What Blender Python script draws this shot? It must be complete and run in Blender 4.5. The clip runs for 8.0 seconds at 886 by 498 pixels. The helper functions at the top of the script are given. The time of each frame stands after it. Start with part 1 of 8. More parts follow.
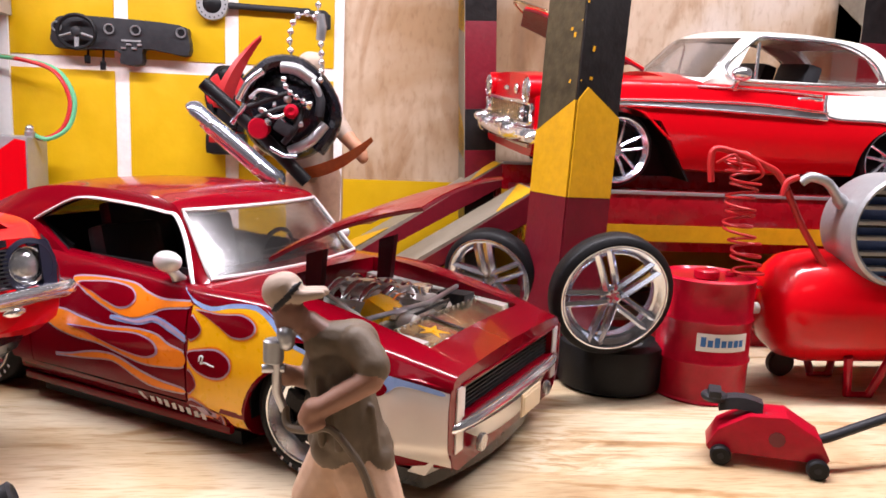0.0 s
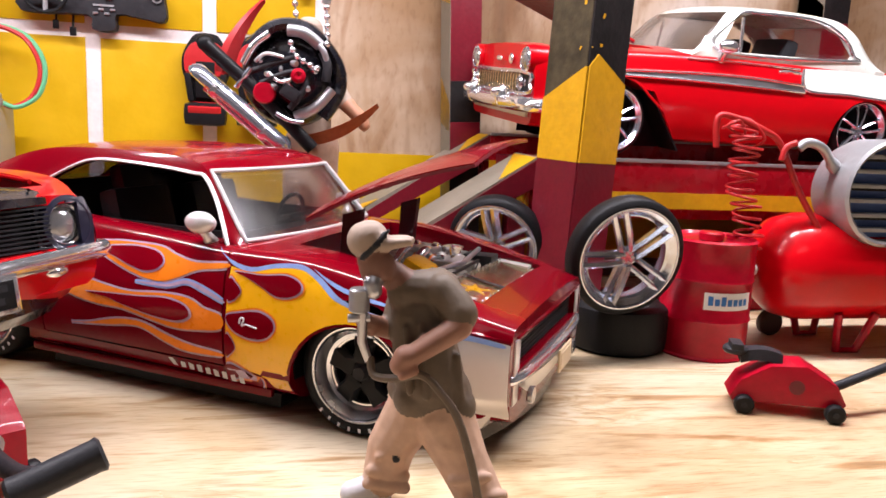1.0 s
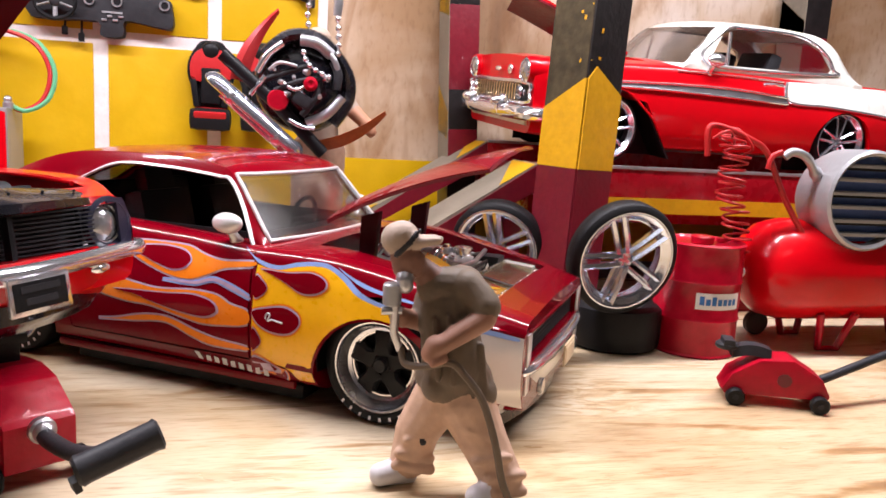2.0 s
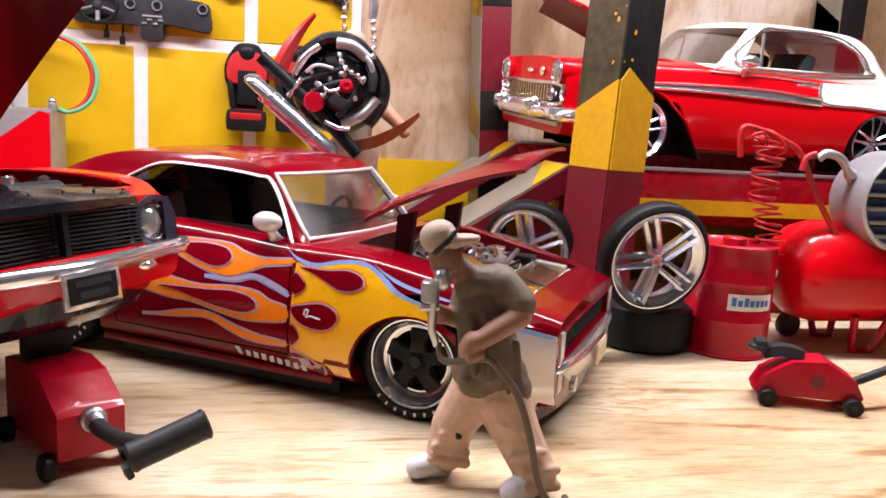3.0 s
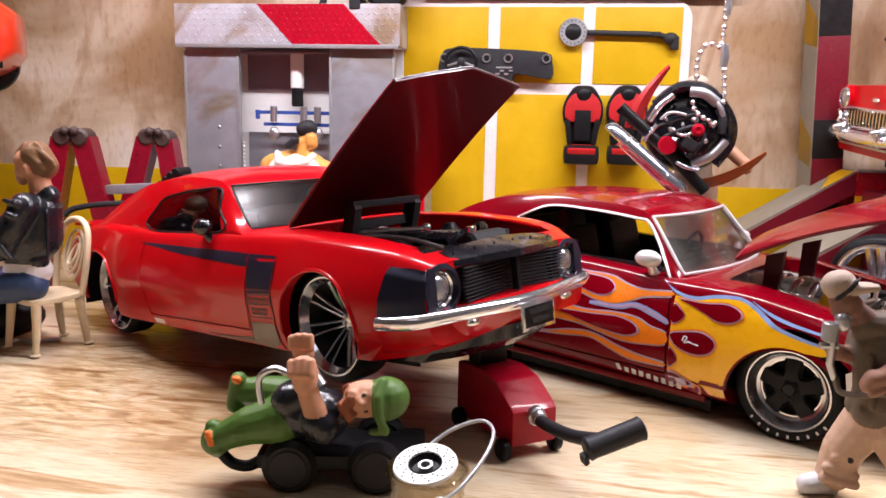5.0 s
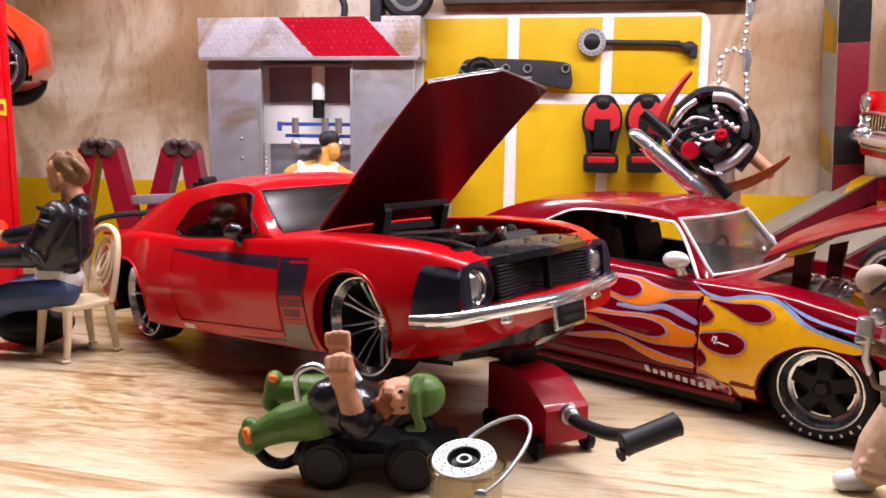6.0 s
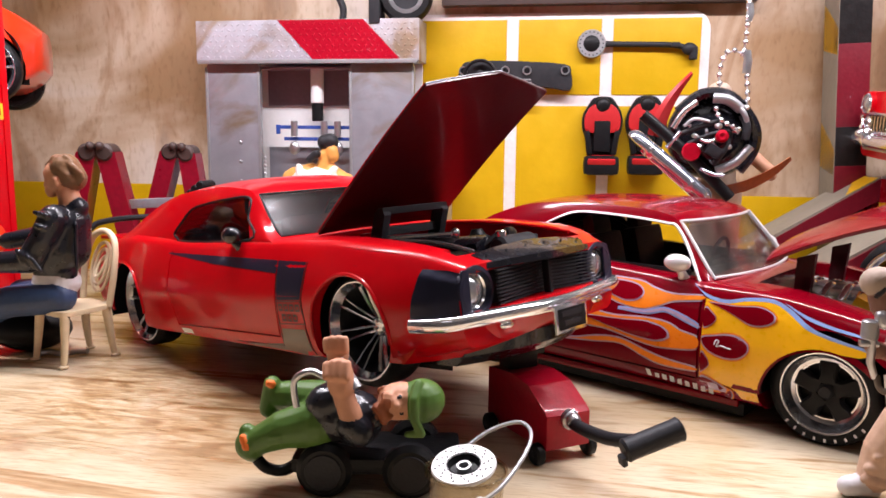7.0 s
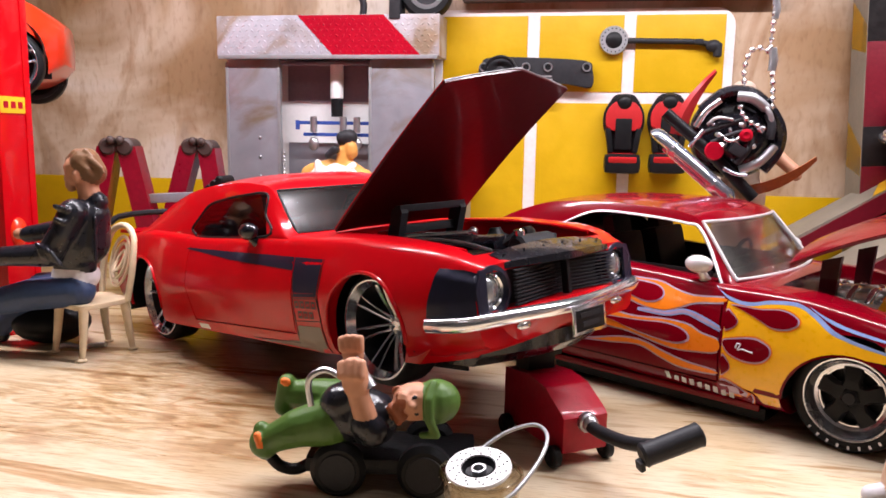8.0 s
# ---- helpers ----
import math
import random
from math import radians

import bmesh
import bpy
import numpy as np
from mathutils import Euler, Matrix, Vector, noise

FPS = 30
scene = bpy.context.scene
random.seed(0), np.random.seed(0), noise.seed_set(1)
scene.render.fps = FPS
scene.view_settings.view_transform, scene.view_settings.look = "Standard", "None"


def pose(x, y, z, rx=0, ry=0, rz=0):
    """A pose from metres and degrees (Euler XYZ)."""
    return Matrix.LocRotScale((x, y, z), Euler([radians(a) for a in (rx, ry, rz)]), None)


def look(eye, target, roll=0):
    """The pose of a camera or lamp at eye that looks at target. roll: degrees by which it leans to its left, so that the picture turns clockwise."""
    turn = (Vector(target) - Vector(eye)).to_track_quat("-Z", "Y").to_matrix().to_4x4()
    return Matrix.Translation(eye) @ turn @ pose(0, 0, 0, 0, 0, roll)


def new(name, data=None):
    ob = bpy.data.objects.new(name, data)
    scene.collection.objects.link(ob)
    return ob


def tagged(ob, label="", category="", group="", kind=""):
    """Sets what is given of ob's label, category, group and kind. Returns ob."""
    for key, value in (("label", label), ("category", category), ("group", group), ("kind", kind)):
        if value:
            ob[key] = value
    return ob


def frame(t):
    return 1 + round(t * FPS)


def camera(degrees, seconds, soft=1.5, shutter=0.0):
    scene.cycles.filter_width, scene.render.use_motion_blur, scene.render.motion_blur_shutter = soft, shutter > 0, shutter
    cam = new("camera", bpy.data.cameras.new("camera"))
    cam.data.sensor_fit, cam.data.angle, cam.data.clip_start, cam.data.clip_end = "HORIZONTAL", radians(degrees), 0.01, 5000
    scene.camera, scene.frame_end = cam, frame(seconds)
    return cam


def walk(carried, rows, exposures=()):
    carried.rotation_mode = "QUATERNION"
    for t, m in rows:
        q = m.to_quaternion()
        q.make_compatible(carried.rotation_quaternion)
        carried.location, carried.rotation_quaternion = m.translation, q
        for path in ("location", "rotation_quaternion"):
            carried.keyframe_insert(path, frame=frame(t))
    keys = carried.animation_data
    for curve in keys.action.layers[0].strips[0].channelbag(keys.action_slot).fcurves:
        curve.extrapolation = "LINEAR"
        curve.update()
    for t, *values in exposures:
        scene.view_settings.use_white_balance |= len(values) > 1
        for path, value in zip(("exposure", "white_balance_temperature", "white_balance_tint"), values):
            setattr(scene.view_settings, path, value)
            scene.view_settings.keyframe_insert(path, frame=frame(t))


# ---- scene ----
from mathutils import geometry
from mathutils.bvhtree import BVHTree

# A table-top garage of 1:24 model cars. Lengths below are in full-size metres; S brings them to the model's true size.
S = 1 / 24
cam = camera(60.5, 8.0, soft=1.6)
PATH = [
    (0, (0.125, -0.582, 1.886), (0.572, 3.343, 1.254), 2.40),
    (0.5, (-0.202, -0.502, 1.750), (0.456, 3.386, 1.079), 2.54),
    (1, (-0.511, -0.529, 1.705), (0.315, 3.324, 1.020), 2.78),
    (1.2, (-0.598, -0.571, 1.711), (0.280, 3.273, 1.039), 2.84),
    (2.3, (-0.809, -0.802, 1.708), (0.123, 3.034, 1.060), 3.31),
    (2.5, (-0.832, -0.820, 1.711), (0.079, 3.021, 1.064), 3.31),
    (3, (-0.834, -0.820, 1.708), (-0.038, 3.045, 1.055), 3.33),
    (3.5, (-0.968, -0.747, 1.747), (-0.303, 3.141, 1.083), 3.33),
    (3.7, (-1.122, -0.758, 1.888), (-0.559, 3.142, 1.201), 3.41),
    (4, (-1.340, -0.786, 2.068), (-1.106, 3.146, 1.374), 2.97),
    (4.2, (-1.449, -0.849, 2.145), (-1.453, 3.085, 1.426), 2.65),
    (4.5, (-1.628, -1.030, 2.122), (-1.917, 2.894, 1.400), 2.20),
    (5, (-1.662, -1.603, 1.996), (-2.219, 2.301, 1.328), 1.27),
    (5.2, (-1.675, -1.693, 2.029), (-2.274, 2.210, 1.387), 1.08),
    (6.3, (-1.794, -1.659, 1.867), (-2.413, 2.252, 1.298), 0.72),
    (6.5, (-1.752, -1.638, 1.868), (-2.374, 2.273, 1.302), 0.64),
    (7, (-1.776, -1.634, 1.896), (-2.396, 2.277, 1.331), 0.59),
    (7.5, (-1.724, -1.619, 1.939), (-2.371, 2.286, 1.368), 0.77),
    (8, (-1.775, -1.584, 1.907), (-2.492, 2.307, 1.319), 1.01),
]
walk(cam, [(t, look(Vector(eye) * S, Vector(target) * S, roll)) for t, eye, target, roll in PATH], [(0, -0.06), (3.5, -0.06), (5, -0.16), (8, -0.16)])

# ---- world, lamps, exposure ----
world = bpy.data.worlds.new("room_light")
world.use_nodes = True
world.node_tree.nodes["Background"].inputs[0].default_value = (1.0, 0.93, 0.86, 1)
world.node_tree.nodes["Background"].inputs[1].default_value = 0.35
scene.world = world


def lamp(name, place, target, sx, sy, watts, colour):
    data = bpy.data.lights.new(name, "AREA")
    data.shape, data.size, data.size_y, data.energy, data.color = "RECTANGLE", sx * S, sy * S, watts, colour
    ob = new(name, data)
    ob.matrix_world = look(Vector(place) * S, Vector(target) * S)
    return ob


lamp("led_strip", (-1.0, 4.3, 6.4), (-1.0, 3.6, 0), 15.0, 0.5, 3.9, (0.98, 0.92, 1.0))
# weak fill from an unseen place high in front, added to brighten front faces
lamp("front_fill", (-1.0, -2.5, 8.6), (-1.0, 3.6, 0.4), 5.5, 2.2, 0.10, (0.97, 0.93, 1.0))

# ---- mesh tools ----
def box(sx, sy, sz, at=(0, 0, 0), bevel=0.0, rot=None):
    bm = bmesh.new()
    m = Matrix.Translation(at) @ (rot or Matrix.Identity(4)) @ Matrix.Diagonal((sx, sy, sz, 1))
    bmesh.ops.create_cube(bm, size=1, matrix=m)
    if bevel:
        bmesh.ops.bevel(bm, geom=bm.edges[:], offset=bevel, segments=2, affect="EDGES", profile=0.7)
    return bm


def lathe(profile, axis="Z", seg=32, at=(0, 0, 0), rot=None):
    """Turns (radius, height) points round an axis; ends at radius 0 are closed."""
    bm = bmesh.new()
    turn = {"Z": Matrix.Identity(4), "Y": pose(0, 0, 0, -90), "X": pose(0, 0, 0, 0, 90)}[axis]
    m = Matrix.Translation(at) @ (rot or Matrix.Identity(4)) @ turn
    rings = []
    for r, h in profile:
        if r < 1e-5:
            rings.append([bm.verts.new(m @ Vector((0, 0, h)))])
        else:
            rings.append([bm.verts.new(m @ Vector((r * math.cos(a), r * math.sin(a), h))) for a in np.linspace(0, 2 * math.pi, seg, endpoint=False)])
    for a, b in zip(rings, rings[1:]):
        for i in range(seg):
            j = (i + 1) % seg
            q = [a[i % len(a)], a[j % len(a)], b[j % len(b)], b[i % len(b)]]
            q = list(dict.fromkeys(q))
            if len(q) > 2:
                bm.faces.new(q)
    bmesh.ops.recalc_face_normals(bm, faces=bm.faces[:])
    return bm


def cyl(r, h, axis="Z", at=(0, 0, 0), seg=24, bevel=0.0, rot=None, r2=None):
    b, r2 = bevel, r if r2 is None else r2
    prof = [(0, -h / 2), (r - b, -h / 2)] + ([(r, -h / 2 + b), (r2, h / 2 - b)] if b else [(r2, h / 2)]) + ([(r2 - b, h / 2)] if b else []) + [(0, h / 2)]
    return lathe(prof, axis, seg, at, rot)


def ball(r, at=(0, 0, 0), scale=(1, 1, 1), seg=20, rot=None):
    bm = bmesh.new()
    m = Matrix.Translation(at) @ (rot or Matrix.Identity(4)) @ Matrix.Diagonal((*scale, 1))
    bmesh.ops.create_uvsphere(bm, u_segments=seg, v_segments=seg // 2 + 2, radius=r, matrix=m)
    return bm


def spline(keys, n=12, closed=False):
    """A smooth line of points through the keys (any number of coordinates)."""
    k = np.array(keys, float)
    out, last = [], len(k) if closed else len(k) - 1
    for i in range(last):
        if closed:
            a, b, c, d = (k[(i + o) % len(k)] for o in (-1, 0, 1, 2))
        else:
            a, b, c, d = (k[min(max(i + o, 0), len(k) - 1)] for o in (-1, 0, 1, 2))
        for t in np.arange(n) / n:
            out.append(0.5 * (2 * b + (c - a) * t + (2 * a - 5 * b + 4 * c - d) * t * t + (3 * b - a - 3 * c + d) * t**3))
    if not closed:
        out.append(k[-1])
    return np.array(out)


def tube(points, r, seg=8, closed=False, caps=True, flat=1.0):
    """A round rod along points; r is one radius or one for each point."""
    bm = bmesh.new()
    p = [Vector(q) for q in points]
    n = len(p)
    rr = r if hasattr(r, "__len__") else [r] * n
    side, rings = None, []
    for i in range(n):
        d = (p[(i + 1) % n] - p[i - 1]) if closed else (p[min(i + 1, n - 1)] - p[max(i - 1, 0)])
        d.normalize()
        if side is None:
            side = d.orthogonal().normalized() if abs(d.z) > 0.9 else d.cross(Vector((0, 0, 1))).normalized()
        side = (side - d * side.dot(d)).normalized()
        up = d.cross(side)
        rings.append([bm.verts.new(p[i] + rr[i] * (math.cos(a) * side + flat * math.sin(a) * up)) for a in np.linspace(0, 2 * math.pi, seg, endpoint=False)])
    for i in range(n if closed else n - 1):
        a, b = rings[i], rings[(i + 1) % n]
        for j in range(seg):
            bm.faces.new((a[j], a[(j + 1) % seg], b[(j + 1) % seg], b[j]))
    if caps and not closed:
        bm.faces.new(rings[0][::-1])
        bm.faces.new(rings[-1])
    bmesh.ops.recalc_face_normals(bm, faces=bm.faces[:])
    return bm


def loft(loops, cap=True):
    bm = bmesh.new()
    rings = [[bm.verts.new(q) for q in loop] for loop in loops]
    n = len(rings[0])
    for a, b in zip(rings, rings[1:]):
        for j in range(n):
            bm.faces.new((a[j], a[(j + 1) % n], b[(j + 1) % n], b[j]))
    if cap:
        bm.faces.new(rings[0][::-1])
        bm.faces.new(rings[-1])
    bmesh.ops.recalc_face_normals(bm, faces=bm.faces[:])
    if cap and bm.calc_volume(signed=True) < 0:
        bmesh.ops.reverse_faces(bm, faces=bm.faces[:])
    return bm


def prism(poly, a, b, axis="Y", bevel=0.0):
    """A flat outline pushed along an axis from a to b. Outline: (x, z) for Y, (y, z) for X, (x, y) for Z."""
    put = {"Y": lambda u, v, w: (u, w, v), "X": lambda u, v, w: (w, u, v), "Z": lambda u, v, w: (u, v, w)}[axis]
    bm = loft([[put(u, v, w) for u, v in poly] for w in (a, b)])
    if bevel:
        bmesh.ops.bevel(bm, geom=bm.edges[:], offset=bevel, segments=2, affect="EDGES", profile=0.7)
    return bm


def join(*parts):
    out = bmesh.new()
    for bm in parts:
        me = bpy.data.meshes.new("join")
        bm.to_mesh(me)
        out.from_mesh(me)
        bpy.data.meshes.remove(me)
        bm.free()
    return out


def moved(bm, m):
    bmesh.ops.transform(bm, matrix=m, verts=bm.verts[:])
    return bm


def boolean(bm, cutters, how="DIFFERENCE"):
    """bm without (or only within) the cutters."""
    def solid(b, name):
        me = bpy.data.meshes.new(name)
        b.to_mesh(me)
        return new(name, me)
    body = solid(bm, "solid")
    tools = [solid(c, "cutter") for c in cutters]
    for tool in tools:
        mod = body.modifiers.new("cut", "BOOLEAN")
        mod.operation, mod.object, mod.solver = how, tool, "EXACT"
    deps = bpy.context.evaluated_depsgraph_get()
    me = bpy.data.meshes.new_from_object(body.evaluated_get(deps))
    out = bmesh.new()
    out.from_mesh(me)
    for ob in (body, *tools):
        data = ob.data
        bpy.data.objects.remove(ob)
        bpy.data.meshes.remove(data)
    bpy.data.meshes.remove(me)
    bm.free()
    return out


def mesh_of(name, bm, material, smooth=38):
    bmesh.ops.scale(bm, vec=(S, S, S), verts=bm.verts[:])
    me = bpy.data.meshes.new(name)
    bm.to_mesh(me)
    bm.free()
    for mt in material if isinstance(material, (list, tuple)) else [material]:
        me.materials.append(mt)
    if smooth:
        me.shade_smooth()
        me.set_sharp_from_angle(angle=radians(smooth))
    return me


def part(name, bm, material, parent, label="", smooth=38, at=None):
    """One mesh as a part of a thing or of a part; at: its own place under the parent (a pose)."""
    ob = new(name, mesh_of(name, bm, material, smooth))
    ob.parent = parent
    if at is not None:
        at = at.copy()
        at.translation *= S
        ob.matrix_local = at
    return tagged(ob, label)


def put(m):
    m = m.copy()
    m.translation *= S
    return m


def thing(name, at, label, category, group=""):
    """An empty at a thing's base, which parents its parts. at: a pose in full-size metres."""
    ob = new(name)
    ob.empty_display_size = 0.005
    ob.matrix_world = put(at)
    return tagged(ob, label, category, group)


def solo(name, bm, material, at, label, category, group="", kind="", smooth=38):
    """A thing of one mesh."""
    ob = new(name, mesh_of(name, bm, material, smooth))
    ob.matrix_world = put(at)
    return tagged(ob, label, category, group, kind)


def curve(*keys, soft=0.12):
    """A softened line through (place, value) keys."""
    xs, vs = zip(*keys)
    return lambda x: float(np.mean(np.interp([x - soft, x - soft / 2, x, x + soft / 2, x + soft], xs, vs)))


def surface(*meshes):
    """A tree for rays from the raw meshes."""
    trees = [BVHTree.FromBMesh(bm) for bm in meshes]

    def hit(origin, way):
        best = None
        for tree in trees:
            at, normal, _, far = tree.ray_cast(Vector(origin), Vector(way))
            if at and (best is None or far < best[2]):
                best = (at, normal, far)
        return best
    return hit


def onto(hit, side, u, v, lift=0.003):
    """The point of a car's side (-1 or 1: y) or top (0) over (u, v)."""
    h = hit((u, side * 4, v), (0, -side, 0)) if side else hit((u, v, 4), (0, 0, -1))
    if not h:
        return None
    n = h[1] if h[1].dot(Vector((0, side, 0)) if side else Vector((0, 0, 1))) > 0 else -h[1]
    return h[0] + n * lift


def decal(hit, outline, side, lift=0.003, step=0.06):
    """A thin paint layer of the given outline, laid on the surface."""
    raw = [Vector(p) for p in outline]
    pts = []
    for a, b in zip(raw, raw[1:] + raw[:1]):
        m = max(1, int((b - a).length / step + 0.5))
        pts += [a.lerp(b, k / m) for k in range(m)]
    n = len(pts)
    us, vs = [p[0] for p in pts], [p[1] for p in pts]
    inner = [Vector((u, v)) for u in np.arange(min(us), max(us), step) for v in np.arange(min(vs), max(vs), step)]
    verts, _, faces, *_ = geometry.delaunay_2d_cdt(pts + inner, [(i, (i + 1) % n) for i in range(n)], [], 1, 1e-5)
    bm = bmesh.new()
    made = []
    for p in verts:
        q = onto(hit, side, p[0], p[1], lift)
        made.append(bm.verts.new(q) if q else None)
    for f in faces:
        f = [made[i] for i in f]
        if all(f) and max((a.co - b.co).length for a in f for b in f) < 0.45:
            face = bm.faces.new(f)
            face.normal_update()
            if face.normal.dot(Vector((0, side, 0)) if side else Vector((0, 0, 1))) < 0:
                face.normal_flip()
    bmesh.ops.delete(bm, geom=[v for v in bm.verts if not v.link_faces], context="VERTS")
    return bm


def trim_line(hit, side, keys, r, n=8, closed=False, lift=0.004, flat=1.0, seg=8):
    """A thin rod that follows the surface."""
    pts = [onto(hit, side, u, v, lift) for u, v in spline(keys, n, closed)]
    return tube([p for p in pts if p], r, seg, closed and all(pts), flat=flat)


def figure(name, limbs, materials, at, label, voxel=0.022, smooth_steps=4):
    """A plain doll in one mesh from tapered limbs: (x, y, z, radius, x, y, z, radius, material)."""
    bms = []
    for x0, y0, z0, r0, x1, y1, z1, r1, _ in limbs:
        a, b = Vector((x0, y0, z0)), Vector((x1, y1, z1))
        bms += [ball(r0, a, seg=14), ball(r1, b, seg=14)]
        if (b - a).length > 1e-3:
            bms.append(tube([a, a.lerp(b, 0.5), b], [r0, (r0 + r1) / 2, r1], 14))
    bm = join(*bms)
    me = bpy.data.meshes.new("raw")
    bm.to_mesh(me)
    bm.free()
    raw = new("raw", me)
    mod = raw.modifiers.new("skin", "REMESH")
    mod.mode, mod.voxel_size = "VOXEL", voxel
    mod = raw.modifiers.new("soft", "SMOOTH")
    mod.iterations, mod.factor = smooth_steps, 0.5
    skin = bpy.data.meshes.new_from_object(raw.evaluated_get(bpy.context.evaluated_depsgraph_get()))
    bpy.data.objects.remove(raw)
    bpy.data.meshes.remove(me)
    out = bmesh.new()
    out.from_mesh(skin)
    bpy.data.meshes.remove(skin)
    a = np.array([q[0:3] for q in limbs])
    d = np.array([q[4:7] for q in limbs]) - a
    r0, r1 = np.array([q[3] for q in limbs]), np.array([q[7] for q in limbs])
    for f in out.faces:
        p = np.array(f.calc_center_median())
        t = np.clip(((p - a) * d).sum(1) / np.maximum((d * d).sum(1), 1e-9), 0, 1)
        far = np.linalg.norm(p - a - d * t[:, None], axis=1) - (r0 + (r1 - r0) * t)
        f.material_index = limbs[int(far.argmin())][8]
    return solo(name, out, materials, at, label, "figurine", smooth=80)

# ---- materials ----
def material(name, colour, rough=0.5, metal=0.0, coat=0.0, vary=0.12, grain=8.0, bump=0.15, bump_scale=60.0, rough_vary=0.12, spec=0.35, stain=None):
    """A surface with uneven colour at two scales, uneven gloss and fine relief. Scales are per full-size metre."""
    mt = bpy.data.materials.new(name)
    mt.use_nodes = True
    nt = mt.node_tree
    n, link = nt.nodes, nt.links.new
    bsdf = n["Principled BSDF"]
    bsdf.inputs["Metallic"].default_value = metal
    bsdf.inputs["Coat Weight"].default_value = coat
    bsdf.inputs["Coat Roughness"].default_value = 0.03
    bsdf.inputs["Coat IOR"].default_value = 1.42
    bsdf.inputs["Specular IOR Level"].default_value = spec
    where = n.new("ShaderNodeTexCoord").outputs["Object"]

    def noise_of(scale, detail=4.0):
        t = n.new("ShaderNodeTexNoise")
        t.inputs["Scale"].default_value, t.inputs["Detail"].default_value = scale / S, detail
        link(where, t.inputs["Vector"])
        return t.outputs["Fac"]
    big, small = noise_of(grain * 0.25), noise_of(grain * 2.5, 6.0)
    mix = n.new("ShaderNodeMath")
    mix.operation = "MULTIPLY_ADD"
    mix.inputs[1].default_value = 0.5
    half = n.new("ShaderNodeMath")
    half.operation = "MULTIPLY"
    half.inputs[1].default_value = 0.5
    link(small, half.inputs[0])
    link(big, mix.inputs[0])
    link(half.outputs[0], mix.inputs[2])
    ramp = n.new("ShaderNodeValToRGB")
    c = Vector(colour[:3])
    ramp.color_ramp.elements[0].position, ramp.color_ramp.elements[1].position = 0.3, 0.7
    ramp.color_ramp.elements[0].color = (*(c * (1 - vary)), 1)
    ramp.color_ramp.elements[1].color = (*(c * (1 + vary)), 1)
    link(mix.outputs[0], ramp.inputs[0])
    tone = ramp.outputs[0]
    if stain:
        # blots of rust and grime with soft uneven edges
        blot = n.new("ShaderNodeTexNoise")
        blot.inputs["Scale"].default_value, blot.inputs["Detail"].default_value, blot.inputs["Distortion"].default_value = 0.9 / S, 8.0, 1.6
        link(where, blot.inputs["Vector"])
        edge = n.new("ShaderNodeValToRGB")
        edge.color_ramp.elements[0].position, edge.color_ramp.elements[1].position = 0.50, 0.66
        edge.color_ramp.elements[0].color, edge.color_ramp.elements[1].color = (1, 1, 1, 1), (*stain, 1)
        link(blot.outputs["Fac"], edge.inputs[0])
        m = n.new("ShaderNodeMix")
        m.data_type, m.blend_type = "RGBA", "MULTIPLY"
        m.inputs["Factor"].default_value = 1.0
        link(tone, m.inputs["A"])
        link(edge.outputs[0], m.inputs["B"])
        tone = m.outputs["Result"]
    link(tone, bsdf.inputs["Base Color"])
    gloss = n.new("ShaderNodeMapRange")
    gloss.inputs["To Min"].default_value, gloss.inputs["To Max"].default_value = max(0.02, rough - rough_vary), min(1, rough + rough_vary)
    link(small, gloss.inputs["Value"])
    link(gloss.outputs[0], bsdf.inputs["Roughness"])
    if bump:
        b = n.new("ShaderNodeBump")
        b.inputs["Strength"].default_value, b.inputs["Distance"].default_value = bump, 0.01 * S
        link(noise_of(bump_scale), b.inputs["Height"])
        link(b.outputs[0], bsdf.inputs["Normal"])
    return mt


def glass(name, tint, rough=0.02, ior=1.55, base=0.06):
    mt = bpy.data.materials.new(name)
    mt.use_nodes = True
    nt = mt.node_tree
    nt.nodes.clear()
    out = nt.nodes.new("ShaderNodeOutputMaterial")
    mix, clear, shine, fresnel = (nt.nodes.new(k) for k in ("ShaderNodeMixShader", "ShaderNodeBsdfTransparent", "ShaderNodeBsdfGlossy", "ShaderNodeLayerWeight"))
    rise, gloss = nt.nodes.new("ShaderNodeMath"), nt.nodes.new("ShaderNodeMath")
    clear.inputs[0].default_value = (*tint, 1)
    shine.inputs["Roughness"].default_value = rough
    rise.operation, gloss.operation = "POWER", "MULTIPLY_ADD"
    rise.inputs[1].default_value = 5.0 / ior
    gloss.inputs[1].default_value, gloss.inputs[2].default_value = 0.45, base
    nt.links.new(fresnel.outputs["Facing"], rise.inputs[0])
    nt.links.new(rise.outputs[0], gloss.inputs[0])
    nt.links.new(gloss.outputs[0], mix.inputs[0])
    nt.links.new(clear.outputs[0], mix.inputs[1])
    nt.links.new(shine.outputs[0], mix.inputs[2])
    nt.links.new(mix.outputs[0], out.inputs[0])
    return mt


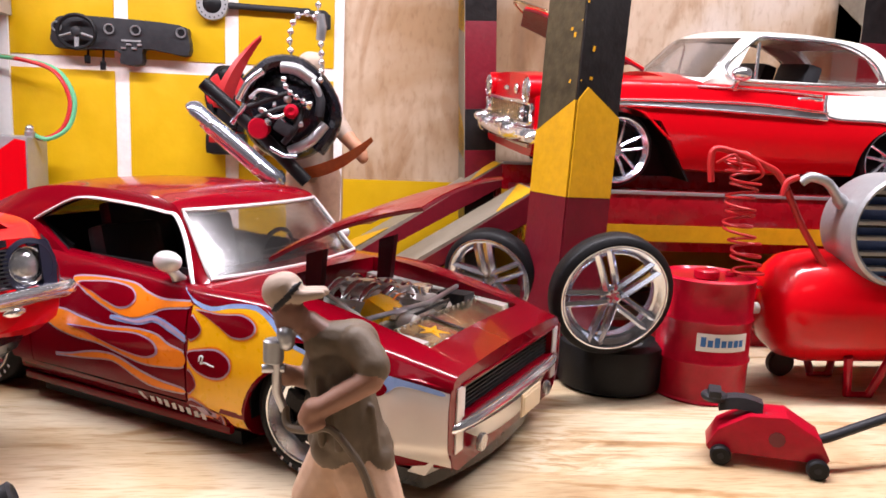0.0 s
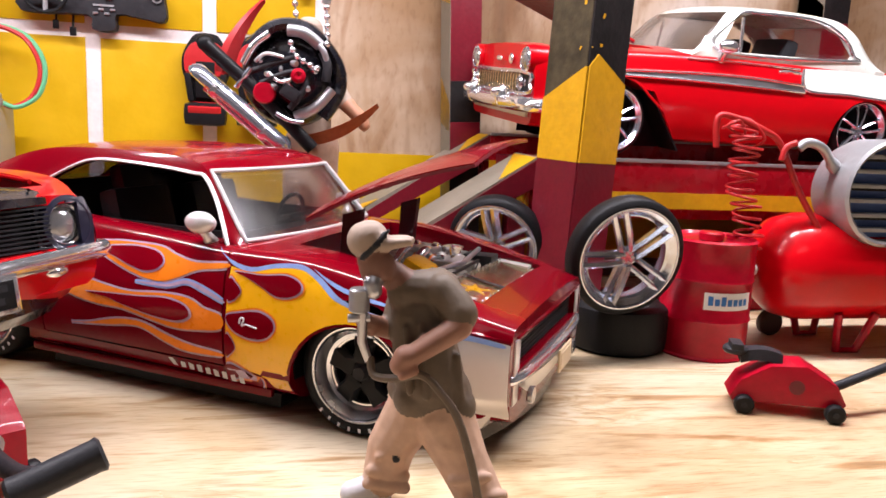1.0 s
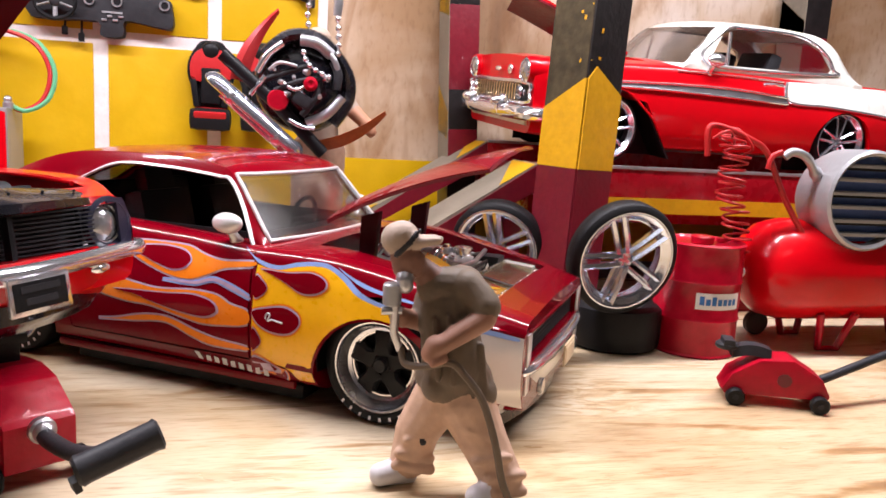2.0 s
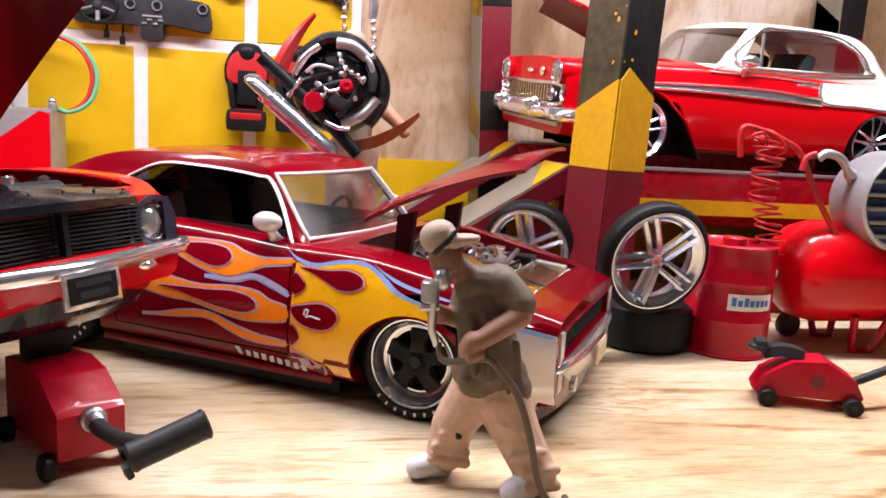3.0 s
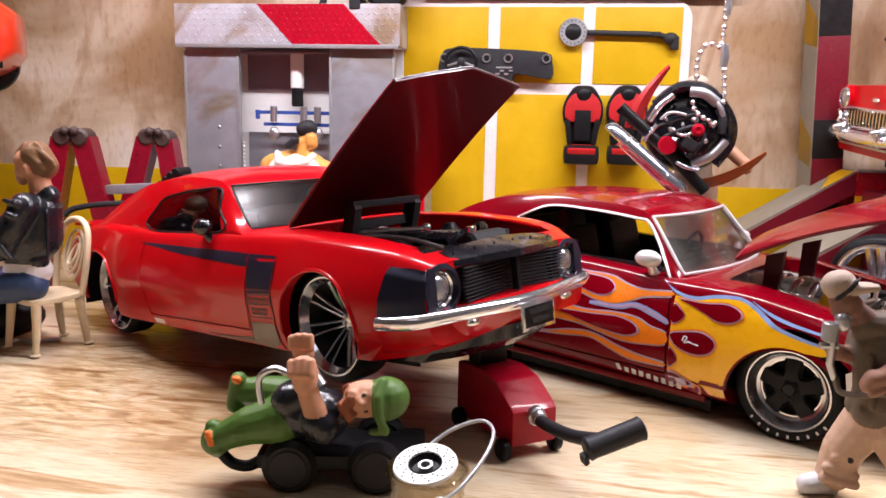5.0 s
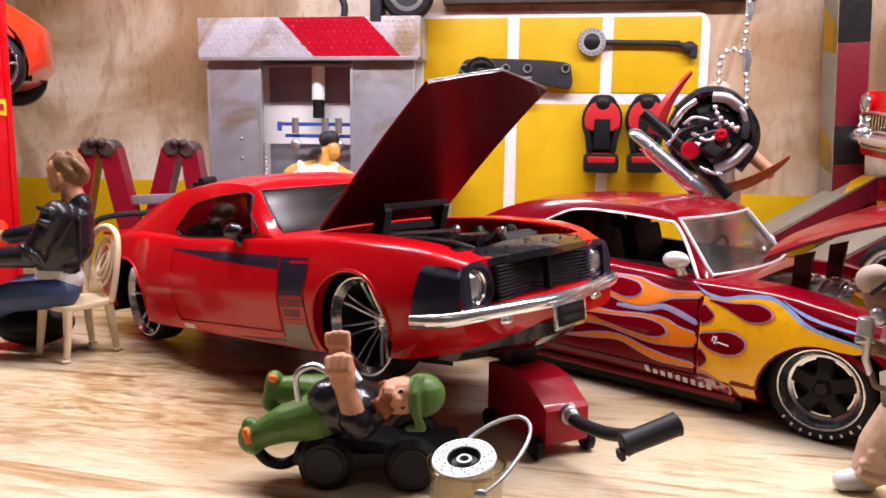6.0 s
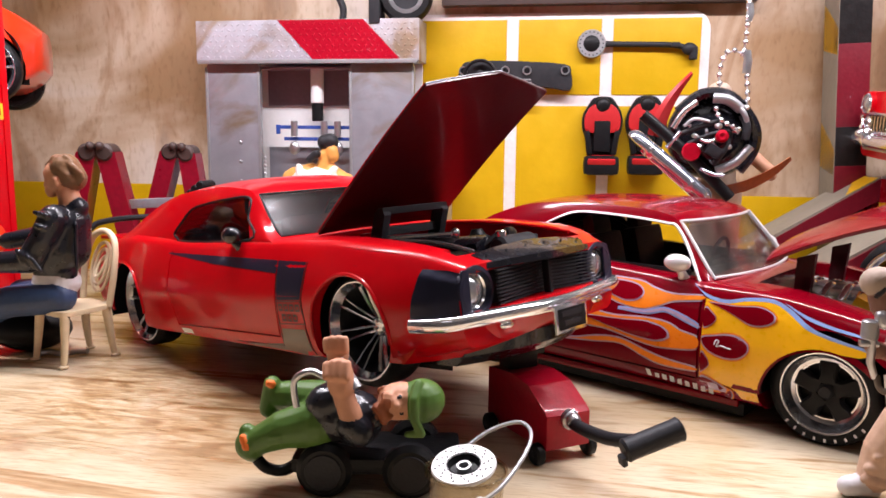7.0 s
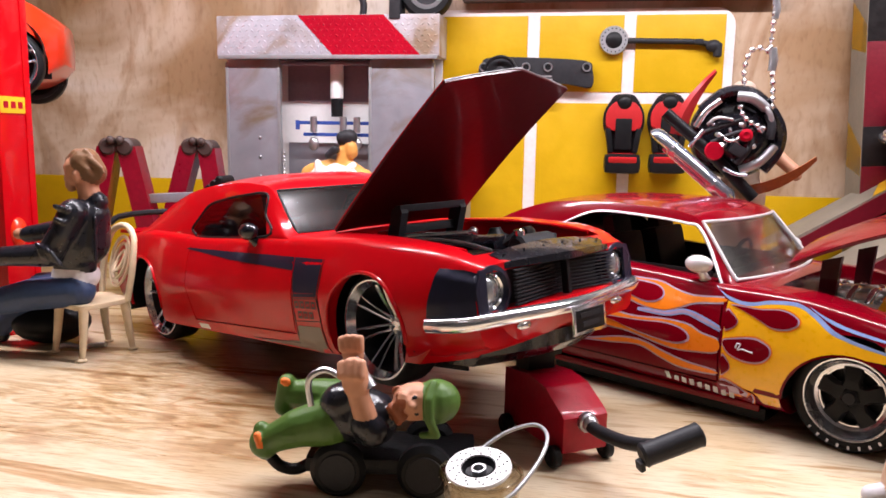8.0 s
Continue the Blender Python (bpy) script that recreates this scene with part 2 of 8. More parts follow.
def wood(name, light, mid, dark, stretch, scale, rough, swirl=0.8, streak=0.5, coat=0.0, cover=0.46, scuffs=()):
    """Boards with drawn-out grain and brown stains."""
    mt = bpy.data.materials.new(name)
    mt.use_nodes = True
    nt = mt.node_tree
    n, link = nt.nodes, nt.links.new
    bsdf = n["Principled BSDF"]
    bsdf.inputs["Coat Weight"].default_value = coat
    bsdf.inputs["Coat Roughness"].default_value = 0.12
    at = n.new("ShaderNodeTexCoord").outputs["Object"]

    def noise_of(scales, scale, detail, distort=0.0, shift=0.0):
        m = n.new("ShaderNodeMapping")
        m.inputs["Scale"].default_value, m.inputs["Location"].default_value = [q / S for q in scales], (shift, shift * 0.7, shift * 1.3)
        link(at, m.inputs[0])
        t = n.new("ShaderNodeTexNoise")
        t.inputs["Scale"].default_value, t.inputs["Detail"].default_value, t.inputs["Distortion"].default_value = scale, detail, distort
        link(m.outputs[0], t.inputs["Vector"])
        return t.outputs["Fac"]

    def ramp_of(value, *stops):
        r = n.new("ShaderNodeValToRGB")
        while len(r.color_ramp.elements) < len(stops):
            r.color_ramp.elements.new(0.5)
        for e, (p, c) in zip(r.color_ramp.elements, stops):
            e.position, e.color = p, (*c, 1)
        link(value, r.inputs[0])
        return r.outputs[0]
    fine = noise_of(stretch, scale * 5, 8, 0.3)
    broad = noise_of([q * 0.6 for q in stretch], scale, 5, swirl, 3.1)
    blot = noise_of([1, 1, 1], scale * 0.35, 6, 1.2, 7.7)
    base = ramp_of(broad, (0.3, mid), (0.48, light), (0.75, light))
    lines = ramp_of(fine, (0.30, (0.62, 0.50, 0.38)), (0.44, (0.97, 0.95, 0.92)), (0.6, (1, 1, 1)), (1.0, (1.04, 1.03, 1.0)))
    stain = ramp_of(blot, (cover - 0.14, dark), (cover, (0.88, 0.80, 0.68)), (cover + 0.11, (1, 1, 1)))
    rare = noise_of([q * 0.45 for q in stretch], scale * 2.2, 7, swirl * 0.6, 11.3)
    marks = ramp_of(rare, (0.30, (0.30, 0.17, 0.07)), (0.37, (0.62, 0.44, 0.26)), (0.43, (1, 1, 1)))
    hair = noise_of([stretch[0] * 1.2, stretch[1] * 2.5, stretch[2] * 1.6], scale * 14, 6, 0.2, 5.5)
    fibres = ramp_of(hair, (0.34, (0.66, 0.56, 0.45)), (0.46, (0.97, 0.95, 0.92)), (0.62, (1.03, 1.02, 1.0)))
    col = base
    for extra, f in ((lines, streak), (fibres, streak * 0.8), (marks, streak), (stain, 0.9)):
        m = n.new("ShaderNodeMix")
        m.data_type, m.blend_type = "RGBA", "MULTIPLY"
        m.inputs["Factor"].default_value = f
        link(col, m.inputs["A"])
        link(extra, m.inputs["B"])
        col = m.outputs["Result"]
    # scuffed places: thin brown scratches within a soft patch
    for cx, cy, radius, turn in scuffs:
        m = n.new("ShaderNodeMapping")
        m.inputs["Rotation"].default_value, m.inputs["Scale"].default_value = (0, 0, radians(turn)), (1.8 / S, 6.0 / S, 1 / S)
        link(at, m.inputs[0])
        t = n.new("ShaderNodeTexNoise")
        t.inputs["Scale"].default_value, t.inputs["Detail"].default_value, t.inputs["Distortion"].default_value = 1.0, 9, 2.6
        link(m.outputs[0], t.inputs["Vector"])
        brown = ramp_of(t.outputs["Fac"], (0.36, (0.44, 0.28, 0.13)), (0.44, (0.66, 0.49, 0.29)), (0.51, (0.88, 0.79, 0.65)), (0.60, (1, 1, 1)))
        far = n.new("ShaderNodeVectorMath")
        far.operation = "DISTANCE"
        far.inputs[1].default_value = (cx * S, cy * S, 0)
        link(at, far.inputs[0])
        soft = n.new("ShaderNodeMapRange")
        soft.interpolation_type = "SMOOTHSTEP"
        soft.inputs["From Min"].default_value, soft.inputs["From Max"].default_value = radius * S, radius * 0.35 * S
        soft.inputs["To Max"].default_value = 0.62
        link(far.outputs["Value"], soft.inputs["Value"])
        m = n.new("ShaderNodeMix")
        m.data_type, m.blend_type = "RGBA", "MULTIPLY"
        link(soft.outputs[0], m.inputs["Factor"])
        link(col, m.inputs["A"])
        link(brown, m.inputs["B"])
        col = m.outputs["Result"]
    link(col, bsdf.inputs["Base Color"])
    gloss = n.new("ShaderNodeMapRange")
    gloss.inputs["To Min"].default_value, gloss.inputs["To Max"].default_value = rough - 0.08, rough + 0.14
    link(broad, gloss.inputs["Value"])
    link(gloss.outputs[0], bsdf.inputs["Roughness"])
    b = n.new("ShaderNodeBump")
    b.inputs["Strength"].default_value, b.inputs["Distance"].default_value = 0.12, 0.02 * S
    link(fine, b.inputs["Height"])
    link(b.outputs[0], bsdf.inputs["Normal"])
    return mt


M = {
    "floor": wood("pale_board_floor", (0.68, 0.58, 0.42), (0.56, 0.43, 0.27), (0.44, 0.28, 0.14), (0.35, 2.0, 2.0), 1.2, 0.27, 2.2, 0.8, 0.35, 0.42, ((-4.75, 3.3, 1.25, -35), (-5.4, 2.9, 1.1, -15), (-3.9, 2.9, 0.8, 25), (1.3, 3.75, 0.75, -8), (-5.05, 4.0, 0.9, -65))),
    "ply": wood("stained_plywood", (0.62, 0.53, 0.46), (0.50, 0.38, 0.26), (0.46, 0.29, 0.12), (1.2, 1.2, 0.4), 0.8, 0.55, 2.6, 0.5, 0.0, 0.52),
    "plaster": material("grey_plaster", (0.10, 0.097, 0.093), 0.8),
    "yellow": material("yellow_paint", (0.57, 0.345, 0.003), 0.42, vary=0.1, grain=2, bump=0.25, bump_scale=14),
    "white_line": material("pale_pink_white_paint", (0.74, 0.66, 0.64), 0.5),
    "red_candy": material("candy_red_paint", (0.165, 0.0003, 0.006), 0.22, 0.0, 0.5, vary=0.04, bump=0.0, rough_vary=0.02, spec=0.1),
    "red_bright": material("bright_red_paint", (0.52, 0.001, 0.006), 0.3, 0.0, 0.6, vary=0.04, bump=0.0, rough_vary=0.02, spec=0.1),
    "red_orange": material("orange_red_paint", (0.72, 0.035, 0.008), 0.3, 0.0, 0.8, vary=0.04, bump=0.0, rough_vary=0.02, spec=0.2),
    "red_tool": material("red_tool_enamel", (0.36, 0.002, 0.016), 0.36, 0.0, 0.3, vary=0.2, bump=0.25, bump_scale=25, spec=0.15),
    "stand_red": material("maroon_enamel", (0.20, 0.002, 0.014), 0.32, 0.0, 0.5, vary=0.25, bump=0.3, bump_scale=20),
    "red_dark": material("dark_red_enamel", (0.13, 0.004, 0.012), 0.42, 0.0, 0.3, vary=0.2, bump=0.25, bump_scale=25),
    "flame_y": material("flame_yellow_paint", (0.92, 0.47, 0.006), 0.3, 0, 1.0, vary=0.06, bump=0),
    "flame_o": material("flame_orange_paint", (0.85, 0.22, 0.01), 0.3, 0, 1.0, vary=0.06, bump=0),
    "flame_b": material("pale_blue_pinstripe", (0.26, 0.38, 0.70), 0.3, 0, 1.0, vary=0.1, bump=0),
    "flame_l": material("lilac_pinstripe", (0.46, 0.34, 0.46), 0.3, 0, 1.0, vary=0.1, bump=0),
    "white_car": material("cream_white_paint", (0.72, 0.72, 0.66), 0.3, 0, 1.0, vary=0.04, bump=0),
    "silver_car": material("silver_paint", (0.72, 0.70, 0.69), 0.3, 0.35, 0.8, vary=0.02, bump=0, rough_vary=0.02),
    "black_gloss": material("black_gloss_paint", (0.008, 0.008, 0.012), 0.25, 0, 0.6, vary=0.2, bump=0),
    "navy": material("navy_black_paint", (0.010, 0.011, 0.028), 0.35, 0, 0.4, vary=0.2, bump=0),
    "black": material("black_plastic", (0.008, 0.008, 0.009), 0.42, vary=0.25, bump=0.2, spec=0.2),
    "charcoal": material("charcoal_plastic", (0.024, 0.024, 0.027), 0.48, vary=0.25, bump=0.2, spec=0.2),
    "rubber": material("tyre_rubber", (0.007, 0.007, 0.008), 0.5, vary=0.2, bump=0.3, bump_scale=90, spec=0.2),
    "chrome": material("chrome_plating", (0.90, 0.90, 0.93), 0.13, 0.92, vary=0.03, bump=0.03, rough_vary=0.04),
    "gold_chrome": material("warm_chrome_plating", (0.78, 0.66, 0.42), 0.16, 0.95, vary=0.06, bump=0.05, rough_vary=0.05),
    "bright": material("metallised_plastic", (0.70, 0.75, 0.86), 0.14, 0.92, 0.4, vary=0.05, bump=0.05, rough_vary=0.08),
    # darker flesh for the face: the cap brim's shade is put into the colour
    "skin_shaded": material("shaded_flesh_paint", (0.17, 0.08, 0.055), 0.5, vary=0.12),
    "plated": material("plated_engine_metal", (0.78, 0.75, 0.70), 0.22, 0.45, 0.3, vary=0.12, grain=12, bump=0.1, rough_vary=0.1),
    "lift_red": material("scuffed_red_enamel", (0.30, 0.002, 0.010), 0.28, 0.0, 0.5, vary=0.25, grain=4, bump=0.3, bump_scale=16),
    "mirror": material("polished_rim_metal", (0.80, 0.81, 0.85), 0.26, 1.0, vary=0.04, bump=0.05, rough_vary=0.04),
    "tread": material("white_tread_plate", (0.47, 0.46, 0.51), 0.4, 0.2, vary=0.2, grain=2, stain=(0.62, 0.46, 0.28)),
    "skin_gold": material("golden_flesh_paint", (0.62, 0.30, 0.07), 0.5),
    "steel": material("brushed_steel", (0.52, 0.52, 0.54), 0.34, 0.9, vary=0.1, bump=0.15),
    "sheet": material("grey_sheet_metal", (0.34, 0.34, 0.38), 0.38, 0.5, vary=0.14, grain=2, bump=0.2, bump_scale=12, stain=(0.72, 0.56, 0.36)),
    "alu": material("dull_aluminium", (0.36, 0.36, 0.37), 0.42, 0.6, vary=0.12, bump=0.3, bump_scale=30),
    "grey_paint": material("grey_olive_paint", (0.20, 0.175, 0.135), 0.5, vary=0.25, bump=0.3, bump_scale=20),
    "post_black": material("chipped_black_paint", (0.010, 0.008, 0.008), 0.45, vary=0.6, grain=5, bump=0.5, bump_scale=18, spec=0.25),
    "post_yellow": material("brushed_yellow_paint", (0.56, 0.30, 0.006), 0.42, vary=0.18, grain=6, bump=0.4, bump_scale=18),
    "white": material("white_paint", (0.74, 0.73, 0.72), 0.45, vary=0.05),
    "mauve": material("dark_mauve_board", (0.22, 0.17, 0.20), 0.6),
    "blue": material("blue_enamel", (0.03, 0.07, 0.30), 0.4, bump=0.1),
    "blue_ink": material("blue_print", (0.04, 0.16, 0.42), 0.5, bump=0),
    "fin_blue": material("blue_grey_fin", (0.09, 0.15, 0.38), 0.45, 0.3),
    "hose_red": material("red_hose", (0.40, 0.014, 0.016), 0.4, bump=0.1),
    "hose_green": material("green_hose", (0.10, 0.36, 0.18), 0.5, bump=0.1),
    "skin_tan": material("tanned_flesh_paint", (0.27, 0.135, 0.09), 0.5, vary=0.12),
    "skin": material("painted_flesh", (0.50, 0.24, 0.14), 0.5, vary=0.1),
    "hair": material("brown_doll_paint", (0.17, 0.09, 0.045), 0.42, vary=0.3, bump=0.6, bump_scale=14),
    "beard": material("rust_doll_paint", (0.22, 0.06, 0.02), 0.55, vary=0.3, bump=0.6, bump_scale=22),
    "shirt": material("olive_brown_doll_paint", (0.115, 0.083, 0.056), 0.6, vary=0.22, bump=1.0, bump_scale=8),
    "trousers": material("tan_doll_paint", (0.52, 0.34, 0.24), 0.6, vary=0.18, bump=1.0, bump_scale=7),
    "cap": material("beige_doll_paint", (0.36, 0.27, 0.21), 0.6),
    "shoe": material("pale_grey_doll_paint", (0.62, 0.60, 0.62), 0.45),
    "green": material("green_doll_paint", (0.065, 0.135, 0.022), 0.45, vary=0.15, bump=0.3, bump_scale=10),
    "jacket": material("black_leather_doll_paint", (0.012, 0.013, 0.018), 0.3, vary=0.3, bump=0.6, bump_scale=7, coat=0.2),
    "jeans": material("blue_jean_doll_paint", (0.035, 0.06, 0.13), 0.5, vary=0.2, bump=0.4, bump_scale=8),
    "tank_top": material("white_doll_paint", (0.74, 0.68, 0.62), 0.5),
    "orange": material("orange_mark", (0.75, 0.16, 0.02), 0.5),
    "ivory": material("ivory_plastic", (0.70, 0.56, 0.37), 0.38, vary=0.1, coat=0.2, bump=0.15),
    "leaf_bronze": material("orange_brown_plastic", (0.42, 0.10, 0.02), 0.4, vary=0.3, coat=0.3),
    "seat_red": material("red_seat_cover", (0.45, 0.012, 0.015), 0.5),
    "grey_letter": material("pale_grey_print", (0.66, 0.62, 0.64), 0.5, bump=0),
    "dark_print": material("dark_print", (0.05, 0.03, 0.03), 0.5, bump=0),
    "olive_stripe": material("dark_olive_stripe", (0.075, 0.05, 0.035), 0.35, 0, 0.8, bump=0),
    "windscreen": glass("clear_plastic", (0.82, 0.82, 0.84), 0.16, 1.5, 0.24),
    "smoke": glass("smoked_plastic", (0.35, 0.35, 0.37), 0.04, 1.5, 0.06),
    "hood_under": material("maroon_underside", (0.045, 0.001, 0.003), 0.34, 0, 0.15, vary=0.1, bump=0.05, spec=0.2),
    "olive_dark": material("worn_olive_black_paint", (0.055, 0.043, 0.022), 0.55, vary=0.6, grain=5, bump=0.5, bump_scale=18, spec=0.2),
    "ceiling": material("unseen_ceiling_grey", (0.32, 0.32, 0.32), 0.8),
    "clear": glass("clear_beaker_plastic", (0.86, 0.82, 0.74)),
    "lens": material("headlamp_lens", (0.40, 0.40, 0.41), 0.12, 0.7, 1.0, bump=0.5, bump_scale=30),
    "label_y": material("yellow_label", (0.85, 0.50, 0.02), 0.5, bump=0),
    "bench_dark": material("dark_lacquered_timber", (0.05, 0.03, 0.025), 0.5),
}

# ---- the large structure ----
def fixed(name, bm, mt, label="", smooth=0):
    ob = new(name, mesh_of(name, bm, mt, smooth))
    return tagged(ob, label, kind="structure")


fixed("floor", box(24, 16, 0.3, (-1.5, 1.0, -0.15)), M["floor"], "pale varnished wooden board floor with brown streaks")
wall_north = fixed("wall_north", box(24, 0.2, 4.6, (-1.5, 8.4, 2.3)), M["ply"], "stained plywood back wall of the garage")
# Unseen walls and ceiling, added to close the room; kept dark to limit bounced light.
fixed("wall_east", box(0.2, 15.5, 9, (10.4, 0.75, 4.5)), M["plaster"], "unseen dark grey wall added to close the room")
fixed("wall_west", box(0.2, 15.5, 9, (-13.4, 0.75, 4.5)), M["plaster"], "unseen dark grey wall added to close the room")
fixed("wall_south", box(24, 0.2, 9, (-1.5, -6.9, 4.5)), M["plaster"], "unseen dark grey wall added to close the room")
fixed("wall_north_upper", box(24, 0.2, 4.4, (-1.5, 8.4, 6.8)), M["plaster"], "unseen dark grey wall added above the plywood")
fixed("ceiling", box(24, 15.6, 0.2, (-1.5, 0.75, 9.1)), M["ceiling"], "unseen grey ceiling added to close the room")
for x0, x1 in ((-13.3, -3.76), (-0.06, 10.3)):
    fixed("trim", box(x1 - x0, 0.016, 1.25, ((x0 + x1) / 2, 8.292, 0.627)), M["yellow"], "yellow painted band along the foot of the wall")

# the marked-out tool wall: yellow fields parted by pale lines
board = [(-3.74, 0.04), (-0.08, 0.04)] + [(-0.08 - 0.22 * (1 - math.cos(a)), 3.27 + 0.22 * math.sin(a)) for a in np.linspace(0, math.pi / 2, 7)] + [(-3.74, 3.49)]
tool_wall = tagged(new("tool_wall", mesh_of("tool_wall", prism(board, 8.268, 8.298), M["white_line"], 0)), "yellow tool board with pale dividing lines", kind="structure")
for x0, x1 in ((-3.66, -2.555), (-2.405, -1.38), (-1.235, -0.19)):
    for z0, z1 in ((0.1, 2.345), (2.485, 3.41)):
        part("panel", box(x1 - x0, 0.012, z1 - z0, ((x0 + x1) / 2, 8.263, (z0 + z1) / 2), 0.004), M["yellow"], tool_wall)

# a dark timber rail along the top of the tool wall
fixed("trim_rail", box(3.78, 0.17, 0.13, (-1.48, 8.19, 3.635), 0.012), M["bench_dark"], "dark timber rail above the tool board")

# ---- cars ----
def body_solid(stations, w, wf, zb, zw, zf, zc, sill=0.0):
    """The closed body from half sections; all arguments but the stations are curves along the car. sill: the height of a tucked-in rocker."""
    loops = []
    for x in stations:
        W, F, b, m, f, c = w(x), wf(x), zb(x), zw(x), zf(x), zc(x)
        half = [(0.62 * W, b), (0.88 * W, b + 0.005), (0.945 * W, b + 0.03), (0.975 * W, b + 0.08), (0.99 * W, (b + m) / 2), (W, m - 0.06), (W, m + 0.02), (0.5 * (W + F) + 0.012, (m + f) / 2 + 0.03), (F + 0.022, f - 0.06), (F + 0.010, f - 0.025), (F - 0.014, f - 0.004), (F - 0.05, f + 0.006)]
        if sill:
            half[1:5] = [(0.84 * W, b + 0.003), (0.885 * W, b + 0.02), (0.925 * W, b + 0.35 * sill), (0.952 * W, b + 0.9 * sill), (0.985 * W, b + sill), (0.995 * W, b + sill + 0.05)]
        for k in (0.8, 0.55, 0.28):
            half.append((k * (F - 0.05), f + 0.006 + (c - f) * (1 - k * k)))
        loop = [(x, -y, z) for y, z in half] + [(x, 0, c + 0.006)] + [(x, y, z) for y, z in half[::-1]] + [(x, 0, b)]
        loops.append(loop)
    return loft(loops)


def cabin_solid(keys, thick=0.0, n=6):
    """The closed roof from cross-sections along the car. Keys: (x, crown height, half width and height of the roof's edge,
    half width and height at the belt, how far the middle swells forward). thick: the room inside a shell of that thickness."""
    rows = spline(keys, n)
    loops = []
    for i, (x, zc, ye, ze, yb, zb, bow) in enumerate(rows):
        low = zb - (0.34 if thick else 0.10)
        zc, ye, ze, yb = zc - thick, ye - thick, ze - thick, yb - thick
        ze = max(ze, low + 0.02)
        zb = min(zb, ze - 0.004)
        rise = max(zc - ze, 0.0)
        x += thick * 1.2 * (1 - 2 * i / (len(rows) - 1))
        half = [(0.0, low), (yb * 0.6, low), (yb, low), (yb, zb)]
        for k in (0.25, 0.5, 0.75):
            half.append((yb + (ye - yb) * k + 0.014 * math.sin(math.pi * k), zb + (ze - zb) * k))
        half += [(ye + 0.004, ze - min(0.02, (ze - zb) * 0.15)), (ye - 0.012, ze + 0.10 * rise)]
        half += [(k * ye, ze + rise * (1 - k**2.6)) for k in (0.94, 0.86, 0.72, 0.54, 0.34, 0.16)]
        loop = [(x + bow * (1 - (y / max(yb, 0.1)) ** 2), -y, z) for y, z in half]
        loop += [(x + bow, 0, zc)]
        loop += [(x + bow * (1 - (y / max(yb, 0.1)) ** 2), y, z) for y, z in half[:0:-1]]
        loops.append(loop)
    return loft(loops)


def wheel(car, x, y, r, rim_r, width, style, label="", deep=0.0, z=None):
    """A wheel under a car: tyre, rim and spokes. Its face looks to the car's side on which it stands."""
    side = -1 if y < 0 else 1
    turn = pose(0, 0, 0, 0, 0, 180 if side < 0 else 0)
    return wheel_parts(car, pose(x, y, r if z is None else z) @ turn, r, rim_r, width, style, label, deep=deep)


